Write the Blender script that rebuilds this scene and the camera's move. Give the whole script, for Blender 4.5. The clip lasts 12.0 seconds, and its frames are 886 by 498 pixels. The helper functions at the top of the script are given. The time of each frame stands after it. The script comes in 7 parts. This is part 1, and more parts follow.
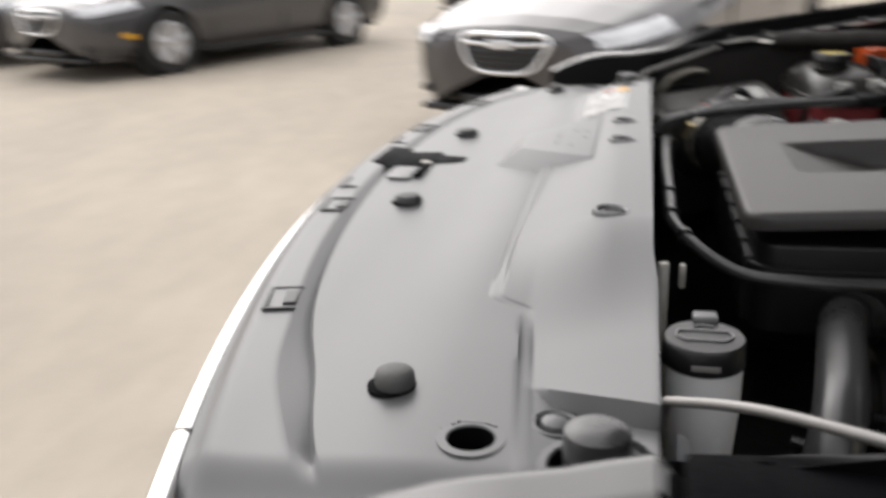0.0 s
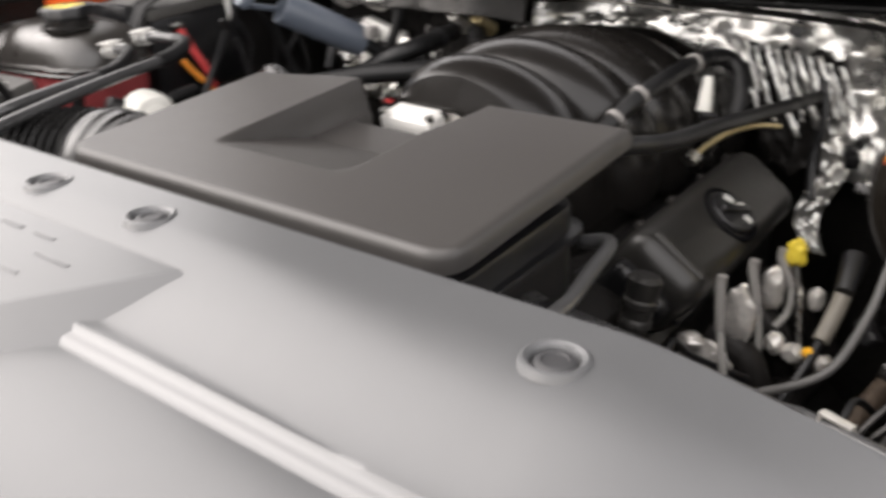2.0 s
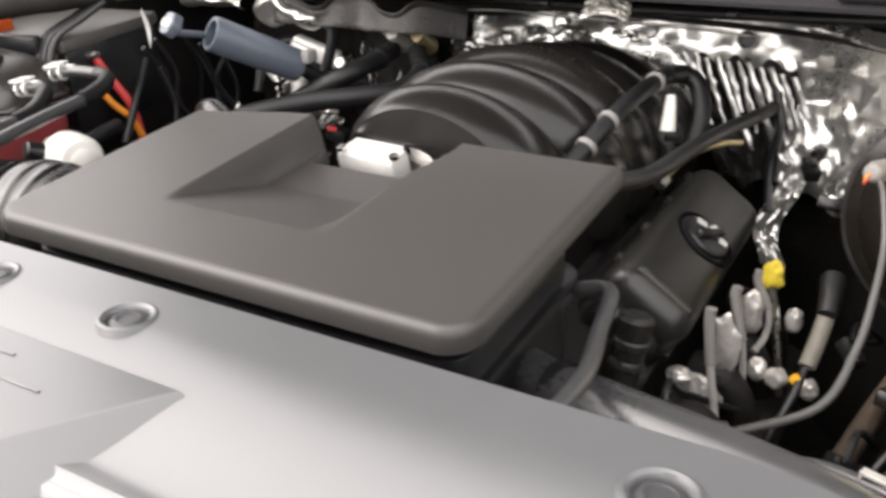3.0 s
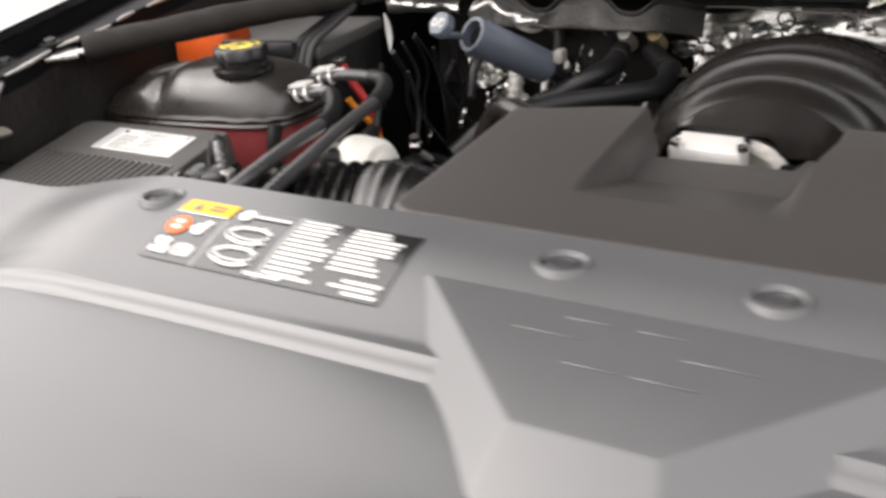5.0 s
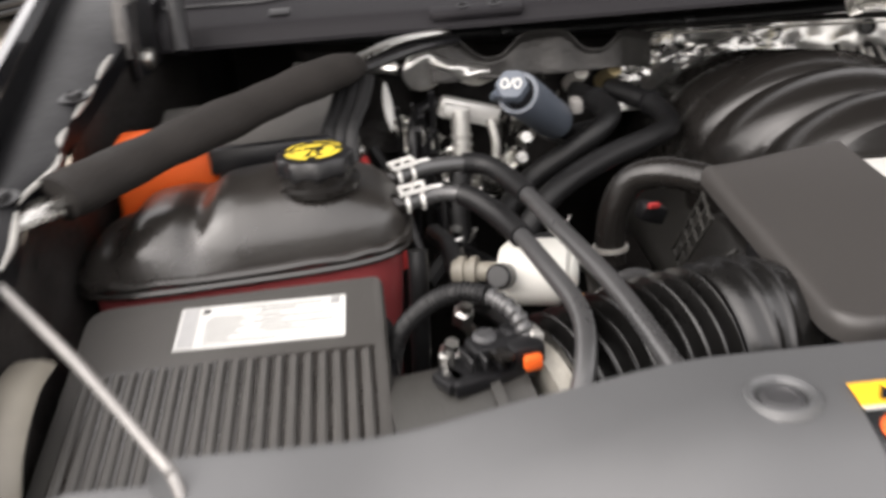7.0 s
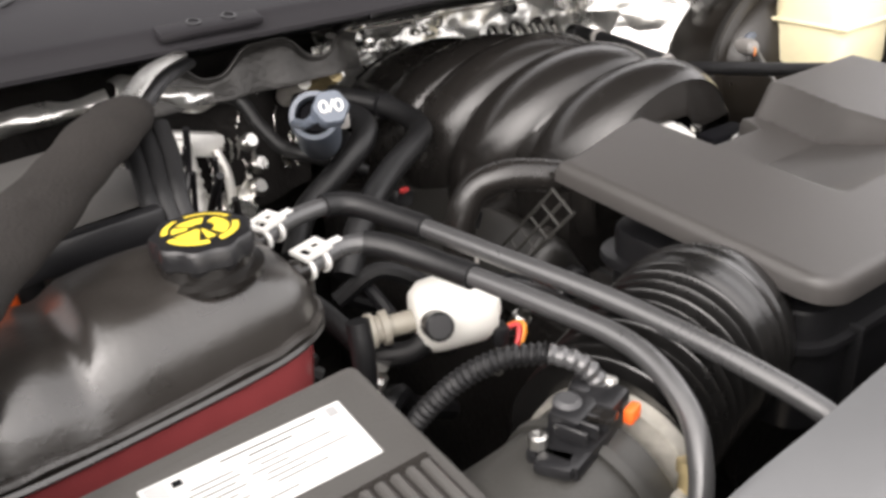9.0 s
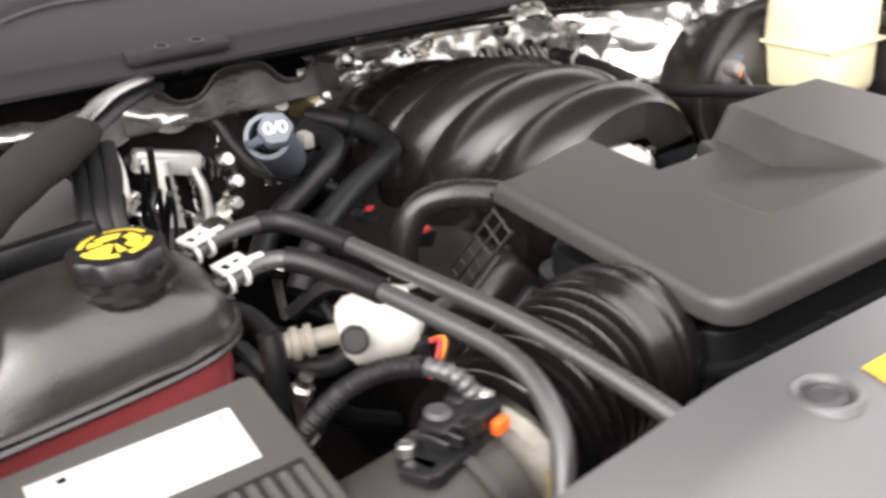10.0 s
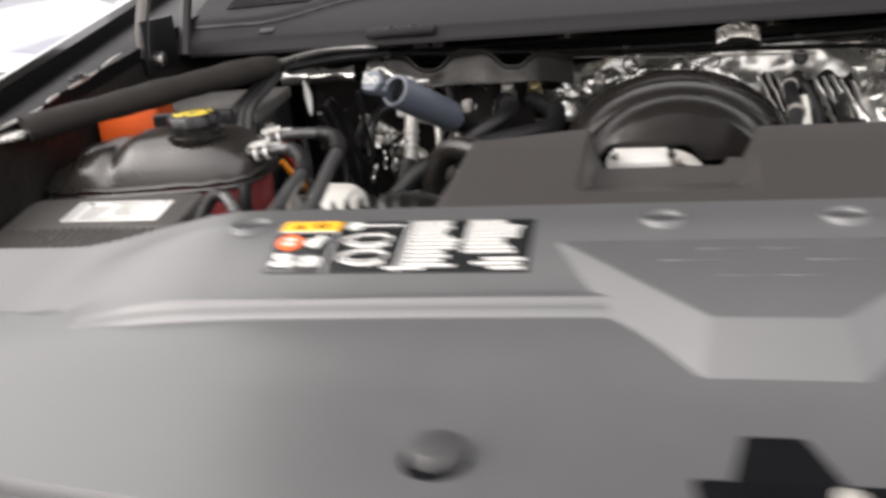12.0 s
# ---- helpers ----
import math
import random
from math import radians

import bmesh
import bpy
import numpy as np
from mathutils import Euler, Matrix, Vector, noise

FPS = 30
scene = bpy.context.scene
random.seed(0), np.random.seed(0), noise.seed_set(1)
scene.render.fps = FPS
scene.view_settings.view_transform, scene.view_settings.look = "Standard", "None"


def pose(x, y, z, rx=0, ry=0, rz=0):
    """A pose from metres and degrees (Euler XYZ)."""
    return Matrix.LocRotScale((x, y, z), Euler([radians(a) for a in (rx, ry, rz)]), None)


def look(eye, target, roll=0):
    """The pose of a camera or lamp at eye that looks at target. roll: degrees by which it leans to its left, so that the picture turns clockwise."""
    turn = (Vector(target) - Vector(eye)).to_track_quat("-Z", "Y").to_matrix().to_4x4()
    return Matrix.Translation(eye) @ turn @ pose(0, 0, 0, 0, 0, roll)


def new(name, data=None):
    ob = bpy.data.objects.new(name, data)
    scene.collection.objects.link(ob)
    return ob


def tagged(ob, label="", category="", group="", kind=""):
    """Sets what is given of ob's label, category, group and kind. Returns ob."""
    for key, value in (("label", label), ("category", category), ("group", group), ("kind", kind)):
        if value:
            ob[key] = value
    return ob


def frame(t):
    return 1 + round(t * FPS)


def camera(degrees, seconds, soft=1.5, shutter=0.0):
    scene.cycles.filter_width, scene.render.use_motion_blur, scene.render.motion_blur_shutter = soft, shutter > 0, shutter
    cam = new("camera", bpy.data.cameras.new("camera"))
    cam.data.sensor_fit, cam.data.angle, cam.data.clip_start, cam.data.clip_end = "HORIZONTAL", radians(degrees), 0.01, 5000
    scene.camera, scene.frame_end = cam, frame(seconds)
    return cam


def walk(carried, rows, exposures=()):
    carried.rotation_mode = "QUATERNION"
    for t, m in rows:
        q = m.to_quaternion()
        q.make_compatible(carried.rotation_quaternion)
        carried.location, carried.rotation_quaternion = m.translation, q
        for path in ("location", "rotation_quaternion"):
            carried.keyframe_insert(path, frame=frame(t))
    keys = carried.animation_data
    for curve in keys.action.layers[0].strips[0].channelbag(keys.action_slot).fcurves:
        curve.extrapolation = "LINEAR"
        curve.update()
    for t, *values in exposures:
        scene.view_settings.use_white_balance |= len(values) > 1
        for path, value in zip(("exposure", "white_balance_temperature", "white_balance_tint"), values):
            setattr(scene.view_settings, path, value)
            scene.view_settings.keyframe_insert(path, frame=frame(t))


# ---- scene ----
cam = camera(52.6, 12.0, 3.2, 0.6)
PATH = [
    (0, (1.075, 0.02, 1.321), (-0.768, -0.397, 0.667), -1.8),
    (0.5, (0.967, -0.208, 1.313), (-0.842, 0.143, 0.536), 0.3),
    (1, (0.808, -0.256, 1.302), (-0.824, 0.602, 0.526), -0.7),
    (1.5, (0.613, -0.252, 1.297), (-0.811, 0.88, 0.465), -2.3),
    (2, (0.502, -0.278, 1.306), (-0.616, 1.14, 0.446), -2.6),
    (2.5, (0.45, -0.247, 1.328), (-0.481, 1.28, 0.433), -2.7),
    (4.5, (0.228, -0.349, 1.321), (-0.75, 1.185, 0.491), -3.7),
    (5, (0.115, -0.396, 1.311), (-0.818, 1.162, 0.473), -4.2),
    (5.5, (-0.059, -0.404, 1.327), (-0.764, 1.303, 0.561), -3.7),
    (6, (-0.187, -0.39, 1.323), (-0.774, 1.365, 0.565), -5.2),
    (6.5, (-0.37, -0.381, 1.321), (-0.613, 1.439, 0.529), -3.7),
    (7, (-0.487, -0.308, 1.321), (-0.427, 1.514, 0.498), -4.5),
    (7.5, (-0.519, -0.181, 1.317), (-0.093, 1.585, 0.482), -3.8),
    (9.5, (-0.74, -0.118, 1.336), (0.33, 1.305, 0.424), -3.0),
    (10, (-0.65, -0.188, 1.337), (0.306, 1.344, 0.478), -3.8),
    (10.5, (-0.548, -0.303, 1.316), (-0.009, 1.449, 0.516), -5.3),
    (11, (-0.483, -0.433, 1.302), (-0.262, 1.424, 0.595), -6.3),
    (11.5, (-0.328, -0.558, 1.322), (-0.477, 1.305, 0.611), -5.7),
    (12, (-0.054, -0.567, 1.294), (-0.522, 1.254, 0.611), -5.6),
]
EXPOSURE = [(0, 0.0), (0.5, 0.1), (1.0, 0.3), (1.5, 0.8), (2.0, 1.26), (2.5, 1.66), (4.5, 1.45), (5.0, 1.1), (5.5, 1.0), (6.0, 0.95), (6.5, 0.95), (7.0, 1.15), (7.5, 1.06), (9.5, 1.65), (10.0, 1.68), (10.5, 1.68), (11.0, 1.66), (11.5, 1.22), (12.0, 1.05)]
walk(cam, [(t, look(eye, target, roll)) for t, eye, target, roll in PATH], [(t, ev, 6600 + 220 * min(t, 1), 12 + 2 * min(t, 1)) for t, ev in EXPOSURE])

# ---- light: a bright overcast sky and a weak, wide sun ----
world = bpy.data.worlds.new("sky")
scene.world = world
world.use_nodes = True
wn, wl = world.node_tree.nodes, world.node_tree.links
sky = wn.new("ShaderNodeTexSky")
sky.sky_type, sky.sun_disc = "NISHITA", False
sky.sun_elevation, sky.sun_rotation = radians(38), radians(237)
sky.air_density, sky.dust_density, sky.ozone_density = 1.0, 6.0, 1.0
grey = wn.new("ShaderNodeHueSaturation")
grey.inputs["Saturation"].default_value = 0.15
wl.new(sky.outputs[0], grey.inputs["Color"])
even = wn.new("ShaderNodeGamma")
even.inputs["Gamma"].default_value = 0.46
wl.new(grey.outputs[0], even.inputs["Color"])
wl.new(even.outputs[0], wn["Background"].inputs["Color"])
wn["Background"].inputs["Strength"].default_value = 0.60
sun_data = bpy.data.lights.new("sun", "SUN")
sun_data.energy, sun_data.angle, sun_data.color = 0.5, radians(110), (1.0, 0.96, 0.9)
sun = new("sun", sun_data)
sun.matrix_world = look((-7, -4.5, 6.3), (0, 0, 0))


# ---- materials ----
def mat(name, color, rough=0.5, metal=0.0, spot=0.15, scale=40.0, bump=0.0, bump_scale=300.0, spec=0.5, coat=0.0, milk=0.0, stretch=None):
    """A principled material whose colour and gloss vary at two scales, with fine relief."""
    m = bpy.data.materials.new(name)
    m.use_nodes = True
    n, l = m.node_tree.nodes, m.node_tree.links
    b = n["Principled BSDF"]
    b.inputs["Metallic"].default_value = metal
    b.inputs["Specular IOR Level"].default_value = spec
    b.inputs["Coat Weight"].default_value = coat
    b.inputs["Coat Roughness"].default_value = 0.04
    b.inputs["Subsurface Weight"].default_value, b.inputs["Subsurface Scale"].default_value = milk, 0.02
    b.inputs["Subsurface Radius"].default_value = (1.0, 0.9, 0.8)
    co = n.new("ShaderNodeTexCoord")
    src = co.outputs["Object"]
    if stretch:
        mp = n.new("ShaderNodeMapping")
        mp.inputs["Scale"].default_value = stretch
        l.new(src, mp.inputs["Vector"])
        src = mp.outputs["Vector"]
    big, fine = n.new("ShaderNodeTexNoise"), n.new("ShaderNodeTexNoise")
    big.inputs["Scale"].default_value, big.inputs["Detail"].default_value = scale * 0.2, 4
    fine.inputs["Scale"].default_value, fine.inputs["Detail"].default_value = scale * 3.0, 6
    l.new(src, big.inputs["Vector"]), l.new(src, fine.inputs["Vector"])
    mix = n.new("ShaderNodeMath")
    mix.operation = "MULTIPLY_ADD"
    l.new(fine.outputs["Fac"], mix.inputs[0])
    mix.inputs[1].default_value = 0.4
    l.new(big.outputs["Fac"], mix.inputs[2])
    ramp = n.new("ShaderNodeMapRange")
    ramp.inputs["From Min"].default_value, ramp.inputs["From Max"].default_value = 0.4, 1.0
    ramp.inputs["To Min"].default_value, ramp.inputs["To Max"].default_value = 1.0 - spot, 1.0 + spot
    l.new(mix.outputs[0], ramp.inputs["Value"])
    tint = n.new("ShaderNodeVectorMath")
    tint.operation = "SCALE"
    tint.inputs[0].default_value = color
    l.new(ramp.outputs[0], tint.inputs["Scale"])
    l.new(tint.outputs[0], b.inputs["Base Color"])
    gloss = n.new("ShaderNodeMath")
    gloss.operation = "MULTIPLY"
    gloss.inputs[1].default_value = rough
    l.new(ramp.outputs[0], gloss.inputs[0])
    l.new(gloss.outputs[0], b.inputs["Roughness"])
    if bump:
        rel, bp = n.new("ShaderNodeTexNoise"), n.new("ShaderNodeBump")
        rel.inputs["Scale"].default_value, rel.inputs["Detail"].default_value = bump_scale, 3
        l.new(src, rel.inputs["Vector"])
        bp.inputs["Strength"].default_value, bp.inputs["Distance"].default_value = bump, 0.6 / bump_scale
        l.new(rel.outputs["Fac"], bp.inputs["Height"])
        l.new(bp.outputs[0], b.inputs["Normal"])
    return m


def foil_mat(name, rough, metal, size, deep):
    """Crumpled aluminium foil."""
    m = mat(name, (0.74, 0.73, 0.70), rough, metal, 0.35, 40)
    n, l = m.node_tree.nodes, m.node_tree.links
    co, vo, no, ad, bp = (n.new("ShaderNode" + k) for k in ("TexCoord", "TexVoronoi", "TexNoise", "Math", "Bump"))
    vo.inputs["Scale"].default_value, no.inputs["Scale"].default_value, no.inputs["Detail"].default_value = size, size * 0.6, 4
    l.new(co.outputs["Object"], vo.inputs["Vector"]), l.new(co.outputs["Object"], no.inputs["Vector"])
    ad.operation = "MULTIPLY_ADD"
    l.new(vo.outputs["Distance"], ad.inputs[0])
    ad.inputs[1].default_value = 0.7
    l.new(no.outputs["Fac"], ad.inputs[2])
    bp.inputs["Strength"].default_value, bp.inputs["Distance"].default_value = deep, 0.16 / size
    l.new(ad.outputs[0], bp.inputs["Height"])
    l.new(bp.outputs[0], n["Principled BSDF"].inputs["Normal"])
    return m


M_COVER = mat("grained_grey_plastic", (0.087, 0.089, 0.0915), 0.34, 0, 0.09, 12, 0.08, 1400, 0.88)
M_ENGCOVER = mat("satin_charcoal_plastic", (0.046, 0.043, 0.041), 0.44, 0, 0.08, 14, 0.2, 1100, 0.55)
M_BLACK = mat("black_plastic", (0.010, 0.010, 0.011), 0.34, 0, 0.2, 40, 0.15, 500)
M_SATIN = mat("satin_black_plastic", (0.0115, 0.0104, 0.0096), 0.25, 0, 0.25, 25, 0.10, 260)
M_RUBBER = mat("black_rubber", (0.0075, 0.0075, 0.008), 0.46, 0, 0.2, 60, 0.15, 400, 0.4)
M_HOSE = mat("rubber_hose", (0.050, 0.050, 0.051), 0.30, 0, 0.2, 60, 0.12, 500, 0.85)
M_FOAM = mat("woven_sleeve", (0.017, 0.0150, 0.0138), 0.85, 0, 0.45, 25, 0.6, 420, 0.25)
M_BOX = mat("grey_black_lid_plastic", (0.074, 0.071, 0.067), 0.45, 0, 0.12, 20, 0.25, 600)
M_OUTLET = mat("charcoal_duct_plastic", (0.036, 0.035, 0.032), 0.50, 0, 0.25, 25, 0.25, 500, 0.5)
M_BELLOWS = mat("bellows_rubber", (0.0065, 0.0062, 0.006), 0.27, 0, 0.3, 40, 0.10, 300, 0.8)
M_VALVE = mat("valve_cover_plastic", (0.020, 0.019, 0.0175), 0.36, 0, 0.25, 25, 0.15, 300, 0.6)
M_DARK = mat("grimy_dark_metal", (0.020, 0.018, 0.017), 0.6, 0.2, 0.5, 40, 0.4, 120, 0.3)
M_STEEL = mat("bright_metal", (0.62, 0.61, 0.58), 0.28, 1.0, 0.2, 50, 0.2, 200)
M_CAST = mat("cast_aluminium", (0.62, 0.60, 0.56), 0.5, 0.7, 0.25, 60, 0.4, 250)
M_DULLALU = mat("dull_pale_aluminium", (0.56, 0.55, 0.52), 0.42, 0.6, 0.15, 60, 0.3, 250)
M_CASTPALE = mat("pale_cast_alloy", (0.78, 0.77, 0.74), 0.45, 0.35, 0.12, 60, 0.3, 250)
M_CHROME = mat("chrome", (0.88, 0.88, 0.88), 0.06, 1.0, 0.03, 20)
M_WHITE = mat("white_plastic", (0.76, 0.75, 0.70), 0.55, 0, 0.05, 30)
M_SPOUT = mat("tan_grey_plastic", (0.27, 0.25, 0.21), 0.5, 0, 0.2, 40)
M_MILKY = mat("milky_tank_plastic", (0.90, 0.90, 0.89), 0.45, 0, 0.05, 30, milk=0.5)
M_CREAM = mat("cream_tank_plastic", (0.8, 0.72, 0.48), 0.4, 0, 0.08, 30)
M_RED = mat("coolant_red_tank", (0.29, 0.055, 0.058), 0.25, 0, 0.25, 14)
M_ORANGE = mat("orange_plastic", (0.85, 0.13, 0.02), 0.45, 0, 0.06, 30)
M_YELLOW = mat("yellow_paint", (0.68, 0.52, 0.05), 0.5, 0, 0.06, 60)
M_AMBER = mat("amber_print", (0.9, 0.45, 0.02), 0.5, 0, 0.05, 60)
M_PAPER = mat("label_paper", (0.62, 0.62, 0.6), 0.4, 0, 0.05, 40)
M_INK = mat("label_ink", (0.012, 0.013, 0.014), 0.22, 0, 0.1, 40, 0, 100, 0.7, 0.8)
M_GREYINK = mat("grey_print", (0.3, 0.3, 0.3), 0.4, 0, 0.1, 40)
M_TEXT = mat("faded_black_print", (0.10, 0.10, 0.10), 0.5, 0, 0.1, 40)
M_TUBE = mat("blue_grey_tube", (0.085, 0.1, 0.125), 0.4, 0, 0.12, 30, 0.1, 300)
M_PAINT = mat("black_car_paint", (0.008, 0.008, 0.009), 0.14, 0, 0.1, 20, 0, 100, 0.5, 0.7)
M_GALV = mat("galvanised_steel", (0.050, 0.048, 0.046), 0.40, 0.6, 0.45, 60, 0.3, 160)
M_RUST = mat("browned_steel", (0.085, 0.062, 0.045), 0.55, 0.3, 0.5, 50, 0.4, 150)
M_BLUEBLACK = mat("blue_black_plastic", (0.012, 0.015, 0.024), 0.4, 0, 0.2, 40, 0.15, 300)
# for matte black parts, and for shade in bores, recesses and the cowl gutter
M_MATTESHADE = mat("matte_black_and_shade", (0.004, 0.004, 0.005), 0.8, 0, 0.3, 40, 0.3, 300, 0.06)
M_ROD = mat("dull_grey_rod", (0.30, 0.29, 0.28), 0.35, 0.6, 0.2, 60)
M_EDGE = mat("satin_black_paint", (0.005, 0.005, 0.006), 0.42, 0, 0.2, 30, 0.1, 300, 0.12)
M_COWL = mat("grey_cowl_plastic", (0.014, 0.013, 0.015), 0.6, 0, 0.12, 14, 0.3, 700, 0.22)
M_FOIL = foil_mat("foil", 0.30, 0.88, 26, 0.5)
M_FOILFOLD = foil_mat("folded_foil", 0.30, 0.88, 16, 0.5)
M_FOILSOFT = foil_mat("dull_foil", 0.34, 0.85, 24, 0.5)
M_DUSTY = mat("dusty_black_shell", (0.022, 0.0195, 0.0175), 0.30, 0, 0.42, 14, 0.10, 260, 0.95)
M_SCORCHED = mat("scorched_steel", (0.74, 0.71, 0.67), 0.30, 0.6, 0.5, 60, 0.3, 200)
M_BRASS = mat("yellow_zinc", (0.58, 0.47, 0.26), 0.35, 0.8, 0.2, 50)
M_PLUGLEAD = mat("pale_grey_lead", (0.36, 0.35, 0.33), 0.45, 0, 0.1, 50)
M_WIREGREY = mat("grey_wire", (0.22, 0.21, 0.2), 0.5, 0, 0.1, 50)
M_WIRERED = mat("red_wire", (0.55, 0.05, 0.05), 0.45, 0, 0.1, 50)
M_WIREORANGE = mat("orange_wire", (0.8, 0.28, 0.03), 0.45, 0, 0.1, 50)
M_TYRE = mat("tyre_rubber", (0.02, 0.02, 0.02), 0.75, 0, 0.2, 20, 0.3, 60)
M_ALLOY = mat("alloy_wheel", (0.62, 0.62, 0.63), 0.3, 0.9, 0.06, 20)
M_GLASS = mat("dark_car_glass", (0.015, 0.017, 0.02), 0.05, 0, 0.05, 10, 0, 100, 0.8)
M_LAMP = mat("clear_lamp", (0.75, 0.76, 0.78), 0.12, 0.4, 0.2, 20)
M_CARDARK = mat("dark_grey_car_paint", (0.05, 0.048, 0.05), 0.3, 0.2, 0.05, 8, 0, 100, 0.5, 1.0)
M_CARGREY = mat("graphite_car_paint", (0.055, 0.052, 0.055), 0.3, 0.3, 0.05, 8, 0, 100, 0.5, 1.0)
M_CARBLUE = mat("slate_blue_car_paint", (0.26, 0.27, 0.32), 0.3, 0.2, 0.05, 8, 0, 100, 0.5, 1.0)
M_CARSILVER = mat("silver_car_paint", (0.55, 0.55, 0.56), 0.3, 0.5, 0.05, 8, 0, 100, 0.5, 1.0)
M_GROUND = mat("pale_dusty_concrete", (0.535, 0.472, 0.392), 0.85, 0, 0.3, 2.2, 0.35, 45, 0.3, stretch=(0.45, 1.0, 1.0))
M_INSUL = mat("hood_liner", (0.012, 0.012, 0.012), 0.95, 0, 0.3, 20, 0.6, 90, 0.2)

# ---- building helpers ----
BASE = {}


def thing(name, label, category, at=(0, 0, 0), group="", kind=""):
    """An empty at the base of a thing, which carries its parts."""
    ob = new(name)
    ob.empty_display_size = 0.02
    ob.location = at
    BASE[ob.name] = Vector(at)
    return tagged(ob, label, category, group, kind)


def part(name, bm, material, parent=None, label="", smooth=True):
    """One mesh object, built in world coordinates, under a thing or a part."""
    me = bpy.data.meshes.new(name)
    if isinstance(bm, tuple):
        me.from_pydata(bm[0], [], bm[1])
    else:
        bmesh.ops.recalc_face_normals(bm, faces=bm.faces)
        bm.to_mesh(me)
        bm.free()
    me.materials.append(material)
    if smooth:
        me.shade_smooth()
        me.set_sharp_from_angle(angle=radians(38))
    ob = new(name, me)
    if parent:
        ob.parent = parent
        ob.matrix_parent_inverse = Matrix.Translation(-BASE.get(parent.name, Vector((0, 0, 0))))
    if label:
        ob["label"] = label
    return ob


def single(name, bm, material, label, category, group="", kind="", smooth=True):
    return tagged(part(name, bm, material, None, "", smooth), label, category, group, kind)


def catmull(pts, n=10):
    pts = [Vector(p) for p in pts]
    if len(pts) == 2:
        return [pts[0].lerp(pts[1], i / n) for i in range(n + 1)]
    q = [2 * pts[0] - pts[1]] + pts + [2 * pts[-1] - pts[-2]]
    out = []
    for i in range(1, len(q) - 2):
        a, b, c, d = q[i - 1:i + 3]
        for k in range(n):
            t = k / n
            out.append(0.5 * (2 * b + (c - a) * t + (2 * a - 5 * b + 4 * c - d) * t * t + (3 * b - a - 3 * c + d) * t ** 3))
    return out + [pts[-1]]


def tube(pts, r, seg=12, n=10, bm=None, caps=True, flat=1.0):
    """A tube along a smooth curve; r is a number or a function of 0..1 along it."""
    bm = bm or bmesh.new()
    path = catmull(pts, n)
    lens = [0.0]
    for a, b in zip(path, path[1:]):
        lens.append(lens[-1] + (b - a).length)
    rings, up = [], None
    for i, p in enumerate(path):
        d = (path[min(i + 1, len(path) - 1)] - path[max(i - 1, 0)]).normalized()
        if up is None:
            up = Vector((0, 0, 1)) if abs(d.z) < 0.9 else Vector((0, 1, 0))
        up = (up - d * up.dot(d)).normalized()
        side = d.cross(up)
        rad = r(lens[i] / lens[-1]) if callable(r) else r
        rings.append([bm.verts.new(p + rad * (math.cos(k * math.tau / seg) * side + flat * math.sin(k * math.tau / seg) * up)) for k in range(seg)])
    for a, b in zip(rings, rings[1:]):
        for k in range(seg):
            bm.faces.new((a[k], a[(k + 1) % seg], b[(k + 1) % seg], b[k]))
    if caps:
        bm.faces.new(rings[0][::-1]), bm.faces.new(rings[-1])
    return bm


def lathe(profile, at, axis=(0, 0, 1), seg=24, bm=None, wave=None, caps=True):
    """Turns (radius, height) pairs round an axis through at."""
    bm = bm or bmesh.new()
    m = Matrix.Translation(at) @ Vector(axis).normalized().to_track_quat("Z", "Y").to_matrix().to_4x4()
    rings = []
    for r, z in profile:
        rings.append([bm.verts.new(m @ Vector((r * (wave(k / seg, z) if wave else 1) * math.cos(k * math.tau / seg), r * (wave(k / seg, z) if wave else 1) * math.sin(k * math.tau / seg), z))) for k in range(seg)])
    for a, b in zip(rings, rings[1:]):
        for k in range(seg):
            bm.faces.new((a[k], a[(k + 1) % seg], b[(k + 1) % seg], b[k]))
    if caps and profile[0][0] > 0:
        bm.faces.new(rings[0][::-1])
    if caps and profile[-1][0] > 0:
        bm.faces.new(rings[-1])
    return bm


def rbox(size, m, bevel=0.003, seg=2, bm=None, taper=1.0):
    """A box with rounded edges at the pose m; taper narrows its top."""
    own = bmesh.new()
    bmesh.ops.create_cube(own, size=1.0)
    for v in own.verts:
        k = taper if v.co.z > 0 else 1.0
        v.co = Vector((v.co.x * size[0] * k, v.co.y * size[1] * k, v.co.z * size[2]))
    if bevel:
        bmesh.ops.bevel(own, geom=own.edges[:], offset=bevel, segments=seg, affect="EDGES", profile=0.5)
    own.transform(m)
    if bm is None:
        return own
    me = bpy.data.meshes.new("tmp")
    own.to_mesh(me)
    own.free()
    bm.from_mesh(me)
    bpy.data.meshes.remove(me)
    return bm


def box(c, size, bevel=0.003, rot=(0, 0, 0), bm=None, taper=1.0, seg=2):
    return rbox(size, pose(*c, *rot), bevel, seg, bm, taper)


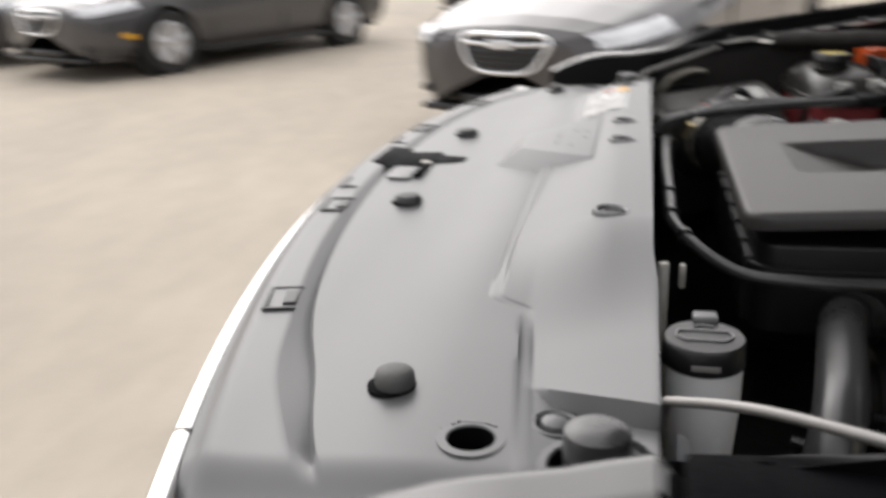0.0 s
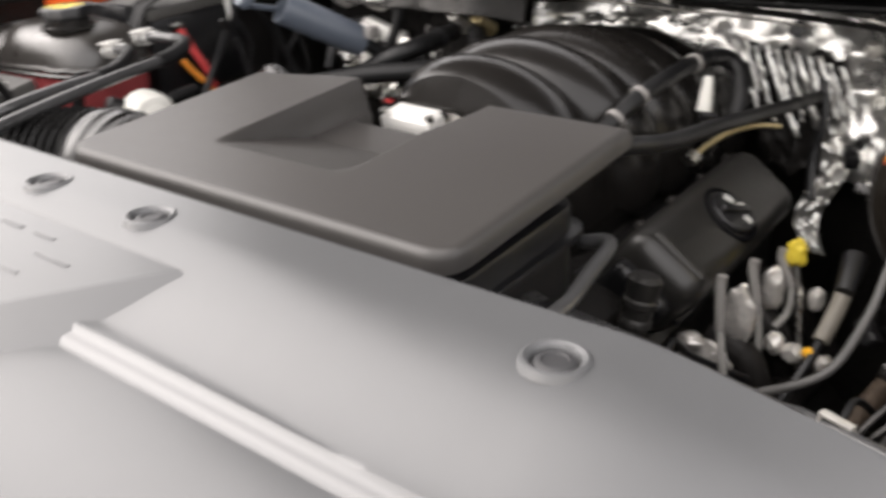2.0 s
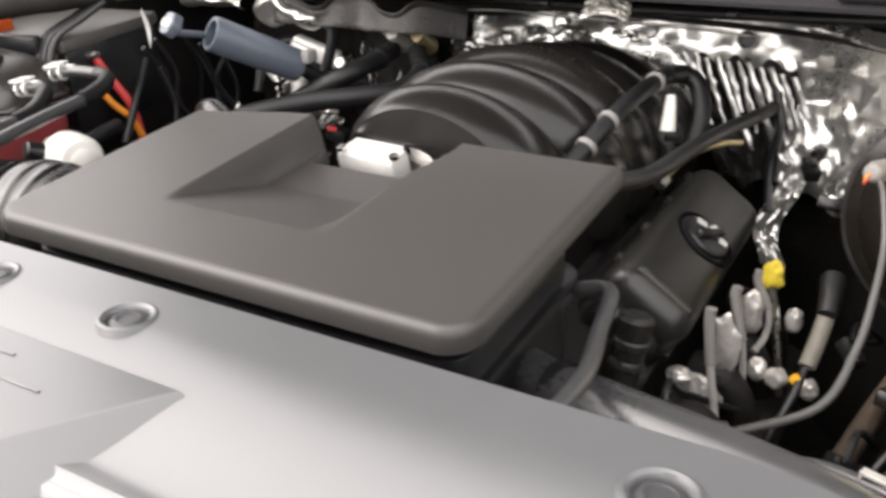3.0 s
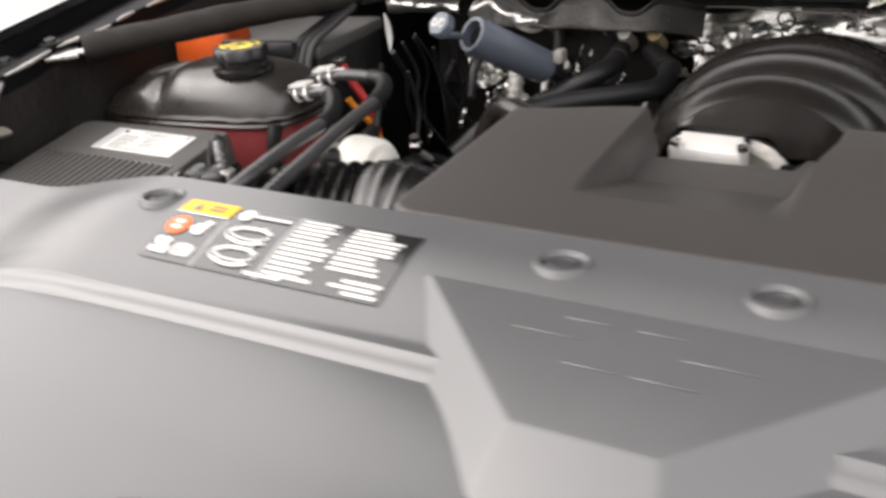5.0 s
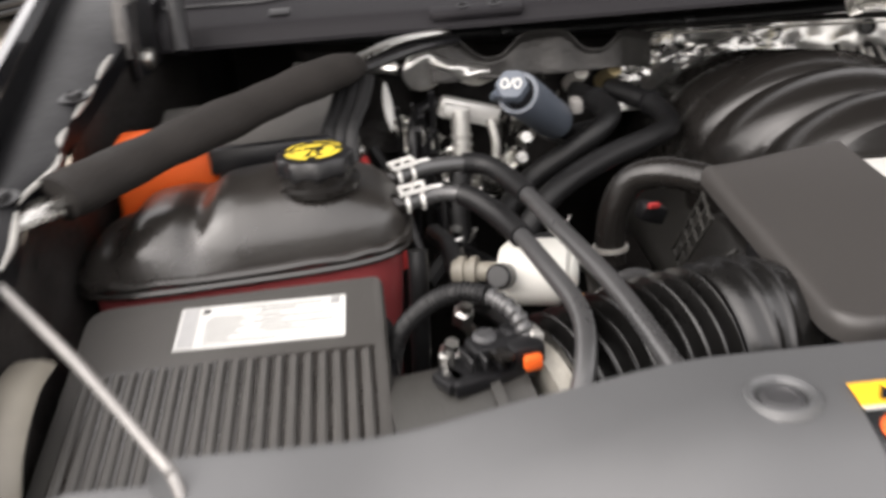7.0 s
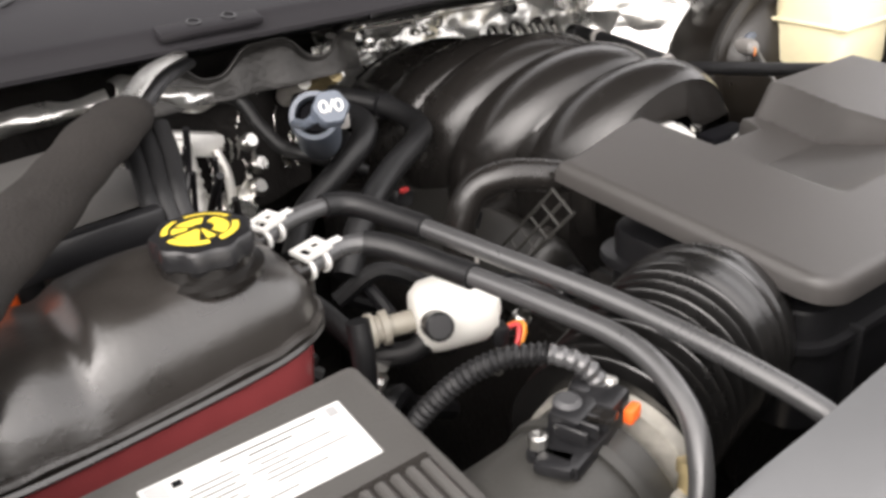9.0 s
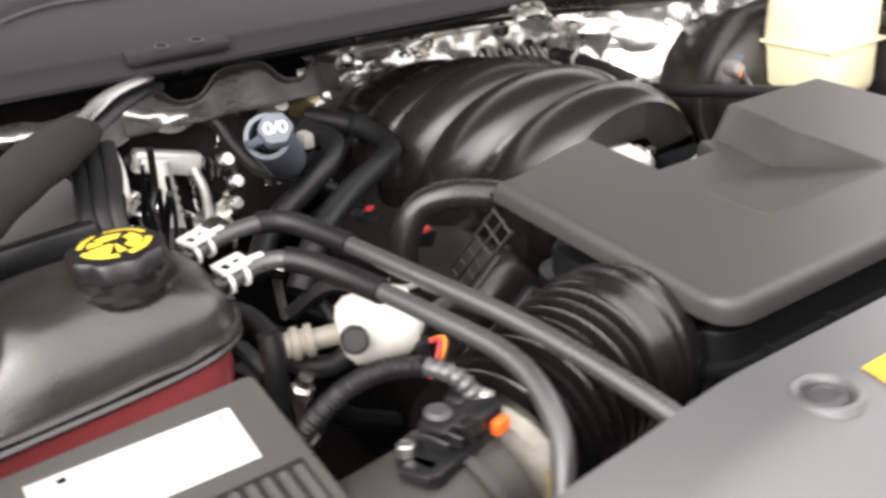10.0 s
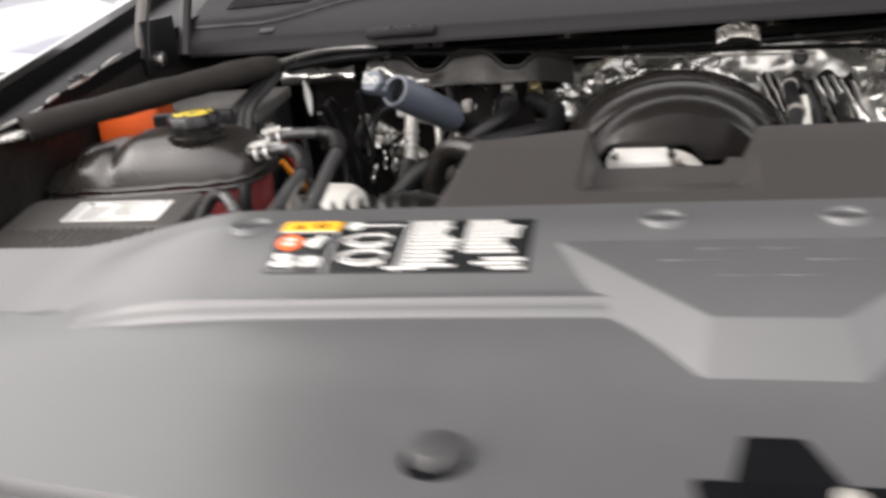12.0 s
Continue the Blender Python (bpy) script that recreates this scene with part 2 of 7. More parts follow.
def slab(outline, z0, z1, bevel=0.004, m=None, seg=2):
    """A plate cut to an outline of (x, y), with rounded edges."""
    bm = bmesh.new()
    f = bm.faces.new([bm.verts.new((x, y, z0)) for x, y in outline])
    up = bmesh.ops.extrude_face_region(bm, geom=[f])
    for v in up["geom"]:
        if isinstance(v, bmesh.types.BMVert):
            v.co.z = z1
    bmesh.ops.recalc_face_normals(bm, faces=bm.faces)
    if bevel:
        es = [e for e in bm.edges if abs(e.verts[0].co.z - e.verts[1].co.z) < 1e-6 and e.verts[0].co.z > min(z0, z1) + 1e-6]
        bmesh.ops.bevel(bm, geom=es, offset=bevel, segments=seg, affect="EDGES", profile=0.5)
    if m:
        bm.transform(m)
    return bm


def rounded(points, r, n=6):
    """Rounds the corners of an outline; r is one radius or one per corner."""
    out = []
    k = len(points)
    for i in range(k):
        p, a, b = (Vector(points[j % k]) for j in (i, i - 1, i + 1))
        q = r[i] if isinstance(r, (list, tuple)) else r
        da, db = (a - p).normalized(), (b - p).normalized()
        if q <= 0:
            out.append(tuple(p))
            continue
        for s in range(n + 1):
            t = s / n
            out.append(tuple((p + da * q) * (1 - t) ** 2 + 2 * t * (1 - t) * p + (p + db * q) * t * t))
    return out


def sheet(f, nu, nv):
    """A sheet of quads from f(u, v) -> point, u and v in 0..1."""
    vs = [f(i / nu, j / nv) for j in range(nv + 1) for i in range(nu + 1)]
    w = nu + 1
    return vs, [(j * w + i, j * w + i + 1, (j + 1) * w + i + 1, (j + 1) * w + i) for j in range(nv) for i in range(nu)]


def thick(f, nu, nv, t):
    """A sheet with its own thickness t downwards, closed round its rim."""
    vs, fs = sheet(f, nu, nv)
    k, w = len(vs), nu + 1
    vs = list(vs) + [(x, y, z - t) for x, y, z in vs]
    fs = fs + [(d + k, c + k, b + k, a + k) for a, b, c, d in fs]
    rim = list(range(nu)) + [j * w + nu for j in range(nv)] + [nv * w + i for i in range(nu, 0, -1)] + [j * w for j in range(nv, 0, -1)]
    fs += [(b, a, a + k, b + k) for a, b in zip(rim, rim[1:] + rim[:1])]
    return vs, fs


def sm(a, b, t):
    t = min(max((t - a) / (b - a), 0.0), 1.0)
    return t * t * (3 - 2 * t)


def lin(a, b, t):
    return min(max((t - a) / (b - a), 0.0), 1.0)


def wrinkle(x, y, z, k):
    return k * (noise.noise(Vector((x * 24, y * 24, z * 24))) + 0.25 * noise.noise(Vector((x * 60, y * 60, z * 60))))


# ---- ground ----
G = 0.10
def ground_at(u, v):
    x, y = (u - 0.5), (v - 0.5)
    k = 4000.0
    gx, gy = math.copysign(abs(2 * x) ** 3.2, x) * k, math.copysign(abs(2 * y) ** 3.2, y) * k
    near = math.exp(-(gx * gx + gy * gy) / 900.0)
    return gx, gy, G + 0.012 * near * noise.noise(Vector((gx * 0.35, gy * 0.35, 0.0)))


tagged(part("ground", sheet(ground_at, 90, 90), M_GROUND), "pale dusty concrete parking lot, worn and stained", "ground", kind="structure")

# ---- the truck's body round the engine bay ----
truck = thing("pickup_truck", "black pickup truck with its hood open, front end", "truck", (0, 0.3, G))


def ledge_x(y):
    """Inner edge of the bolted ledge."""
    return 0.722 + 0.020 * sm(0.17, 0.27, y) - 0.012 * sm(0.24, 0.30, y) * sm(0.36, 0.30, y)


def fender_edge(y):
    cx = 0.734 + 0.165 * y if y > 0.03 else 0.739 + 0.26 * (0.03 - y)
    return cx - 0.016 * sm(0.16, 0.05, y), 1.128 + 0.127 * max(y, 0) - 0.026 * sm(0.16, 0.05, y) - 0.05 * max(0, 0.02 - y) - 2.2 * max(0, -0.04 - y) ** 2


def fender(side):
    """Crown, inner lip and bolted ledge of a front fender."""
    prof = [(0.16, -0.60), (0.12, -0.32), (0.07, -0.13), (0.036, -0.040), (0.022, -0.012), (0.012, -0.001), (0.002, 0.0), (-0.005, -0.008)]

    def at(u, v):
        y = -0.16 + 1.16 * v
        cx, cz = fender_edge(y)
        wide = sm(0.13, 0.05, y)
        k = u * (len(prof) - 1)
        i = min(int(k), len(prof) - 2)
        a, b, f = prof[i], prof[i + 1], k - min(int(k), len(prof) - 2)
        ox, oz = a[0] + (b[0] - a[0]) * f, a[1] + (b[1] - a[1]) * f
        k2 = min(1, ox / 0.16) if ox > 0 else 0
        ox, oz = ox + wide * 0.22 * k2, oz * (1 - 0.6 * wide * (1 - k2 ** 4))
        return side * (cx + ox), y, cz + oz - (0.022 * sm(0.035, 0.06, y) if side > 0 else 0)

    return sheet(at, 56, 60)


def inner_lip(side):
    def at(u, v):
        y = 0.054 + 0.93 * v
        cx, cz = fender_edge(y)
        lx, lz = cx - 0.008, 1.098 + 0.13 * y - 0.02 * sm(0.1, 0, y)
        w = lx - ledge_x(y)
        if u < 0.4:
            f = u / 0.4
            return side * (cx - 0.004 + (lx - cx + 0.004) * f ** 0.7), y, cz - 0.010 + (lz - cz + 0.010) * f
        if u < 0.8:
            f = (u - 0.4) / 0.4
            return side * (lx - w * f), y, lz + 0.003 * math.sin(f * 3.14)
        f = (u - 0.8) / 0.2
        return side * (lx - w), y, lz - 0.018 * f
    return sheet(at, 20, 80)


def inner_wall(side):
    def at(u, v):
        y = 0.054 + 1.06 * v
        return side * (ledge_x(y) + 0.0005 - 0.05 * math.sin(v * 3.1) * u * u), y, 1.081 + 0.13 * y - 0.02 * sm(0.1, 0, y) - 0.7 * u
    return sheet(at, 8, 16)


for s, word in ((-1, "fender"), (1, "fender")):
    part("fender", fender(s), M_PAINT, truck, "glossy black painted fender")
    lip = part("fender_lip", inner_lip(s), M_EDGE, truck, "black bolted inner fender ledge")
    part("inner_fender", inner_wall(s), M_DARK, truck)
    part("fender_front_wall", sheet(lambda u, v, s=s: (s * (fender_edge(-0.16 + 0.24 * u)[0] - 0.004 - 0.012 * v), -0.16 + 0.24 * u, fender_edge(-0.16 + 0.24 * u)[1] - 0.006 - 0.42 * v), 24, 6), M_EDGE, truck)
    for y in (0.188, 0.248, 0.42):
        x, z = s * 0.750, 1.101 + 0.13 * y
        part("bolt", lathe([(0.0125, -0.001), (0.0125, 0.0008), (0.0075, 0.0012), (0.0070, 0.0042), (0.0055, 0.005), (0.003, 0.0035), (0, 0.0035)], (x, y, z), (0, -0.13, 1), 12), M_BLACK, lip)
    # pale broken line painting the sky highlight on the worn ledge edge
    if s > 0:
        continue
    bare = bmesh.new()
    for ys in ([0.165, 0.19, 0.215, 0.235], [0.246, 0.262, 0.285, 0.30, 0.318], [0.332, 0.345, 0.365], [0.385, 0.41, 0.43, 0.45], [0.462, 0.485, 0.51]):
        tube([(s * ledge_x(y), y, 1.0975 + 0.13 * y + 0.006 * sm(0.42, 0.51, y)) for y in ys], lambda t: 0.0011 + 0.0014 * math.sin(3.1 * t), 8, 4, bare)
    part("ledge_edge", bare, M_DULLALU, lip, "pale line for the sky sheen on the worn edge")

# front end: chrome bar on the nose, body below
def yf(x):
    return -0.333 + 0.22 * x * x


def nose(u, v):
    x = (u - 0.5) * 1.70
    prof = [(0.0, 0.0), (-0.008, -0.012), (-0.02, -0.05), (-0.03, -0.12), (-0.03, -0.30), (-0.01, -0.55)]
    k = v * (len(prof) - 1)
    i = min(int(k), len(prof) - 2)
    f = k - i
    a, b = prof[i], prof[i + 1]
    ax = abs(x)
    return x, yf(min(ax, 0.66)) - 0.014 + 1.1 * max(ax - 0.66, 0) ** 1.4 + a[0] + (b[0] - a[0]) * f, 1.022 - 0.012 * ax * ax + a[1] + (b[1] - a[1]) * f


part("front_fascia", sheet(nose, 60, 18), M_PAINT, truck, "glossy black front fascia")
bar = bmesh.new()
for x0, x1 in ((-0.622, 0.622), (0.627, 0.76), (-0.76, -0.627)):
    pts = [(x0 + (x1 - x0) * i / 16, yf(x0 + (x1 - x0) * i / 16) - 0.008, 1.032 - 0.012 * (x0 + (x1 - x0) * i / 16) ** 2) for i in range(17)]
    tube(pts, 0.0078, 12, 3, bar, True, 0.8)
part("chrome_bar", bar, M_CHROME, truck, "bright chrome bar along the nose")
part("radiator_support", box((0, -0.13, 0.86), (1.30, 0.18, 0.30), 0.02), M_DARK, truck)
part("radiator", box((0, 0.0, 0.78), (1.05, 0.07, 0.48), 0.012), M_DARK, truck)
for s in (-1, 1):
    part("headlamp_bay", box((s * 0.73, -0.02, 0.90), (0.10, 0.20, 0.24), 0.02), M_DARK, truck)
part("bay_floor", box((0, 0.45, 0.50), (1.50, 1.42, 0.03), 0.005), M_DARK, truck)

# open hood overhead
def hood_at(u, v):
    x, d = (u - 0.5) * 1.56, v * 1.22
    a = radians(70)
    return x, 0.70 - d * math.cos(a) + 0.06 * (2 * u - 1) ** 2, 1.30 + d * math.sin(a) - 0.03 * (2 * u - 1) ** 2


hood = part("hood", thick(hood_at, 16, 12, 0.03), M_PAINT, truck, "raised black hood")
part("hood_liner", sheet(lambda u, v: tuple(Vector(hood_at(0.06 + 0.88 * u, 0.06 + 0.88 * v)) + Vector((0, -0.012, -0.05))), 16, 12), M_INSUL, hood, "dark felt hood liner")
for s in (-1, 1):
    hinge = part("hood_hinge", tube([(s * 0.742, 0.56, 1.155), (s * 0.742, 0.575, 1.20), (s * 0.742, 0.62, 1.27), (s * 0.742, 0.68, 1.34)], 0.011, 8, 6, None, True, 0.5), M_GALV, truck, "worn dark steel hood hinge")
    part("hinge_plate", box((s * 0.735, 0.60, 1.17), (0.006, 0.09, 0.07), 0.002), M_BLACK, hinge)
    part("hinge_bolt", lathe([(0.011, 0), (0.011, 0.006), (0.008, 0.008), (0, 0.008)], (s * 0.732, 0.585, 1.15), (-s, 0, 0), 10), M_STEEL, hinge)
    part("hinge_arm", tube([(s * 0.70, 0.60, 1.15), (s * 0.705, 0.63, 1.20), (s * 0.71, 0.69, 1.30)], 0.009, 8, 5), M_BLACK, hinge)

part("fender_shield", slab(rounded([(0.717, -0.055), (0.765, -0.056), (0.83, 0.32), (0.765, 0.32), (0.727, 0.03)], [0.005, 0.012, 0.01, 0.01, 0.02]), -0.006, 0.004, 0.003, pose(0, 0.1, 1.108, 7.8, 0, 0)), M_MATTESHADE, truck, "matte black fender top shield")

# ---- cowl and firewall ----
def cowl_y(x):
    return 0.70 + 0.18 * (1 - min(1.0, (x / 0.62) ** 2))


def cowl_z(x):
    return 1.137 - 0.054 * (1 - min(1.0, (x / 0.62) ** 2))


def cowl_at(u, v):
    """The overhanging cowl panel: a straight front lip, a step at the seam, then the rise to the glass."""
    x, d = (u - 0.5) * 1.50, 0.66 * v
    y = 0.657 + d
    z = 1.156 + 0.36 * min(d, 0.16) + 0.11 * max(d - 0.16, 0)
    over = sm(seam_y(x) - 0.003, seam_y(x) + 0.004, y)
    return x, y, z + 0.007 * over - 0.012 * sm(0.012, 0.0, d)


def seam_y(x):
    return 0.716 + 0.060 * sm(-0.635, -0.47, x) - 0.060 * sm(0.47, 0.635, x)


def cowl_top(x, y, up=0.0):
    return Vector(cowl_at(x / 1.5 + 0.5, (y - 0.657) / 0.66)) + Vector((0, 0, up))


cowl = tagged(thing("windshield_cowl", "dark grey plastic windshield cowl with a vent grille", "cowl", (0, 0.7, 1.18)), kind="")
part("panel", thick(cowl_at, 60, 130, 0.004), M_COWL, cowl)
part("seam_seal", tube([cowl_top(x, seam_y(x) - 0.003, 0.0006) for x in [-0.74 + 0.037 * i for i in range(41)]], 0.0028, 8, 3), M_BLACK, cowl)
# black sheet laid on the panel paints the shade behind the slats
part("grille_bed", sheet(lambda u, v: tuple(cowl_top(-0.700 + 0.135 * u, 0.752 + 0.006 * u + 0.075 * v, 0.0012)), 20, 8), M_MATTESHADE, cowl, "black sheet for the shade behind the slats")
for i in range(30):
    x = -0.698 + 0.0045 * i
    part("vent_slat", tube([cowl_top(x, 0.752 + 0.0002 * i, 0.0016), cowl_top(x, 0.79, 0.0022), cowl_top(x, 0.826, 0.0022)], 0.0012, 5, 2), M_COWL, cowl)
# black patch painted for the shade in a small recess
part("clip_recess", box(cowl_top(-0.61, 0.688, 0.001), (0.022, 0.016, 0.002), 0.0008, (19, 0, 0)), M_BLACK, cowl)
for x0 in (-0.40, 0.34):
    part("lip_bracket", box(cowl_top(x0, 0.664, 0.003), (0.100, 0.022, 0.010), 0.004, (14, 0, 0)), M_COWL, cowl)
    for k in (-0.014, 0.020):
        part("bracket_hole", lathe([(0.007, -0.002), (0.007, 0.0008), (0.005, 0.0010), (0.005, -0.001), (0, -0.001)], cowl_top(x0 + k, 0.664, 0.0085), (0, -0.24, 1), 14), M_BLACK, cowl)

seal = bmesh.new()
tube([(x, cowl_y(x), cowl_z(x)) for x in [-0.72 + 0.06 * i for i in range(25)]], 0.0062, 10, 4, seal)
cs = single("cowl_seal", seal, M_RUBBER, "thin black rubber weather seal along the cowl edge", "weather seal")
for x in (-0.6, -0.35, -0.1, 0.15, 0.4):
    part("clip", box((x, cowl_y(x) - 0.006, cowl_z(x) + 0.001), (0.014, 0.012, 0.010), 0.003), M_BLACK, cs)
# gutter is coloured near black for the deep shade under the cowl lip
gutter = sheet(lambda u, v: ((u - 0.5) * 1.48, cowl_y((u - 0.5) * 1.48) + 0.004 + 0.05 * v, lin(cowl_z((u - 0.5) * 1.48) - 0.008, cowl_top((u - 0.5) * 1.48, cowl_y((u - 0.5) * 1.48) + 0.054).z - 0.006, v)), 40, 10)
part("cowl_gutter", gutter, M_MATTESHADE, truck)
single("foil_tab", thick(lambda u, v: (0.024 + 0.054 * u, 0.688 + 0.016 * v + wrinkle(u * 0.3, v * 0.3, 8.0, 0.008), 1.120 + 0.014 * v - 0.008 * (2 * u - 1) ** 2), 24, 10, 0.003), M_FOILSOFT, "small crumpled foil tab under the cowl edge", "heat foil")

# sheet-metal flange with two scooped dips
def flange_path(x):
    """Where the metal upper dash flange runs."""
    return 0.735 + 0.15 * sm(-0.26, -0.06, x)


def flange_top(x):
    dips = 0.026 * (math.exp(-abs((x + 0.380) / 0.029) ** 3) + math.exp(-abs((x + 0.258) / 0.027) ** 3))
    return 1.116 - 0.046 * sm(-0.27, -0.10, x) - dips


def flange(u, v):
    x = -0.45 + 0.275 * u
    lip = -0.006 * math.exp(-v / 0.12)
    return x, flange_path(x) - 0.012 * v + lip + 0.003 * math.sin(x * 90) * v, flange_top(x) + min(-0.012, 1.070 - flange_top(x) - 0.032 * sm(-0.24, -0.12, x)) * v


rail = thing("dash_rail", "bare silver sheet metal rail along the firewall top", "body panel", (0.0, 0.92, 1.07))
part("bar", tube([(-0.215, 0.775, 1.096), (-0.16, 0.84, 1.087), (-0.09, 0.895, 1.074), (0.05, 0.908, 1.068), (0.18, 0.895, 1.066), (0.30, 0.86, 1.064), (0.40, 0.80, 1.060)], 0.0070, 10, 8, None, True, 0.55), M_GALV, rail)
part("lip", tube([(-0.205, 0.772, 1.090), (-0.15, 0.835, 1.080), (-0.08, 0.888, 1.066), (0.05, 0.900, 1.060), (0.18, 0.887, 1.058)], 0.0014, 8, 8), M_CAST, rail)
fl = thing("dash_flange", "dark grey pressed steel flange with scooped notches", "body panel", (-0.31, 0.74, 1.07))
part("plate", thick(flange, 110, 14, 0.003), M_GALV, fl)
part("rolled_edge", tube([Vector(flange(i / 60, 0)) + Vector((0, -0.001, 0.0005)) for i in range(61)], 0.0018, 8, 2), M_GALV, fl)


def firewall_at(u, v):
    x = -0.62 + 1.36 * u
    y = 0.985 - 0.20 * sm(0.18, 0.42, x) - 0.10 * sm(-0.2, -0.55, x)
    top = cowl_z(x) - 0.016
    z = top - (top - 0.945) * v
    y -= 0.035 * v - wrinkle(x, 0, z, 0.012)
    return x, y - 0.05 * math.exp(-((v - 0.06) / 0.05) ** 2), z


part("lower_firewall", sheet(lambda u, v: tuple(Vector(firewall_at(u, 1)) + Vector((0, 0.012 + 0.05 * v, 0.01 - 0.45 * v))), 60, 8), M_DARK, truck)
part("bare_firewall", sheet(lambda u, v: tuple(Vector(firewall_at(0.36 * u, v)) + Vector((0, 0.004, 0))), 60, 16), M_DARK, truck, "bare dark firewall")
wall = part("firewall", sheet(lambda u, v: firewall_at(0.36 + 0.64 * u, v), 120, 40), M_FOIL, truck, "firewall covered in crumpled silver heat foil")
part("firewall_back", box((0.0, 1.12, 0.79), (1.86, 0.03, 0.56), 0.004), M_DARK, truck)
for x, y, z, r in ((-0.096, 0.925, 1.051, 0.013), (0.032, 0.925, 1.051, 0.013), (-0.02, 0.92, 1.062, 0.008), (0.16, 0.91, 1.05, 0.011)):
    part("foil_hole", lathe([(r, 0.0), (r * 0.96, 0.004), (r * 0.7, 0.0045), (r * 0.66, -0.012), (0, -0.012)], (x, y - 0.008, z), (0, -1, 0.15), 18), M_BLACK, wall, "round black grommet")


def strip(u, v):
    """Bright top strip of the foil shield."""
    x = -0.20 + 0.62 * u
    y = 0.918 - 0.06 * sm(-0.10, -0.20, x) - 0.15 * sm(0.22, 0.44, x)
    d = 0.086 * v
    out = 0.024 * v + 0.004 * math.sin(x * 23 + 5 * v)
    return x, y - out + wrinkle(x, v * 0.1, 1.0, 0.008), 1.068 - 0.004 * math.sin(x * 31) - d + wrinkle(x, v * 0.1, 2.0, 0.004)


part("foil_strip", sheet(strip, 110, 22), M_FOILFOLD, wall, "bright folded foil edge")


def ribbon(bm, a, b, w, q):
    """A crumpled strip of foil from a to b."""
    a, b = Vector(a), Vector(b)
    rows = []
    for i in range(9):
        t = i / 8
        p = a.lerp(b, t) + Vector((0.003 * (q.random() - 0.5), 0.005 * (q.random() - 0.5), 0))
        k = w * (0.55 + 0.45 * math.sin(math.pi * (0.12 + 0.8 * t))) * (0.8 + 0.4 * q.random())
        tilt = 0.5 * (q.random() - 0.5)
        rows.append([bm.verts.new(p + Vector((-k, k * (0.3 + tilt), -0.2 * k))), bm.verts.new(p + Vector((0, -0.35 * k, 0))), bm.verts.new(p + Vector((k, k * (0.2 - tilt), 0.2 * k)))])
    for r, s in zip(rows, rows[1:]):
        for i in range(2):
            bm.faces.new((r[i], r[i + 1], s[i + 1], s[i]))


hs = thing("heat_shield", "pleated crumpled aluminium heat shield hanging on the firewall", "heat shield", (0.17, 0.87, 0.98))
# lit folds are separate ribbons; the dark sheet paints the shade between them
part("backing", sheet(lambda u, v: (0.10 + 0.13 * u + 0.05 * v, 0.886 - 0.02 * v + wrinkle(u * 0.3, v * 0.3, 12.0, 0.012), 1.026 + 0.008 * math.sin(u * 19) - 0.15 * v), 40, 30), M_DARK, hs, "dark crumpled sheet for the shade between pleats")
pleat = random.Random(12)
for i in range(11):
    x = 0.092 + 0.0135 * i
    z = 1.034 - 0.0018 * i + 0.008 * pleat.random()
    ln = 0.050 + 0.030 * pleat.random()
    bm = bmesh.new()
    ribbon(bm, (x, 0.868, z), (x + 0.46 * ln, 0.858, z - ln), 0.0016 + 0.0030 * pleat.random(), pleat)
    part("pleat", bm, M_FOILSOFT, hs)
for i in range(6):
    x = 0.114 + 0.0205 * i
    z = 0.992 - 0.006 * i + 0.012 * pleat.random()
    ln = 0.035 + 0.035 * pleat.random()
    bm = bmesh.new()
    ribbon(bm, (x, 0.862, z), (x + 0.55 * ln, 0.852, z - ln), 0.0018 + 0.0026 * pleat.random(), pleat)
    part("pleat", bm, M_FOILSOFT, hs)


def right_foil(u, v):
    """Broad crumpled foil sheet hanging beside the brake booster."""
    x = 0.225 + 0.135 * u + 0.012 * math.sin(v * 5)
    return x - 0.02 * v * u, 0.880 - 0.05 * u - 0.018 * v + 0.012 * math.sin(u * 9 + v * 4) * v + wrinkle(x, v * 0.12, 5.0, 0.020), 1.040 - 0.020 * u - 0.15 * v + wrinkle(x, v * 0.12, 6.0, 0.005)


part("loose_sheet", sheet(right_foil, 40, 44), M_FOILFOLD, hs, "broad crumpled foil sheet")
part("torn_strip", sheet(lambda u, v: (0.222 + 0.030 * u + 0.010 * math.sin(v * 7), 0.845 - 0.05 * v + wrinkle(u * 0.1, v * 0.3, 14.0, 0.012), 0.93 - 0.13 * v), 14, 34), M_FOIL, hs, "torn hanging foil strip")
part("stud", lathe([(0.009, 0), (0.010, 0.008), (0.007, 0.016), (0, 0.018)], (0.262, 0.862, 1.036), (0, -0.3, 1), 12), M_CAST, hs)
part("wire_tail", tube([(0.212, 0.86, 1.0), (0.222, 0.85, 0.96), (0.218, 0.84, 0.91), (0.225, 0.82, 0.86)], 0.006, 8, 6), M_BLACK, hs)

def left_shield(u, v):
    x = -0.480 + 0.108 * u
    half = 0.0215 - 0.0145 * sm(0.25, 1.0, u) + 0.003 * math.sin(u * 11)
    mid = 1.082 - 0.010 * u + 0.004 * math.sin(u * 6)
    a = math.pi * (0.5 + v)
    bulge = 0.020 - 0.008 * u
    return x + 0.004 * math.sin(v * 9), 0.742 + bulge * math.cos(a) + wrinkle(x, v * 0.06, 3.0, 0.013), mid + half * math.sin(a) + wrinkle(x, v * 0.06, 4.0, 0.007)


def side_shield(u, v):
    x = -0.605 + 0.115 * u
    return x, 0.712 - 0.012 * math.sin(v * 3.1) + wrinkle(x, v * 0.06, 3.5, 0.008), 1.106 - 0.022 * v + wrinkle(x, v * 0.06, 4.5, 0.004)


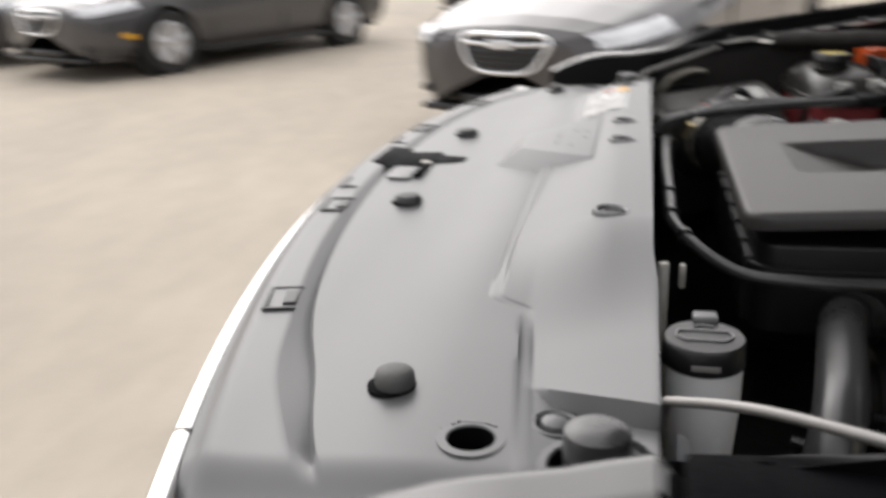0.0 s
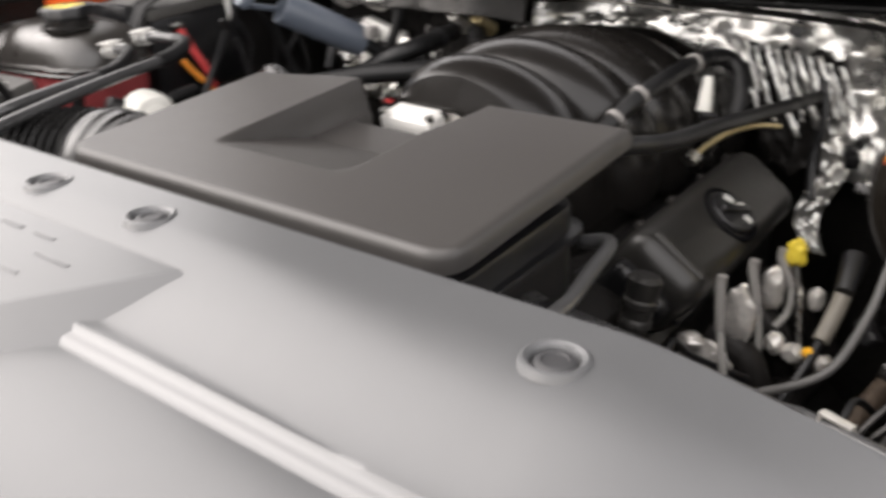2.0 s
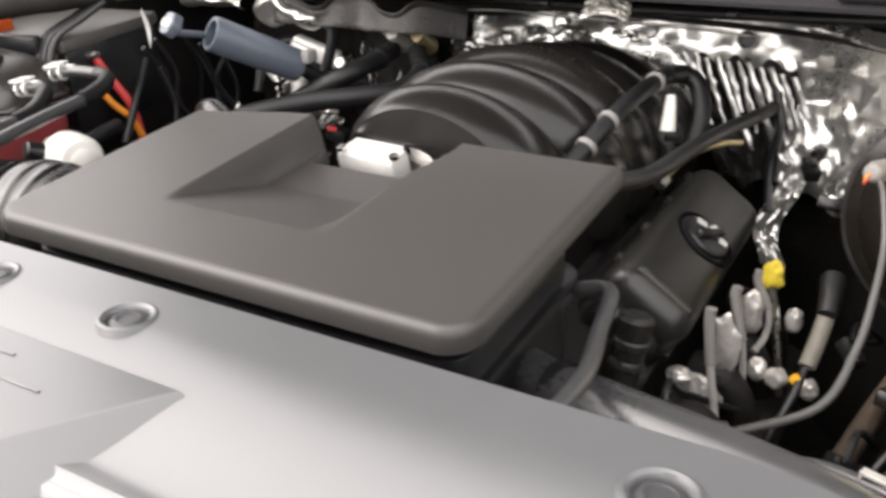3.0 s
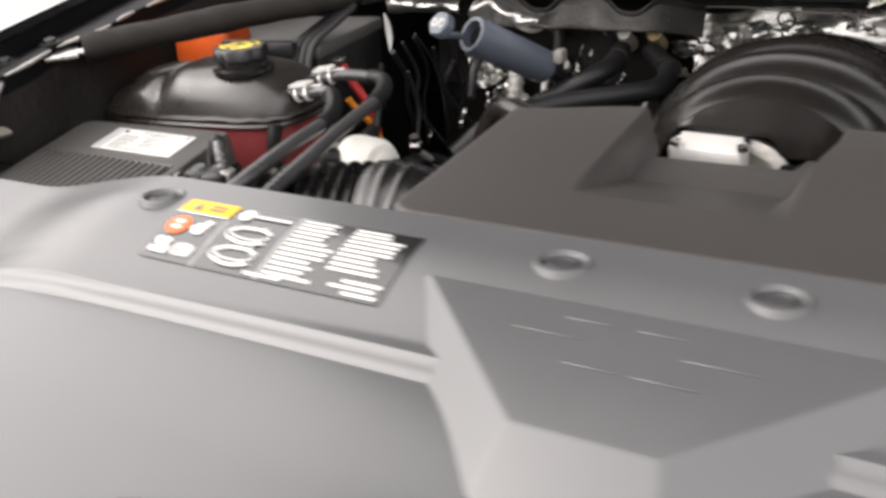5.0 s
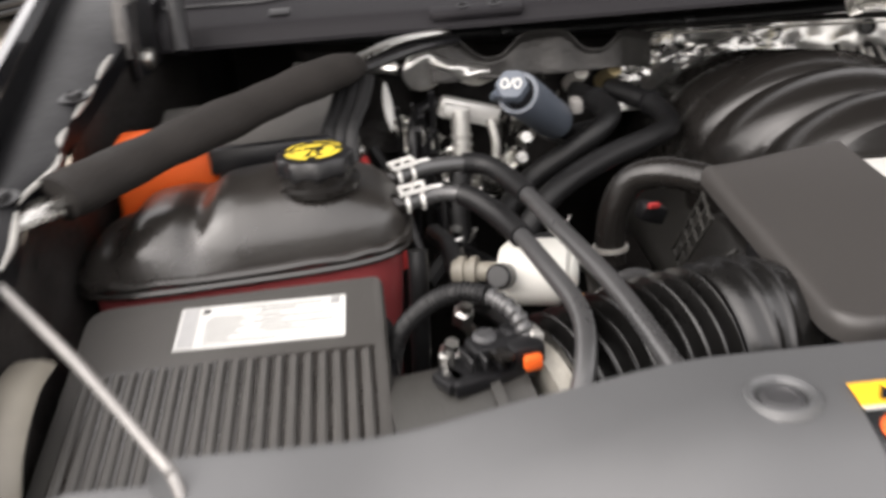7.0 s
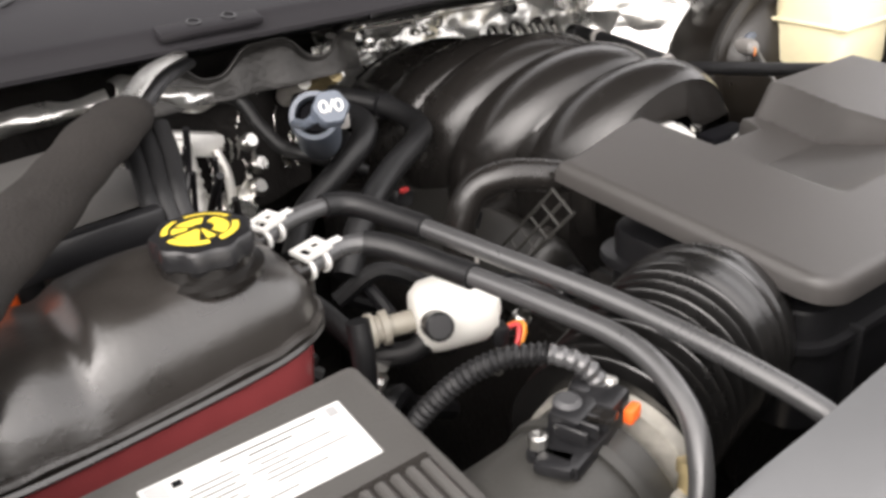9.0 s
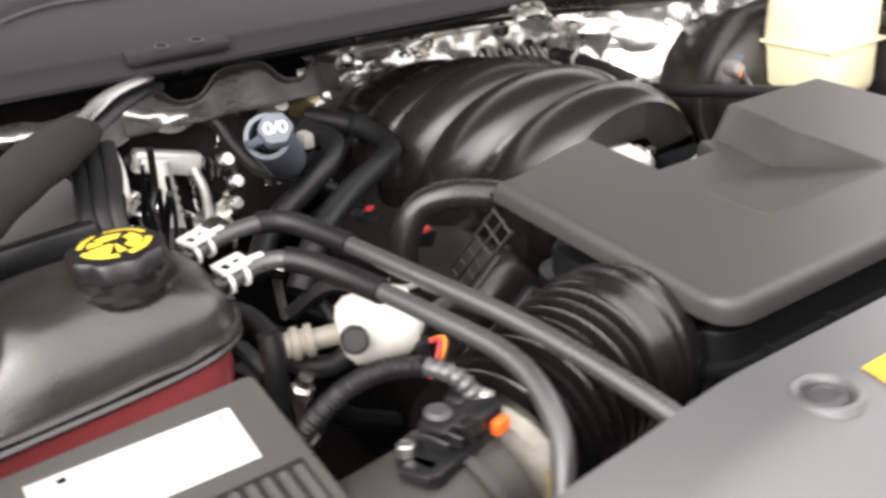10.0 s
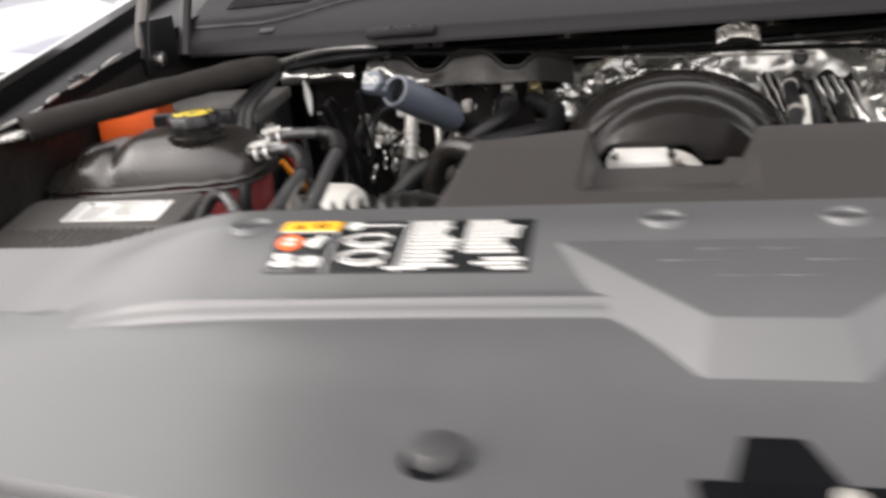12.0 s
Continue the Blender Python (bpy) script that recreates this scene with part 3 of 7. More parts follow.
def clump(c, size, seed, rough=0.6):
    """A crushed lump of foil."""
    def at(u, v):
        a, b = u * math.tau, v * math.pi
        d = Vector((math.cos(a) * math.sin(b), math.sin(a) * math.sin(b), math.cos(b)))
        k = 1 + rough * noise.noise(d * 1.6 + Vector((seed, 0, 0))) + 0.12 * noise.noise(d * 5 + Vector((0, seed, 0)))
        return c[0] + d.x * size[0] * k, c[1] + d.y * size[1] * k, c[2] + d.z * size[2] * k
    return sheet(at, 36, 22)


for i, (x, y, z, sx, sz) in enumerate(((-0.205, 0.845, 1.022, 0.030, 0.012), (-0.165, 0.87, 1.025, 0.016, 0.018), (-0.125, 0.895, 1.030, 0.030, 0.018), (-0.075, 0.90, 1.036, 0.030, 0.014), (0.0, 0.915, 1.040, 0.022, 0.012))):
    part("foil_clump", clump((x, y, z), (sx, 0.012, sz), 3.7 * i + 1), M_FOIL, wall, "crushed foil")
single("foil_cowl_strip", sheet(side_shield, 60, 14), M_FOILFOLD, "creased silver foil strip along the cowl gutter", "heat foil")
single("foil_duct", sheet(left_shield, 60, 26), M_FOILFOLD, "creased silver foil wrap under the cowl edge", "heat foil")

for s in (-1, 1):
    wheel = part("wheel", lathe([(0.25, -0.12), (0.37, -0.13), (0.395, -0.10), (0.40, -0.05), (0.40, 0.05), (0.395, 0.10), (0.37, 0.13), (0.25, 0.12)], (s * 0.80, 0.42, G + 0.40), (s, 0, 0), 40), M_TYRE, truck, "black truck tyre")
    part("rim", lathe([(0.25, -0.05), (0.25, 0.10), (0.10, 0.07), (0.06, 0.09), (0, 0.09)], (s * 0.80, 0.42, G + 0.40), (s, 0, 0), 28), M_ALLOY, wheel)

# crumpled foil patches low on the bare firewall, with random shards for glints
patches = thing("firewall_foil_patch", "torn silver foil patches on the dark firewall", "heat foil", (-0.33, 0.80, 1.0))
for i, (x, y, z, w, h) in enumerate(((-0.315, 0.80, 1.030, 0.04, 0.05), (-0.47, 0.74, 1.00, 0.05, 0.05), (-0.40, 0.745, 0.955, 0.09, 0.05), (-0.23, 0.84, 0.985, 0.05, 0.04))):
    part("patch", sheet(lambda u, v, i=i, x=x, y=y, z=z, w=w, h=h: (x + w * (u - 0.5) + 0.3 * w * (v - 0.5), y + wrinkle(u * 0.10, v * 0.16, 9.0 + i, 0.022), z + h * (0.5 - v) * (0.6 + 0.5 * math.sin(3 * u + i))), 22, 18), M_FOIL, patches)
shard = random.Random(31)
for i in range(9):
    bm = bmesh.new()
    x, y, z = -0.50 + 0.30 * shard.random(), 0.60 + 0.16 * shard.random(), 0.92 + 0.07 * shard.random()
    ribbon(bm, (x, y, z), (x - 0.012 + 0.01 * shard.random(), y, z - 0.014 - 0.022 * shard.random()), 0.0016 + 0.0022 * shard.random(), shard)
    part("shard", bm, M_FOILSOFT, patches)

# ---- the truck's cab and bed behind the open hood ----
def body_side(s):
    def at(u, v):
        y = 1.0 + 4.5 * u
        lo = 0.34
        for wy in (4.15,):
            d = 0.2116 - (y - wy) ** 2
            if d > 0:
                lo = max(lo, G + 0.40 + math.sqrt(d))
        z = lo + (1.20 - lo) * v
        return s * (0.995 - 0.05 * (2 * (z - 0.34) / 0.86 - 1) ** 2), y, z
    return sheet(at, 90, 10)


for s in (-1, 1):
    part("body_side", body_side(s), M_PAINT, truck, "black painted body side")
    part("side_window", sheet(lambda u, v, s=s: (s * (0.945 - 0.20 * v), 1.35 + 0.40 * v + (1.75 - 0.55 * v) * u, 1.20 + 0.56 * v), 10, 6), M_GLASS, truck, "dark side window")
    for y in (1.42, 2.35, 3.22):
        part("door_gap", box((s * 0.990, y, 0.80), (0.012, 0.008, 0.72), 0.002, (0, 0, 0), None, 1, 1), M_INK, truck)
    part("bed_wall", box((s * 0.90, 4.40, 1.02), (0.08, 2.18, 0.36), 0.02), M_PAINT, truck)
    part("pillar", tube([(s * 0.90, 1.20, 1.22), (s * 0.83, 1.45, 1.52), (s * 0.74, 1.78, 1.79)], 0.04, 8, 6), M_PAINT, truck)
    part("rear_pillar", tube([(s * 0.93, 3.14, 1.20), (s * 0.74, 2.98, 1.79)], 0.05, 8, 3), M_PAINT, truck)
    rear = part("wheel", lathe([(0.25, -0.12), (0.37, -0.13), (0.395, -0.10), (0.40, -0.05), (0.40, 0.05), (0.395, 0.10), (0.37, 0.13), (0.25, 0.12)], (s * 0.83, 4.15, G + 0.40), (s, 0, 0), 40), M_TYRE, truck, "black truck tyre")
    part("rim", lathe([(0.25, -0.05), (0.25, 0.10), (0.10, 0.07), (0.06, 0.09), (0, 0.09)], (s * 0.83, 4.15, G + 0.40), (s, 0, 0), 28), M_ALLOY, rear)
part("windshield", thick(lambda u, v: ((u - 0.5) * (1.76 - 0.32 * v), 1.19 + 0.60 * v + 0.10 * (2 * u - 1) ** 2, 1.262 + 0.53 * v), 16, 8, 0.006), M_GLASS, truck, "dark windshield glass")
part("roof", thick(lambda u, v: ((u - 0.5) * 1.50, 1.77 + 1.22 * v, 1.785 + 0.05 * (1 - (2 * u - 1) ** 2) + 0.02 * math.sin(math.pi * v)), 16, 10, 0.03), M_PAINT, truck)
part("rear_window", thick(lambda u, v: ((u - 0.5) * (1.80 - 0.30 * v), 3.14 - 0.16 * v, 1.20 + 0.58 * v), 8, 6, 0.006), M_GLASS, truck)
part("cab_back", box((0, 3.20, 0.78), (1.86, 0.06, 0.86), 0.02), M_PAINT, truck)
part("bed_floor", box((0, 4.36, 0.66), (1.80, 2.25, 0.05), 0.01), M_EDGE, truck)
part("tailgate", box((0, 5.46, 0.88), (1.86, 0.07, 0.62), 0.02), M_PAINT, truck)
part("frame", box((0, 3.0, 0.42), (0.9, 4.6, 0.14), 0.03), M_DARK, truck)
# ---- radiator cover ----
def groove_y(ax):
    return -0.280 + 0.185 * ax * ax + 0.22 * ax ** 4


def groove_w(ax):
    return 0.0065 + 0.006 * math.exp(-((ax - 0.56) / 0.06) ** 2)


def step_y(ax):
    return -0.083 + 0.026 * sm(0.440, 0.466, ax) + 0.11 * max(ax - 0.455, 0.0)


BOLTS = [(0.34, 0.0), (-0.34, 0.0), (-0.0505, 0.003), (0.0595, 0.003)]
RINGS = [(0.606, -0.021), (-0.614, -0.021)]
KNOBS = [(0.185, -0.219), (-0.157, -0.219), (0.58, -0.128), (-0.575, -0.132)]
HOLES = [(0.634, -0.067), (-0.636, -0.070)]
STOPS = [(0.651, 0.005), (-0.652, -0.003)]
EX, EB, EF = 0.006, -0.028, -0.117


def cover_z(x, y, cut=True, plinth=True):
    ax = abs(x)
    z = 1.060 - 0.014 * (ax / 0.6) ** 2 + 0.008 * sm(-0.21, -0.09, y) - 0.002 + 0.0055 * sm(-0.165, -0.088, y) * sm(0.50, 0.30, ax)
    rear = 1.0755 + 0.0255 * sm(-0.085, 0.004, y) ** 0.8
    low = 1.0465 + 0.0240 * lin(-0.055, 0.036, y) - 0.014 * sm(-0.05, 0.0, y) * lin(0.56538 + 0.62 * (y + 0.045), 0.57116 + 0.62 * (y + 0.045), ax)
    f = sm(-0.07, 0.02, y)
    w = sm(0.535, 0.350, ax)
    drop = (1 - f) * sm(0.436, 0.520, ax) + f
    base = z + (low - z) * drop
    gap = low + (rear - low) * w - base
    top = base + 0.5 * (gap + math.sqrt(gap * gap + 0.002 ** 2))
    top = max(top, z + 0.0085 * lin(0.470, 0.335, ax) ** 0.8 * sm(-0.015, -0.078, y) - 0.03 * sm(0.448, 0.474, ax))
    ys = step_y(ax)
    half = 0.0054
    z += (top - z) * (0.37 * lin(ys - half, ys - 0.5 * half, y) + 0.26 * lin(ys - 0.5 * half, ys + 0.5 * half, y) + 0.37 * lin(ys + 0.5 * half, ys + half, y))
    # raised emblem pedestal
    if plinth and abs(x - EX) < 0.19 and -0.19 < y < EB:
        f = (y - EF) / (EB - EF)
        hw = 0.033 + 0.088 * f
        plate = 1.0855 + 0.13 * (max(y, EF) - EF)
        d = max((abs(x - EX) - hw) * 0.66, (EF - y) * 0.80)
        z = max(z, plate - max(d, 0.0))
    # groove along the nose and the slotted strip in front of it
    g = groove_y(ax)
    wd = groove_w(ax)
    z -= 0.0085 * lin(g + wd, g + wd - 0.004, y) * lin(g - wd - 0.003, g + wd - 0.004, y) * sm(0.68, 0.64, ax)
    front = yf(x)
    z -= 0.010 * sm(front + 0.018, front, y)
    z -= 0.010 * sm(0.655, 0.70, ax)
    if cut:
        for bx, by in BOLTS + RINGS:
            if (x - bx) ** 2 + (y - by) ** 2 < 0.0115 ** 2:
                z -= 0.007
        for bx, by in HOLES:
            if (x - bx) ** 2 + (y - by) ** 2 < 0.0165 ** 2:
                z -= 0.05
        for bx, by in STOPS:
            if (x - bx) ** 2 + (y - by) ** 2 < 0.0285 ** 2:
                z -= 0.016
    return z


def cover_rows(x):
    """Where the rows of the panel's mesh lie, so that steps and groove have clean edges."""
    ax = abs(x)
    g, wd = groove_y(min(ax, 0.66)), groove_w(ax)
    ys, edge = step_y(ax), yf(x)
    lo = max(g - wd - 0.003, edge + 0.004)
    knots = [(edge, 12), (lo, 2), (max(g - wd, lo + 0.002), 4), (g + wd - 0.004, 2), (g + wd, 12), (max(-0.172, g + wd + 0.01), 34), (ys - 0.0054, 2), (ys - 0.0027, 2), (ys + 0.0027, 2), (ys + 0.0054, 50), (0.034 + 0.004 * sm(0.40, 0.47, ax), 0)]
    rows = []
    for (p, n), (q, _) in zip(knots, knots[1:]):
        rows += [p + (q - p) * k / n for k in range(n)]
    return rows + [knots[-1][0]]


NV = len(cover_rows(0.0)) - 1


COVER_ROWS = {}


def cover_at(u, v):
    x = (u - 0.5) * 1.50
    if u not in COVER_ROWS:
        COVER_ROWS[u] = cover_rows(x)
    y = COVER_ROWS[u][round(v * NV)]
    ax = abs(x)
    # columns lean along the slanted step in the corners
    x = math.copysign(ax + 0.62 * (y + 0.045) * sm(0.45, 0.555, ax) * sm(0.75, 0.585, ax) * sm(-0.058, -0.048, y), x)
    return x, y, cover_z(x, y, True, False)


cover = thing("radiator_cover", "grey grained plastic radiator cover clipped across the nose", "radiator cover", (0, -0.13, 1.03))
part("panel", thick(cover_at, 520, NV, 0.012), M_COVER, cover)


def plinth():
    """The raised emblem pedestal, a low frustum with crisp edges."""
    bm = bmesh.new()
    drop = 0.036
    ring = []
    for down in (0.0, drop):
        row = []
        for sx, y in ((-1, EB), (-1, EF - down / 0.80), (1, EF - down / 0.80), (1, EB)):
            hw = 0.033 + 0.088 * (y - EF) / (EB - EF) + down / 0.66
            row.append(bm.verts.new((EX + sx * hw, y, 1.0855 + 0.13 * (max(y, EF) - EF) - down)))
        ring.append(row)
    a, b = ring
    bm.faces.new(a)
    for i in range(4):
        j = (i + 1) % 4
        bm.faces.new((a[j], a[i], b[i], b[j]))
    edges = [e for e in bm.edges if all(v in a for v in e.verts) or any(v in a for v in e.verts)]
    bmesh.ops.bevel(bm, geom=edges, offset=0.0016, segments=2, affect="EDGES", profile=0.5)
    return bm


part("emblem_plinth", plinth(), M_COVER, cover, "raised grey plinth with fine embossed lines")


def on_cover(x, y, up=0.0):
    return Vector((x, y, cover_z(x, y, False) + up))


# paler than the cap grey, for the light on the knob heads
M_KNOB = mat("lit_grey_rubber", (0.085, 0.084, 0.082), 0.5, 0, 0.25, 60, 0.2, 300)
M_CAPGREY = mat("dark_grey_cap", (0.045, 0.045, 0.047), 0.45, 0, 0.1, 40)
for i, (x, y) in enumerate(BOLTS + RINGS):
    p = on_cover(x, y)
    collar = part("push_pin", lathe([(0.0168, -0.003), (0.0155, 0.0010), (0.0138, 0.0016), (0.0118, 0.0004), (0.0105, -0.003), (0.0103, -0.006)], p, (0, 0.05, 1), 32), M_COVER, cover, "round push pin in a raised collar")
    if i < 4:
        part("pin_head", lathe([(0.0095, -0.006), (0.0095, -0.0014), (0.008, -0.0002), (0.0062, 0.0), (0.0058, -0.0010), (0, -0.0010)], p, (0, 0.05, 1), 24), M_CAPGREY, collar)
    else:
        part("pin_head", lathe([(0.0100, -0.006), (0.0100, -0.001), (0.0085, 0.0022), (0.005, 0.0036), (0, 0.004)], p, (0, 0.05, 1), 24), M_COVER, collar)
for i, (x, y) in enumerate(KNOBS):
    p = on_cover(x, y)
    tall = i > 1
    # black ring paints the dark of the hole that each pin sits in
    k = part("bumper_pin", lathe([(0.0164, -0.004), (0.0164, 0.0010), (0.0148, 0.0016)], p, (0, 0, 1), 24), M_MATTESHADE, cover, "push pin with a thick grey head in a black ring")
    part("pin_head", lathe([(0.0122, 0.0), (0.0132, 0.003), (0.0130, 0.0085), (0.0118, 0.0112), (0.0085, 0.0130), (0.004, 0.0137), (0, 0.0139)] if tall else [(0.0150, 0.0), (0.0150, 0.0045), (0.0125, 0.0085), (0.006, 0.0100), (0, 0.0100)], p + Vector((0.001, 0.002, 0)), (0, 0, 1), 24 if tall else 8), M_KNOB if tall else M_CAPGREY, k)
for x, y in HOLES:
    p = on_cover(x, y)
    part("hole_rim", lathe([(0.0205, -0.003), (0.0200, 0.0005), (0.0146, 0.0006), (0.0138, -0.0004)], p, (0, 0, 1), 32, None, None, False), M_COVER, cover)
    # bore lined near black, so the hole's shade is in the colour
    part("hole_bore", lathe([(0.0140, -0.0004), (0.0136, -0.004), (0.0136, -0.049), (0, -0.049)], p, (0, 0, 1), 32, None, None, False), M_MATTESHADE, cover, "round access hole lined black for its shade")
for x, y in STOPS:
    p = on_cover(x, y)
    part("stop_rim", lathe([(0.0325, -0.002), (0.0320, 0.0008), (0.0275, 0.0008), (0.0264, -0.0006)], p, (0, 0, 1), 36, None, None, False), M_COVER, cover)
    # this cup is near black too, for the shade round the stop
    hole = part("stop_hole", lathe([(0.0266, -0.0006), (0.0258, -0.004), (0.0255, -0.015), (0, -0.015)], p, (0, 0, 1), 36, None, None, False), M_MATTESHADE, cover)
    s = part("rubber_stop", lathe([(0.0170, -0.012), (0.0170, 0.002), (0.0150, 0.003), (0.0148, 0.004), (0.0182, 0.005), (0.0188, 0.018), (0.0176, 0.0228), (0.0130, 0.0258), (0.006, 0.0268), (0, 0.0270)], p, (0, 0, 1), 32), M_HOSE, cover, "dark rubber hood bump stop")
    part("hex_base", lathe([(0.0200, -0.004), (0.0200, 0.0035), (0.019, 0.0045), (0, 0.0045)], p, (0, 0, 1), 6), M_BLACK, s)

# fine lines of the embossed emblem, drawn as plain bars
for x0, x1, dy in ((-0.036, -0.012, 0.020), (0.0, 0.022, 0.020), (-0.058, -0.022, 0.006), (0.024, 0.058, 0.006), (-0.026, 0.002, -0.012), (0.006, 0.036, -0.012)):
    c = ((x0 + x1) / 2 + EX, -0.062 + dy)
    part("embossed_bar", box(on_cover(*c, 0.0004), (x1 - x0, 0.0018, 0.0008), 0.0003, (1.5, 0, 0), None, 1.0, 1), M_COVER, cover)

# slots with clip tongues in the front strip
for x in (0.447, 0.201, 0.115, -0.115, -0.201, -0.447):
    y = (groove_y(abs(x)) + yf(x)) / 2 + 0.006
    turn = math.degrees(math.atan(0.5 * x))
    small = abs(x) < 0.15
    p = on_cover(x, y, 0.0006)
    sl = bmesh.new()
    m = pose(*p, 0, 0, turn)
    rbox((0.046, 0.004, 0.002), m @ pose(0, -0.012, 0), 0.0006, 1, sl)
    if not small:
        rbox((0.004, 0.026, 0.002), m @ pose(0.022, 0, 0), 0.0006, 1, sl)
        rbox((0.026, 0.011, 0.003), m @ pose(0.001, 0.007, 0), 0.001, 1, sl)
        rbox((0.004, 0.024, 0.002), m @ pose(-0.022, 0.002, 0), 0.0006, 1, sl)
    else:
        rbox((0.003, 0.016, 0.002), m @ pose(0.0185, -0.003, 0), 0.0006, 1, sl)
    part("clip_slot", sl, M_BLACK, cover)

# hood latch; flat black slabs paint its dark opening along with the blade
LX = -0.037
latch = thing("hood_latch", "black steel hood latch with a release lever", "latch", (LX + 0.04, -0.23, 1.05))
part("lever_blade", slab(rounded([(-0.035, -0.306), (0.054, -0.309), (0.077, -0.279), (-0.020, -0.270)], 0.004), 1.046, 1.0615, 0.001, pose(LX, 0, -0.003)), M_MATTESHADE, latch, "flat black slab for the release blade and its dark slot")
part("latch_body", slab(rounded([(0.004, -0.284), (0.077, -0.284), (0.084, -0.226), (-0.004, -0.226)], 0.004), 1.050, 1.0622, 0.001, pose(LX, 0, -0.003)), M_MATTESHADE, latch)
part("latch_arm", slab(rounded([(0.012, -0.230), (0.060, -0.230), (0.047, -0.190), (0.020, -0.190)], 0.003), 1.050, 1.0618, 0.001, pose(LX, 0, -0.003)), M_MATTESHADE, latch)
part("latch_screw", lathe([(0.006, 0), (0.006, 0.002), (0.003, 0.003), (0, 0.003)], (LX + 0.058, -0.236, 1.0590), (0, 0, 1), 10), M_CAST, latch)
part("lever_plate", slab(rounded([(0.082, -0.268), (0.136, -0.266), (0.138, -0.238), (0.084, -0.236)], 0.005), 1.0535, 1.0640, 0.002, pose(LX, 0, -0.003)), M_COVER, latch, "grey plastic lever plate")
part("lever_hook", box((LX + 0.104, -0.232, 1.058), (0.044, 0.012, 0.010), 0.003, (0, 0, 0)), M_MATTESHADE, latch)

# ---- warning label on the cover ----
SL, SR, SB, ST = -0.312, -0.134, -0.0535, 0.001


def stick(u, v, up):
    x, y = SL + (SR - SL) * u, SB + (ST - SB) * v
    return x, y, cover_z(x, y, False) + up


label = thing("warning_label", "black warning label with yellow field and white print on the cover", "label", (-0.22, -0.03, 1.09))


def patch(u0, v0, u1, v1, up, material, name, nu=6, nv=4):
    return part(name, thick(lambda u, v: stick(u0 + (u1 - u0) * u, v0 + (v1 - v0) * v, up), nu, nv, 0.0004), material, label)


patch(0, 0, 0.235, 1, 0.0010, M_INK, "backing")
patch(0.245, 0, 1, 1, 0.0010, M_INK, "backing", 16)
patch(0.232, 0, 0.249, 0.72, 0.0009, M_GREYINK, "divider")
patch(0.515, 0, 0.530, 1, 0.0013, M_GREYINK, "divider")
patch(0, 0.725, 0.235, 1, 0.0015, M_AMBER, "warning_field")
patch(0, 0.715, 0.235, 0.735, 0.0017, M_PAPER, "white_line")
tri = bmesh.new()
tri.faces.new([tri.verts.new(stick(u, v, 0.0022)) for u, v in ((0.045, 0.78), (0.095, 0.78), (0.07, 0.93))])
part("warning_triangle", tri, M_INK, label)
for v in (0.81, 0.88):
    patch(0.125, v, 0.195, v + 0.028, 0.0021, M_INK, "print_bar")


def blob(u, v, ru, rv, material, name, ring=0.0, n=20, up=0.0018):
    bm = bmesh.new()
    outer = [bm.verts.new(stick(u + ru * math.cos(k * math.tau / n), v + rv * math.sin(k * math.tau / n), up)) for k in range(n)]
    if ring:
        inner = [bm.verts.new(stick(u + (ru - ring) * math.cos(k * math.tau / n), v + (rv - ring * 3) * math.sin(k * math.tau / n), up)) for k in range(n)]
        for k in range(n):
            bm.faces.new((outer[k], outer[(k + 1) % n], inner[(k + 1) % n], inner[k]))
    else:
        bm.faces.new(outer)
    part(name, bm, material, label)


def stroke(points, width, material, name, up=0.0019):
    """A printed line through points of the label."""
    bm = bmesh.new()
    pts = [Vector((SL + (SR - SL) * u, SB + (ST - SB) * v)) for u, v in points]
    rows = []
    for i, p in enumerate(pts):
        d = (pts[min(i + 1, len(pts) - 1)] - pts[max(i - 1, 0)]).normalized()
        side = Vector((-d.y, d.x)) * width * 0.5
        rows.append([bm.verts.new((q.x, q.y, cover_z(q.x, q.y, False) + up)) for q in (p + side, p - side)])
    for r, t in zip(rows, rows[1:]):
        bm.faces.new((r[0], r[1], t[1], t[0]))
    part(name, bm, material, label)


def oval(u, v, ru, rv, a0, a1, n=18):
    return [(u + ru * math.cos(radians(a0 + (a1 - a0) * k / n)), v + rv * math.sin(radians(a0 + (a1 - a0) * k / n))) for k in range(n + 1)]


blob(0.062, 0.50, 0.050, 0.150, M_ORANGE, "red_sign")
for v in (0.545, 0.455):
    blob(0.062, v, 0.026, 0.034, M_PAPER, "sign_mark", 0, 8, 0.0023)
for u, v, ru, rv in ((0.163, 0.455, 0.030, 0.062), (0.158, 0.53, 0.020, 0.045), (0.186, 0.595, 0.020, 0.042), (0.183, 0.53, 0.014, 0.05), (0.136, 0.49, 0.013, 0.035)):
    blob(u, v, ru, rv, M_PAPER, "pictogram", 0, 7)
for u, v, ru, rv in ((0.040, 0.255, 0.018, 0.045), (0.075, 0.255, 0.022, 0.045), (0.058, 0.200, 0.030, 0.035)):
    blob(u, v, ru, rv, M_PAPER, "pictogram", 0, 7)
stroke([(0.022, 0.115), (0.105, 0.105)], 0.0042, M_PAPER, "print_bar")
stroke([(0.075, 0.235), (0.100, 0.130)], 0.0028, M_PAPER, "print_bar")
patch(0.120, 0.085, 0.215, 0.245, 0.0016, M_GREYINK, "print_panel")
stroke(oval(0.1675, 0.165, 0.047, 0.078, 0, 360), 0.0011, M_PAPER, "print_outline")
stroke([(0.142, 0.20), (0.162, 0.20)], 0.0016, M_PAPER, "print_bar", 0.0022)
patch(0.172, 0.105, 0.200, 0.215, 0.0021, M_PAPER, "print_bar", 2, 2)
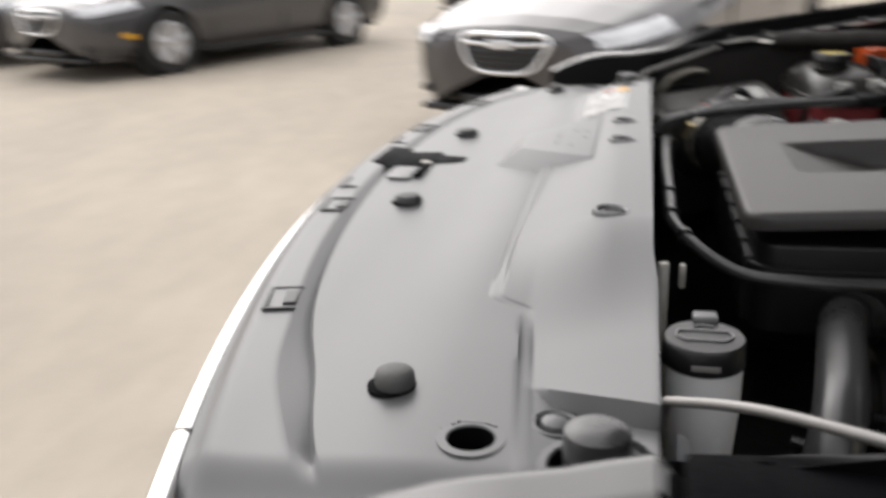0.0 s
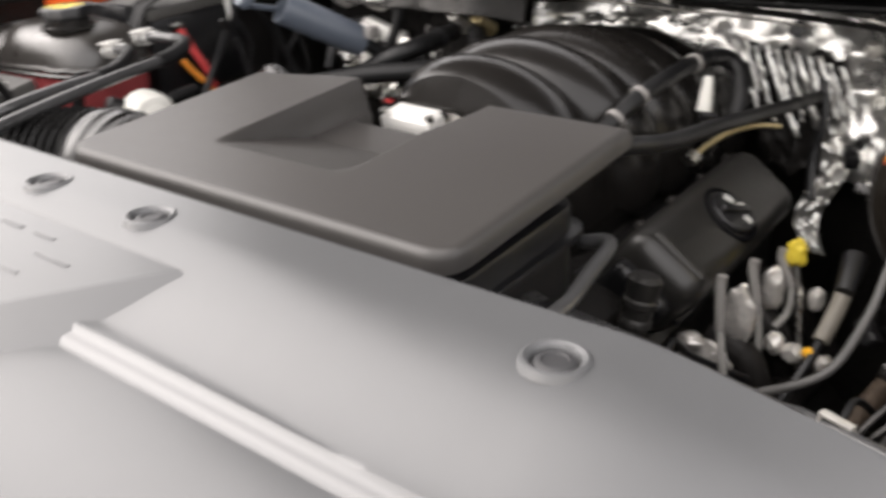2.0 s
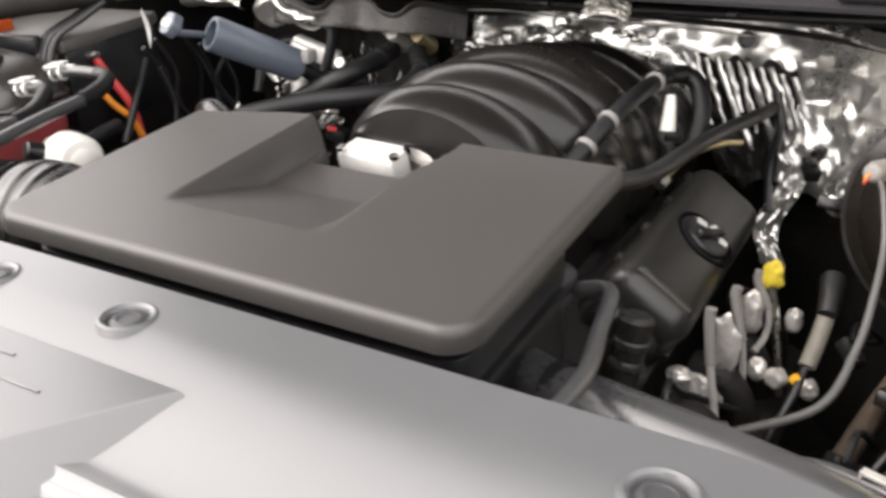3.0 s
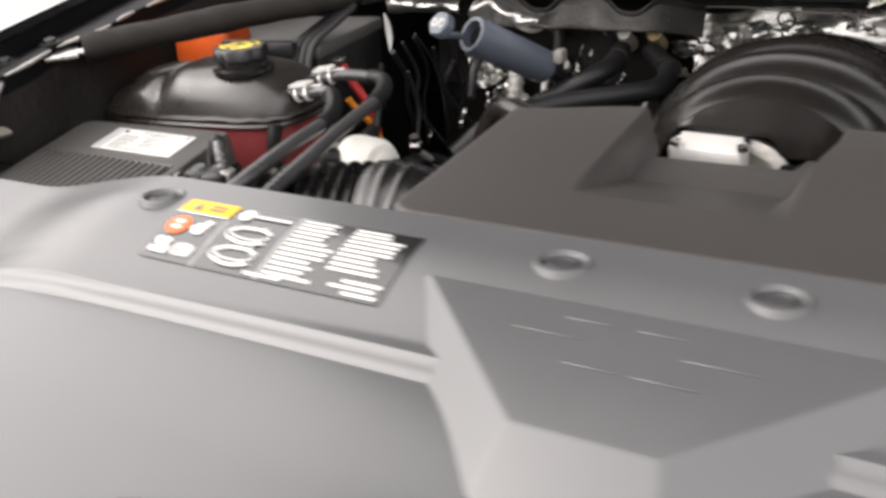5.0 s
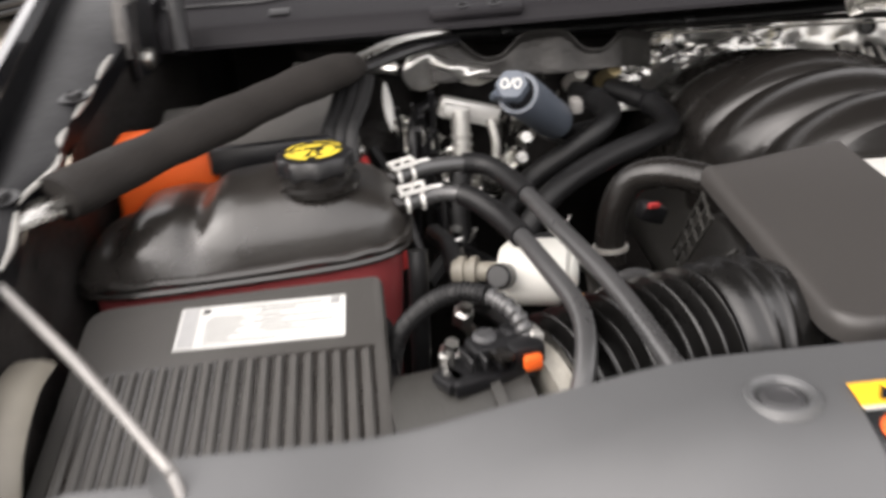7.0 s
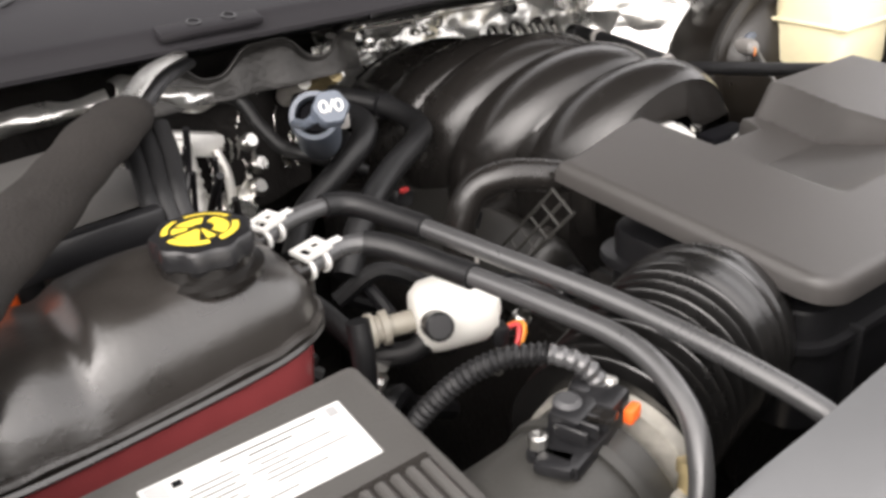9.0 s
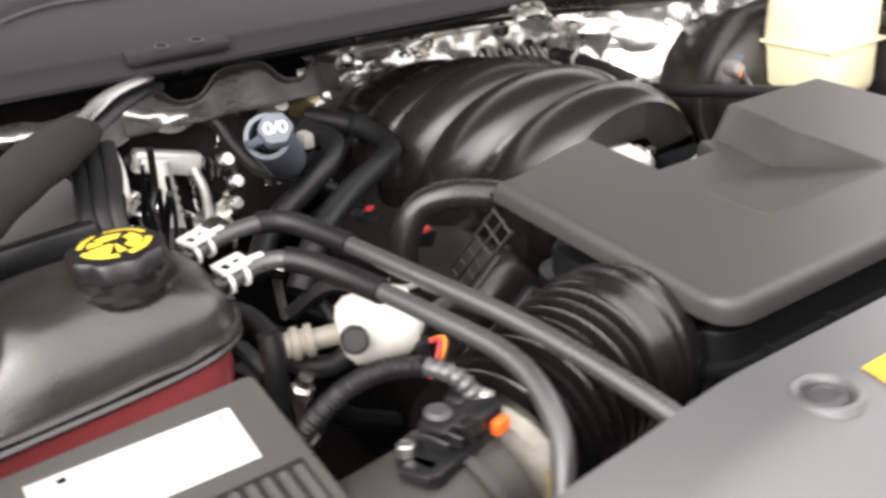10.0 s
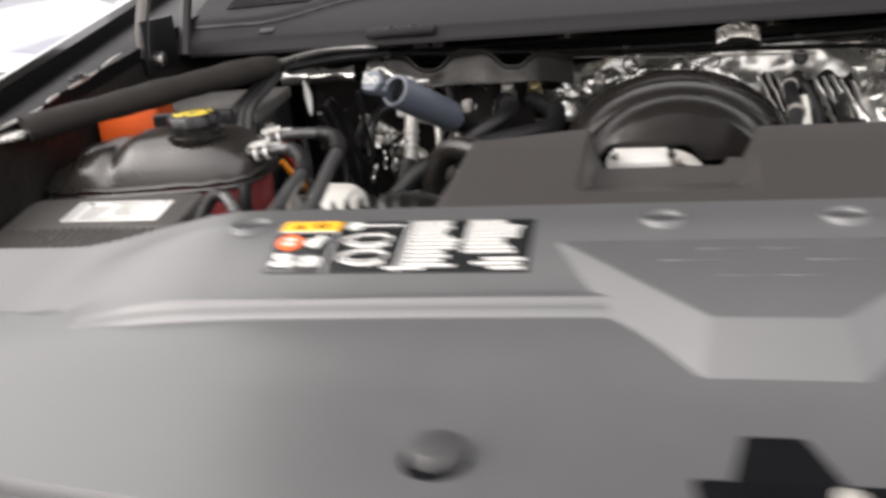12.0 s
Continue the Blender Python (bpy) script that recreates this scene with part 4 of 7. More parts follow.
for k in range(8):
    a = k * math.tau / 8
    stroke([(0.302, 0.84), (0.302 + 0.036 * math.cos(a), 0.84 + 0.115 * math.sin(a))], 0.0030, M_PAPER, "gear_mark", 0.0018 + 0.00004 * k)
blob(0.302, 0.84, 0.025, 0.078, M_PAPER, "gear_mark", 0, 12, 0.0022)
stroke([(0.335, 0.845), (0.495, 0.84)], 0.0024, M_PAPER, "print_bar")
for v in (0.52, 0.22):
    stroke(oval(0.385, v, 0.100, 0.125, 35, 325), 0.0014, M_PAPER, "car_outline")
    stroke(oval(0.385, v + 0.02, 0.082, 0.080, 150, 395), 0.0011, M_PAPER, "car_outline", 0.0021)
    stroke(oval(0.385, v - 0.05, 0.070, 0.075, 195, 345), 0.0026, M_PAPER, "car_outline", 0.0023)
    stroke([(0.300, v + 0.03), (0.345, v + 0.09), (0.420, v + 0.095), (0.468, v + 0.045)], 0.0010, M_PAPER, "car_outline", 0.0021)
    stroke([(0.420, v + 0.095), (0.435, v + 0.15)], 0.0014, M_PAPER, "car_outline", 0.0023)
rows_of_print = random.Random(4)
for col, lo, hi in ((0.54, 0.10, 0.20), (0.755, 0.10, 0.21)):
    for k in range(13):
        v = 0.94 - k * 0.068
        if (col > 0.7 and k > 9) or v < 0.05:
            continue
        w = lo + (hi - lo) * (0.25 + 0.75 * rows_of_print.random())
        patch(col, v - 0.036, col + w, v, 0.0018, M_PAPER, "print_bar")
for u0, u1, v in ((0.86, 0.985, 0.03), (0.80, 0.97, 0.10), (0.84, 0.985, 0.17), (0.47, 0.62, 0.03), (0.60, 0.73, 0.07)):
    patch(u0, v, u1, v + 0.036, 0.0018, M_PAPER, "print_bar")
# ---- engine ----
block = thing("engine_block", "dark grimy engine block deep in the bay", "engine", (0, 0.55, 0.52))
part("block", box((-0.02, 0.60, 0.72), (0.40, 0.52, 0.34), 0.03), M_DARK, block)
part("front_case", box((-0.02, 0.33, 0.70), (0.26, 0.05, 0.34), 0.02), M_DARK, block)
for x, y, z, r in ((-0.02, 0.29, 0.74, 0.075), (0.15, 0.27, 0.84, 0.045), (-0.17, 0.27, 0.86, 0.055), (0.02, 0.27, 0.90, 0.035)):
    part("pulley", lathe([(r, 0), (r, 0.006), (r - 0.006, 0.009), (r - 0.006, 0.016), (r, 0.019), (r, 0.025), (r * 0.4, 0.022), (0, 0.022)], (x, y + 0.01, z), (0, -1, 0), 28), M_DARK, block)
part("alternator", lathe([(0.05, 0), (0.062, 0.012), (0.062, 0.07), (0.05, 0.085), (0.02, 0.09), (0, 0.09)], (0.13, 0.36, 0.84), (0, -1, 0), 24), M_GALV, block, "dull grey alternator housing")

# engine cover with its deep notch for the throttle
CXA, CXB, CYA, CYB = -0.250, 0.188, 0.125, 0.383


ER = 0.024


def eng_top(x, y):
    return 1.0555 + 0.058 * (y - CYA)


def eng_back(x):
    return CYB - 0.014 + 0.028 * sm(-0.25, -0.12, x) - 0.014 * sm(0.0, 0.05, x) - 0.031 * sm(-0.116, -0.109, x) * sm(0.020, 0.008, x)


def eng_z(x, y):
    z = eng_top(x, y)
    k = max(0.0, ER - min(x - CXA, CXB - x))
    y0 = CYA + ER - math.sqrt(max(ER * ER - k * k, 0.0))
    e = min(x - CXA, CXB - x, (y - y0) * (1.0 if k < 0.3 * ER else 0.75), eng_back(x) - y)
    z -= 0.0075 * (1 - math.sqrt(max(0.0, 1 - (1 - min(e / 0.0075, 1)) ** 2)))
    depth = 0.034 * min(max((y - 0.196) / 0.11, 0.0), 1.0)
    left = sm(-0.126, -0.117, x)
    edge = 0.030 + 0.014 * sm(0.28, 0.375, y)
    right = min(max((edge + 0.002 - x) / 0.015, 0.0), 1.0)
    return z - depth * left * right


def eng_at(u, v):
    x = CXA + (CXB - CXA) * u
    k = max(0.0, ER - min(x - CXA, CXB - x))
    y0 = CYA + ER - math.sqrt(max(ER * ER - k * k, 0.0))
    y1 = eng_back(x)
    return x, y0 + (y1 - y0) * v, eng_z(x, y0 + (y1 - y0) * v)


ecover = thing("engine_cover", "charcoal satin plastic engine cover notched round the throttle", "engine cover", (-0.03, 0.25, 0.93))
part("top_panel", thick(eng_at, 170, 100, 0.010), M_ENGCOVER, ecover)
part("body", slab(rounded([(CXA + 0.014, CYA + 0.016), (CXB - 0.014, CYA + 0.016), (CXB - 0.02, 0.335), (CXA + 0.02, 0.335)], 0.03), 0.925, 1.020, 0.004), M_BLACK, ecover, "black resonator box under the cover")
part("seam_rib", slab(rounded([(CXA + 0.008, CYA + 0.010), (CXB - 0.008, CYA + 0.010), (CXB - 0.012, 0.345), (CXA + 0.012, 0.345)], 0.034), 0.990, 0.997, 0.001), M_BLACK, ecover)
for x in (-0.19, -0.12, -0.05, 0.02, 0.09, 0.15):
    part("stiffening_rib", box((x, CYA + 0.012, 0.965), (0.004, 0.012, 0.07), 0.001), M_BLACK, ecover)
lad = bmesh.new()
for k in (-0.012, 0.0, 0.012):
    tube([(CXA + 0.004, 0.436 + k, 0.952 + 0.5 * k), (CXA + 0.006, 0.365 + k, 1.034 + 0.5 * k)], 0.0016, 6, 2, lad)
for i in range(6):
    f = i / 5
    y, z = 0.436 - 0.071 * f, 0.952 + 0.082 * f
    tube([(CXA + 0.004, y - 0.013, z - 0.007), (CXA + 0.005, y + 0.013, z + 0.007)], 0.0013, 6, 2, lad)
part("side_lattice", lad, M_OUTLET, ecover, "slanted plastic lattice strut")

# intake manifold: ribbed arches
def mani_at(u, v):
    y = 0.425 + 0.46 * v
    th = math.pi * (-0.12 + 1.24 * u)
    grow = 0.74 + 0.26 * sm(0.425, 0.60, y)
    rib = abs(math.sin(math.pi * (y - 0.425) / 0.092 + 0.25 * math.sin(th)))
    bulge = 0.022 * (rib ** 0.6 - 0.72)
    a, b = 0.152 * grow + bulge, (0.055 + 0.075 * grow) + bulge
    top = 1.083 - 0.045 * sm(0.60, 0.90, y)
    cz = top - (0.055 + 0.075 * grow)
    return -0.032 + 0.004 * (1 - grow) + a * math.cos(th), y + 0.015 * math.cos(th) ** 2, cz + b * math.sin(th)


mani = thing("intake_manifold", "black ribbed plastic intake manifold behind the engine cover", "intake manifold", (-0.03, 0.65, 0.88))
part("shell", sheet(mani_at, 56, 150), M_SATIN, mani)
part("plenum", box((-0.03, 0.66, 0.94), (0.25, 0.42, 0.16), 0.03), M_SATIN, mani)
def mani_front(u, v):
    """Front wall of the manifold, cut away round the throttle."""
    x, y, z = mani_at(0.985 - 0.97 * u, 0.004)
    low = 1.044 - 0.018 * sm(-0.022, -0.008, x)
    return x, y - 0.004 * v, z + (min(low, z - 0.002) - z) * v


part("front_wall", thick(mani_front, 60, 6, 0.003), M_SATIN, mani, "front wall cut away round the throttle")
# near-black sheet stands for the shade inside the throttle opening
part("bore_shade", box((-0.03, 0.452, 1.008), (0.145, 0.006, 0.075), 0.002), M_MATTESHADE, mani)
throttle = thing("throttle_body", "bright cast aluminium throttle body with a dark bore", "throttle body", (-0.06, 0.40, 1.0))
part("housing", box((-0.073, 0.412, 1.020), (0.070, 0.030, 0.034), 0.007, (12, 0, -3)), M_CASTPALE, throttle)
part("housing_lid", box((-0.073, 0.414, 1.036), (0.058, 0.022, 0.004), 0.0015, (12, 0, -3)), M_CASTPALE, throttle)
# black strip painted for the shade in the lid's recessed line
part("housing_slot", box((-0.073, 0.424, 1.0355), (0.070, 0.004, 0.006), 0.001, (12, 0, -3)), M_MATTESHADE, throttle)
part("flange", lathe([(0.05, 0), (0.05, 0.01), (0.042, 0.012), (0.038, 0.012), (0.036, -0.02), (0, -0.02)], (-0.045, 0.436, 0.985), (0, -1, 0.1), 28), M_CAST, throttle)
part("motor_cap", box((0.020, 0.410, 1.010), (0.060, 0.026, 0.020), 0.006, (0, 0, 0)), M_MATTESHADE, throttle, "black actuator cap")
part("connector", box((0.014, 0.388, 1.016), (0.018, 0.010, 0.008), 0.002, (0, 0, 20)), M_STEEL, throttle)
for dx in (-0.03, 0.03):
    part("screw", lathe([(0.005, 0), (0.005, 0.004), (0, 0.004)], (-0.070 + dx, 0.398, 1.036), (0, -0.2, 1), 8), M_STEEL, throttle)


def valve_cover(sx):
    vc = thing("valve_cover", "black plastic valve cover on the engine bank", "valve cover", (sx * 0.2, 0.60, 0.83), "valve covers")
    m = pose(sx * 0.177, 0.588, 0.889, 0, sx * 38, 0)
    part("shell", rbox((0.094, 0.298, 0.090), m, 0.024, 5), M_VALVE, vc)
    part("front_step", rbox((0.070, 0.030, 0.07), m @ pose(0, -0.150, -0.020), 0.012, 3), M_BLACK, vc)
    # lighter rib stands in for the sheen on the bevelled front edge
    part("sheen_rib", rbox((0.064, 0.010, 0.010), m @ pose(0.002, -0.126, 0.0425, 0, 0, 3), 0.0045, 3), M_OUTLET, vc)
    part("flank_rib", rbox((0.010, 0.27, 0.010), m @ pose(sx * 0.046, 0.0, -0.006), 0.004, 2), M_BLACK, vc)
    part("rail", rbox((0.112, 0.315, 0.016), m @ pose(0, 0.0, -0.046), 0.004), M_BLACK, vc)
    for k in range(4):
        part("bolt", lathe([(0.006, 0), (0.006, 0.006), (0.004, 0.008), (0, 0.008)], m @ Vector((-sx * 0.046, -0.11 + 0.075 * k, 0.022)), m.to_3x3() @ Vector((0, 0, 1)), 6), M_DARK, vc)
    return vc, m


vr, vm = valve_cover(1)
valve_cover(-1)
cap_at = vm @ Vector((0.004, -0.003, 0.0450))
cap = thing("oil_cap", "black oil filler cap with white marks", "oil cap", cap_at)
ax = vm.to_3x3() @ Vector((0, 0, 1))
# near-black disc puts the shade of the recess into colour
part("recess", lathe([(0.0345, -0.004), (0.0345, 0.0008), (0.031, 0.0016), (0.029, -0.001), (0, -0.001)], cap_at, ax, 36), M_MATTESHADE, cap, "dark disc for the shade in the cap recess")
part("cap", lathe([(0.026, -0.004), (0.026, 0.004), (0.024, 0.006), (0.012, 0.0065), (0, 0.0065)], cap_at, ax, 40, None, lambda k, z: 1 + 0.02 * math.cos(k * math.tau * 10) if z > 0.003 else 1), M_BLACK, cap)
part("grip", rbox((0.042, 0.009, 0.012), vm @ pose(0.004, -0.003, 0.0525, 0, 0, 62), 0.004), M_BLACK, cap)
for dx, dy, w, hgt, rz in ((-0.013, 0.007, 0.012, 0.008, 25), (0.002, 0.016, 0.010, 0.012, -20), (0.016, 0.006, 0.010, 0.009, 15)):
    part("white_mark", rbox((w, hgt, 0.0012), vm @ pose(0.004 + dx, -0.003 + dy, 0.0520 + 0.0001 * rz / 10, 0, 0, rz), 0.0003, 1), M_PAPER, cap)

# exhaust shields, plug leads and bits by the driver's side
ex = thing("exhaust_manifold", "shiny heat-stained exhaust manifold below the valve cover", "exhaust", (0.27, 0.55, 0.70))
for y in (0.42, 0.50, 0.575, 0.65):
    part("runner", tube([(0.225, y + 0.015, 0.815), (0.252, y + 0.010, 0.812), (0.272, y + 0.012, 0.785), (0.275, y + 0.03, 0.72)], 0.017, 14, 6), M_DARK, ex)
part("collector", tube([(0.275, 0.40, 0.745), (0.285, 0.56, 0.725), (0.28, 0.74, 0.70)], 0.026, 14, 6), M_DARK, ex)
for i, (x, y, z, a, b) in enumerate(((0.252, 0.510, 0.846, 0.0105, 0.024), (0.261, 0.580, 0.851, 0.0085, 0.017), (0.240, 0.460, 0.822, 0.016, 0.014), (0.279, 0.550, 0.806, 0.0065, 0.0085), (0.299, 0.550, 0.800, 0.0070, 0.0085), (0.330, 0.550, 0.796, 0.0060, 0.0075), (0.227, 0.452, 0.842, 0.008, 0.006), (0.300, 0.61, 0.835, 0.006, 0.010))):
    part("heat_tab", clump((x, y, z), (1.5 * a, 0.010, 1.45 * b), 2.3 * i + 0.7, 0.22), M_SCORCHED, ex, "bright heat shield tab")
for top, mid, low, end in (((0.248, 0.462, 0.901), (0.254, 0.455, 0.860), (0.262, 0.452, 0.815), (0.266, 0.450, 0.797)), ((0.255, 0.532, 0.890), (0.266, 0.525, 0.850), (0.271, 0.520, 0.804), (0.259, 0.500, 0.789)), ((0.262, 0.602, 0.876), (0.276, 0.596, 0.850), (0.277, 0.590, 0.823), (0.271, 0.570, 0.812))):
    lead = thing("plug_lead", "grey spark plug lead with a boot", "spark plug lead", low, "plug leads")
    part("lead", tube([top, mid, low, end], 0.0038, 10, 8), M_PLUGLEAD, lead)
    part("boot", tube([Vector(top) + Vector((0, 0.002, 0.012)), top, mid], 0.0052, 10, 4), M_WIREGREY, lead)
dip = thing("dipstick", "oil dipstick with a yellow loop handle", "dipstick", (0.29, 0.6, 0.78))
part("stem", tube([(0.274, 0.608, 0.875), (0.285, 0.60, 0.83), (0.30, 0.58, 0.76)], 0.004, 8, 5), M_STEEL, dip)
part("handle", clump((0.274, 0.604, 0.886), (0.0115, 0.006, 0.0155), 3.0, 0.35), M_YELLOW, dip)
sensor2 = thing("oxygen_sensor_plug", "grey wiring plug with a yellow lock beside the exhaust", "connector", (0.33, 0.55, 0.80))
part("plug", tube([(0.334, 0.565, 0.872), (0.331, 0.552, 0.852), (0.327, 0.532, 0.833)], 0.0085, 12, 4), mat("grey_beige_sheath", (0.17, 0.155, 0.13), 0.5, 0, 0.2, 40), sensor2)
part("collar", tube([(0.331, 0.605, 0.895), (0.333, 0.585, 0.884), (0.334, 0.567, 0.873)], lambda t: 0.0125 - 0.003 * t, 12, 4), M_BLACK, sensor2)
part("lock", lathe([(0.0055, 0), (0.0055, 0.007), (0, 0.008)], (0.322, 0.522, 0.824), (-0.3, -1, 0.3), 10), M_AMBER, sensor2)
part("cable", tube([(0.326, 0.530, 0.832), (0.322, 0.505, 0.815), (0.312, 0.48, 0.79), (0.30, 0.46, 0.76)], 0.0045, 10, 6), M_BLACK, sensor2)
single("booster_vacuum_line", tube([(0.270, 0.415, 0.803), (0.286, 0.43, 0.811), (0.350, 0.452, 0.846), (0.368, 0.50, 0.882), (0.372, 0.54, 0.917), (0.371, 0.58, 0.95), (0.362, 0.605, 0.985), (0.356, 0.612, 1.0)], lambda t: 0.0048 - 0.002 * t, 12, 8), mat("vacuum_line_rubber", (0.095, 0.093, 0.09), 0.4, 0, 0.15, 50, 0.1, 300), "thin grey vacuum line rising to the brake booster", "hose")
clip = thing("edge_clip", "small silver spring clip behind the radiator cover", "clip", (0.41, 0.238, 0.94))
part("top", box((0.408, 0.238, 0.952), (0.024, 0.007, 0.003), 0.001, (0, 0, -20)), M_CAST, clip)
part("leg", box((0.398, 0.242, 0.940), (0.003, 0.007, 0.022), 0.001, (0, 0, -20)), M_CAST, clip)
part("leg", box((0.418, 0.234, 0.940), (0.003, 0.007, 0.022), 0.001, (0, 0, -20)), M_CAST, clip)
single("sensor_boot", lathe([(0.010, -0.040), (0.013, -0.036), (0.0135, -0.014), (0.0155, -0.012), (0.0155, -0.006), (0.0140, -0.004), (0.0150, 0.006), (0.0170, 0.008), (0.0170, 0.014), (0.0150, 0.016), (0.0165, 0.034), (0.012, 0.038), (0, 0.038)], (0.196, 0.395, 0.890), (0.10, 0.20, 1), 20), M_GALV, "dull grey ribbed sensor boot on the engine front", "sensor")

# brake booster and master cylinder
M_BOOSTER = mat("bronzed_black_steel", (0.012, 0.010, 0.008), 0.30, 0.0, 0.3, 20, 0.1, 200, 0.4)
bo = thing("brake_booster", "large round bronzed black brake booster on the firewall", "brake booster", (0.45, 0.72, 0.90))
part("shell", lathe([(0.085, -0.12), (0.098, -0.10), (0.104, -0.05), (0.112, -0.045), (0.116, -0.018), (0.121, -0.014), (0.123, -0.004), (0.123, 0.004), (0.116, 0.009), (0.108, 0.012), (0.100, 0.030), (0.075, 0.046), (0.045, 0.052), (0.04, 0.066), (0.022, 0.070), (0.022, 0.10), (0, 0.10)], (0.447, 0.655, 0.955), (-0.06, -1, 0.05), 52), M_BOOSTER, bo)
part("rim_edge", lathe([(0.1215, -0.006), (0.1250, -0.005), (0.1250, 0.005), (0.1215, 0.006)], (0.447, 0.655, 0.955), (-0.06, -1, 0.05), 52), M_GALV, bo, "pale crimped rim")
part("check_valve", lathe([(0.011, -0.028), (0.011, 0.002), (0.009, 0.007), (0.009, 0.010), (0.006, 0.013), (0, 0.013)], (0.352, 0.622, 1.004), (-0.45, -1, 0.15), 16), M_WIREGREY, bo, "grey vacuum check valve")
part("valve_plug", lathe([(0.0125, -0.030), (0.0125, 0.000), (0.010, 0.003), (0, 0.003)], (0.370, 0.630, 1.008), (-0.2, -1, 0.2), 14), M_TUBE, bo, "blue grey plug")
for k, m_ in enumerate((M_WIREORANGE, M_WIRERED)):
    part("plug_wire", tube([(0.349, 0.612, 1.006 - 0.004 * k), (0.344, 0.606, 1.004 - 0.005 * k), (0.343, 0.606, 0.996)], 0.0009, 6, 4), m_, bo)
ms = thing("brake_fluid_reservoir", "cream translucent brake fluid reservoir", "brake reservoir", (0.44, 0.62, 0.88))
part("tank", box((0.466, 0.575, 1.030), (0.124, 0.12, 0.15), 0.022, (0, 0, 0), None, 0.95, 3), M_CREAM, ms)
part("neck_tank", box((0.462, 0.565, 0.922), (0.08, 0.10, 0.08), 0.015, (0, 0, 0), None, 1.0, 3), M_MILKY, ms)
part("seam", box((0.466, 0.575, 1.034), (0.130, 0.126, 0.005), 0.002), M_CREAM, ms)
part("side_port", lathe([(0.012, 0), (0.012, 0.02), (0, 0.02)], (0.405, 0.55, 0.955), (-1, -0.2, 0), 12), M_MILKY, ms)
part("cylinder", tube([(0.455, 0.68, 0.875), (0.462, 0.48, 0.870)], 0.026, 18, 4), M_CAST, ms)

# ---- coolant reservoir ----
RX, RY, RA, RB = -0.613, 0.345, 0.121, 0.062


def res_rim(phi, k=1.0):
    c, s = math.cos(phi), math.sin(phi)
    x = RA * k * math.copysign(abs(c) ** 0.5, c)
    y = RB * k * math.copysign(abs(s) ** 0.5, s)
    return RX + x, RY + y + 0.12 * x


def res_top(u, v):
    """Upper shell: three pillowed lobes, each lower and further back than the last, with soft creases."""
    rho = v
    x, y = res_rim(u * math.tau, rho)
    dome = (1 - rho ** 3.4) ** 0.5
    step = 1 - 0.14 * sm(-0.628, -0.652, x) - 0.22 * sm(-0.688, -0.712, x)
    crease = math.exp(-((x + 0.641) / 0.012) ** 2) + math.exp(-((x + 0.701) / 0.012) ** 2)
    front = sm(RY + 0.02, RY - 0.05, y)
    lump = 0.0024 * noise.noise(Vector((x * 26, y * 26, 3.0))) * sm(1.0, 0.8, rho)
    return x, y + front * dome * (0.006 * crease + 0.030 * (1 - step)), 1.053 + 0.049 * dome * (step - 0.13 * crease) + lump


res = thing("coolant_reservoir", "coolant reservoir with a black lobed top and red tank below", "coolant reservoir", (RX, RY, 0.90))
body = part("upper_shell", sheet(res_top, 200, 40), M_DUSTY, res, "dull black moulded upper shell")
rim = bmesh.new()
tube([(*res_rim(k * math.tau / 90, 1.008), 1.050 + 0.0008 * math.sin(k * 1.1)) for k in range(91)], 0.0036, 8, 1, rim, False)
part("seam", rim, M_DUSTY, res)
rim = bmesh.new()
tube([(*res_rim(k * math.tau / 90, 1.012), 1.043) for k in range(91)], 0.0028, 6, 1, rim, False)
part("lower_seam", rim, M_DUSTY, res)
part("lower_tank", sheet(lambda u, v: (*res_rim(u * math.tau, 0.97 - 0.10 * v), 1.050 - 0.15 * v), 80, 6), M_RED, res, "translucent red lower tank")
part("filler_neck", lathe([(0.027, -0.02), (0.027, -0.004), (0.033, -0.003), (0.033, 0.001), (0.027, 0.002), (0.027, 0.01)], (-0.556, 0.333, 1.097), (0, 0, 1), 28), M_SATIN, res)
rc = part("cap", lathe([(0.0250, 0.0), (0.0262, 0.002), (0.0268, 0.006), (0.0284, 0.0075), (0.0284, 0.0168), (0.0268, 0.0190), (0.020, 0.0200), (0, 0.0202)], (-0.556, 0.333, 1.1010), (0, -0.02, 1), 60, None, lambda k, z: 1 + 0.045 * math.cos(k * math.tau * 9) if 0.005 < z < 0.0195 else 1), M_BLACK, res, "black knurled pressure cap")


def arc(r0, r1, a0, a1, n=12):
    r0, r1 = r0 * 0.87, r1 * 0.87
    bm = bmesh.new()
    va, vb = [], []
    for k in range(n + 1):
        a = radians(a0 + (a1 - a0) * k / n)
        va.append(bm.verts.new((-0.556 + r0 * math.cos(a), 0.333 + r0 * math.sin(a), 1.1219)))
        vb.append(bm.verts.new((-0.556 + r1 * math.cos(a), 0.333 + r1 * math.sin(a), 1.1213)))
    for k in range(n):
        bm.faces.new((va[k], vb[k], vb[k + 1], va[k + 1]))
    return bm


for a0, a1 in ((15, 95), (112, 168), (190, 262), (280, 350)):
    part("yellow_arc", arc(0.0205, 0.0248, a0, a1), M_YELLOW, rc, "yellow printed mark")
for a0, a1, r0, r1 in ((185, 245, 0.003, 0.0185), (300, 400, 0.009, 0.0185), (60, 130, 0.006, 0.018), (262, 285, 0.002, 0.017), (140, 170, 0.008, 0.0185)):
    part("yellow_symbol", arc(r0, r1, a0, a1), M_YELLOW, rc, "yellow printed mark")


def clamp_pose(c, d):
    return Matrix.Translation(c) @ Vector(d).to_track_quat("Z", "Y").to_matrix().to_4x4()


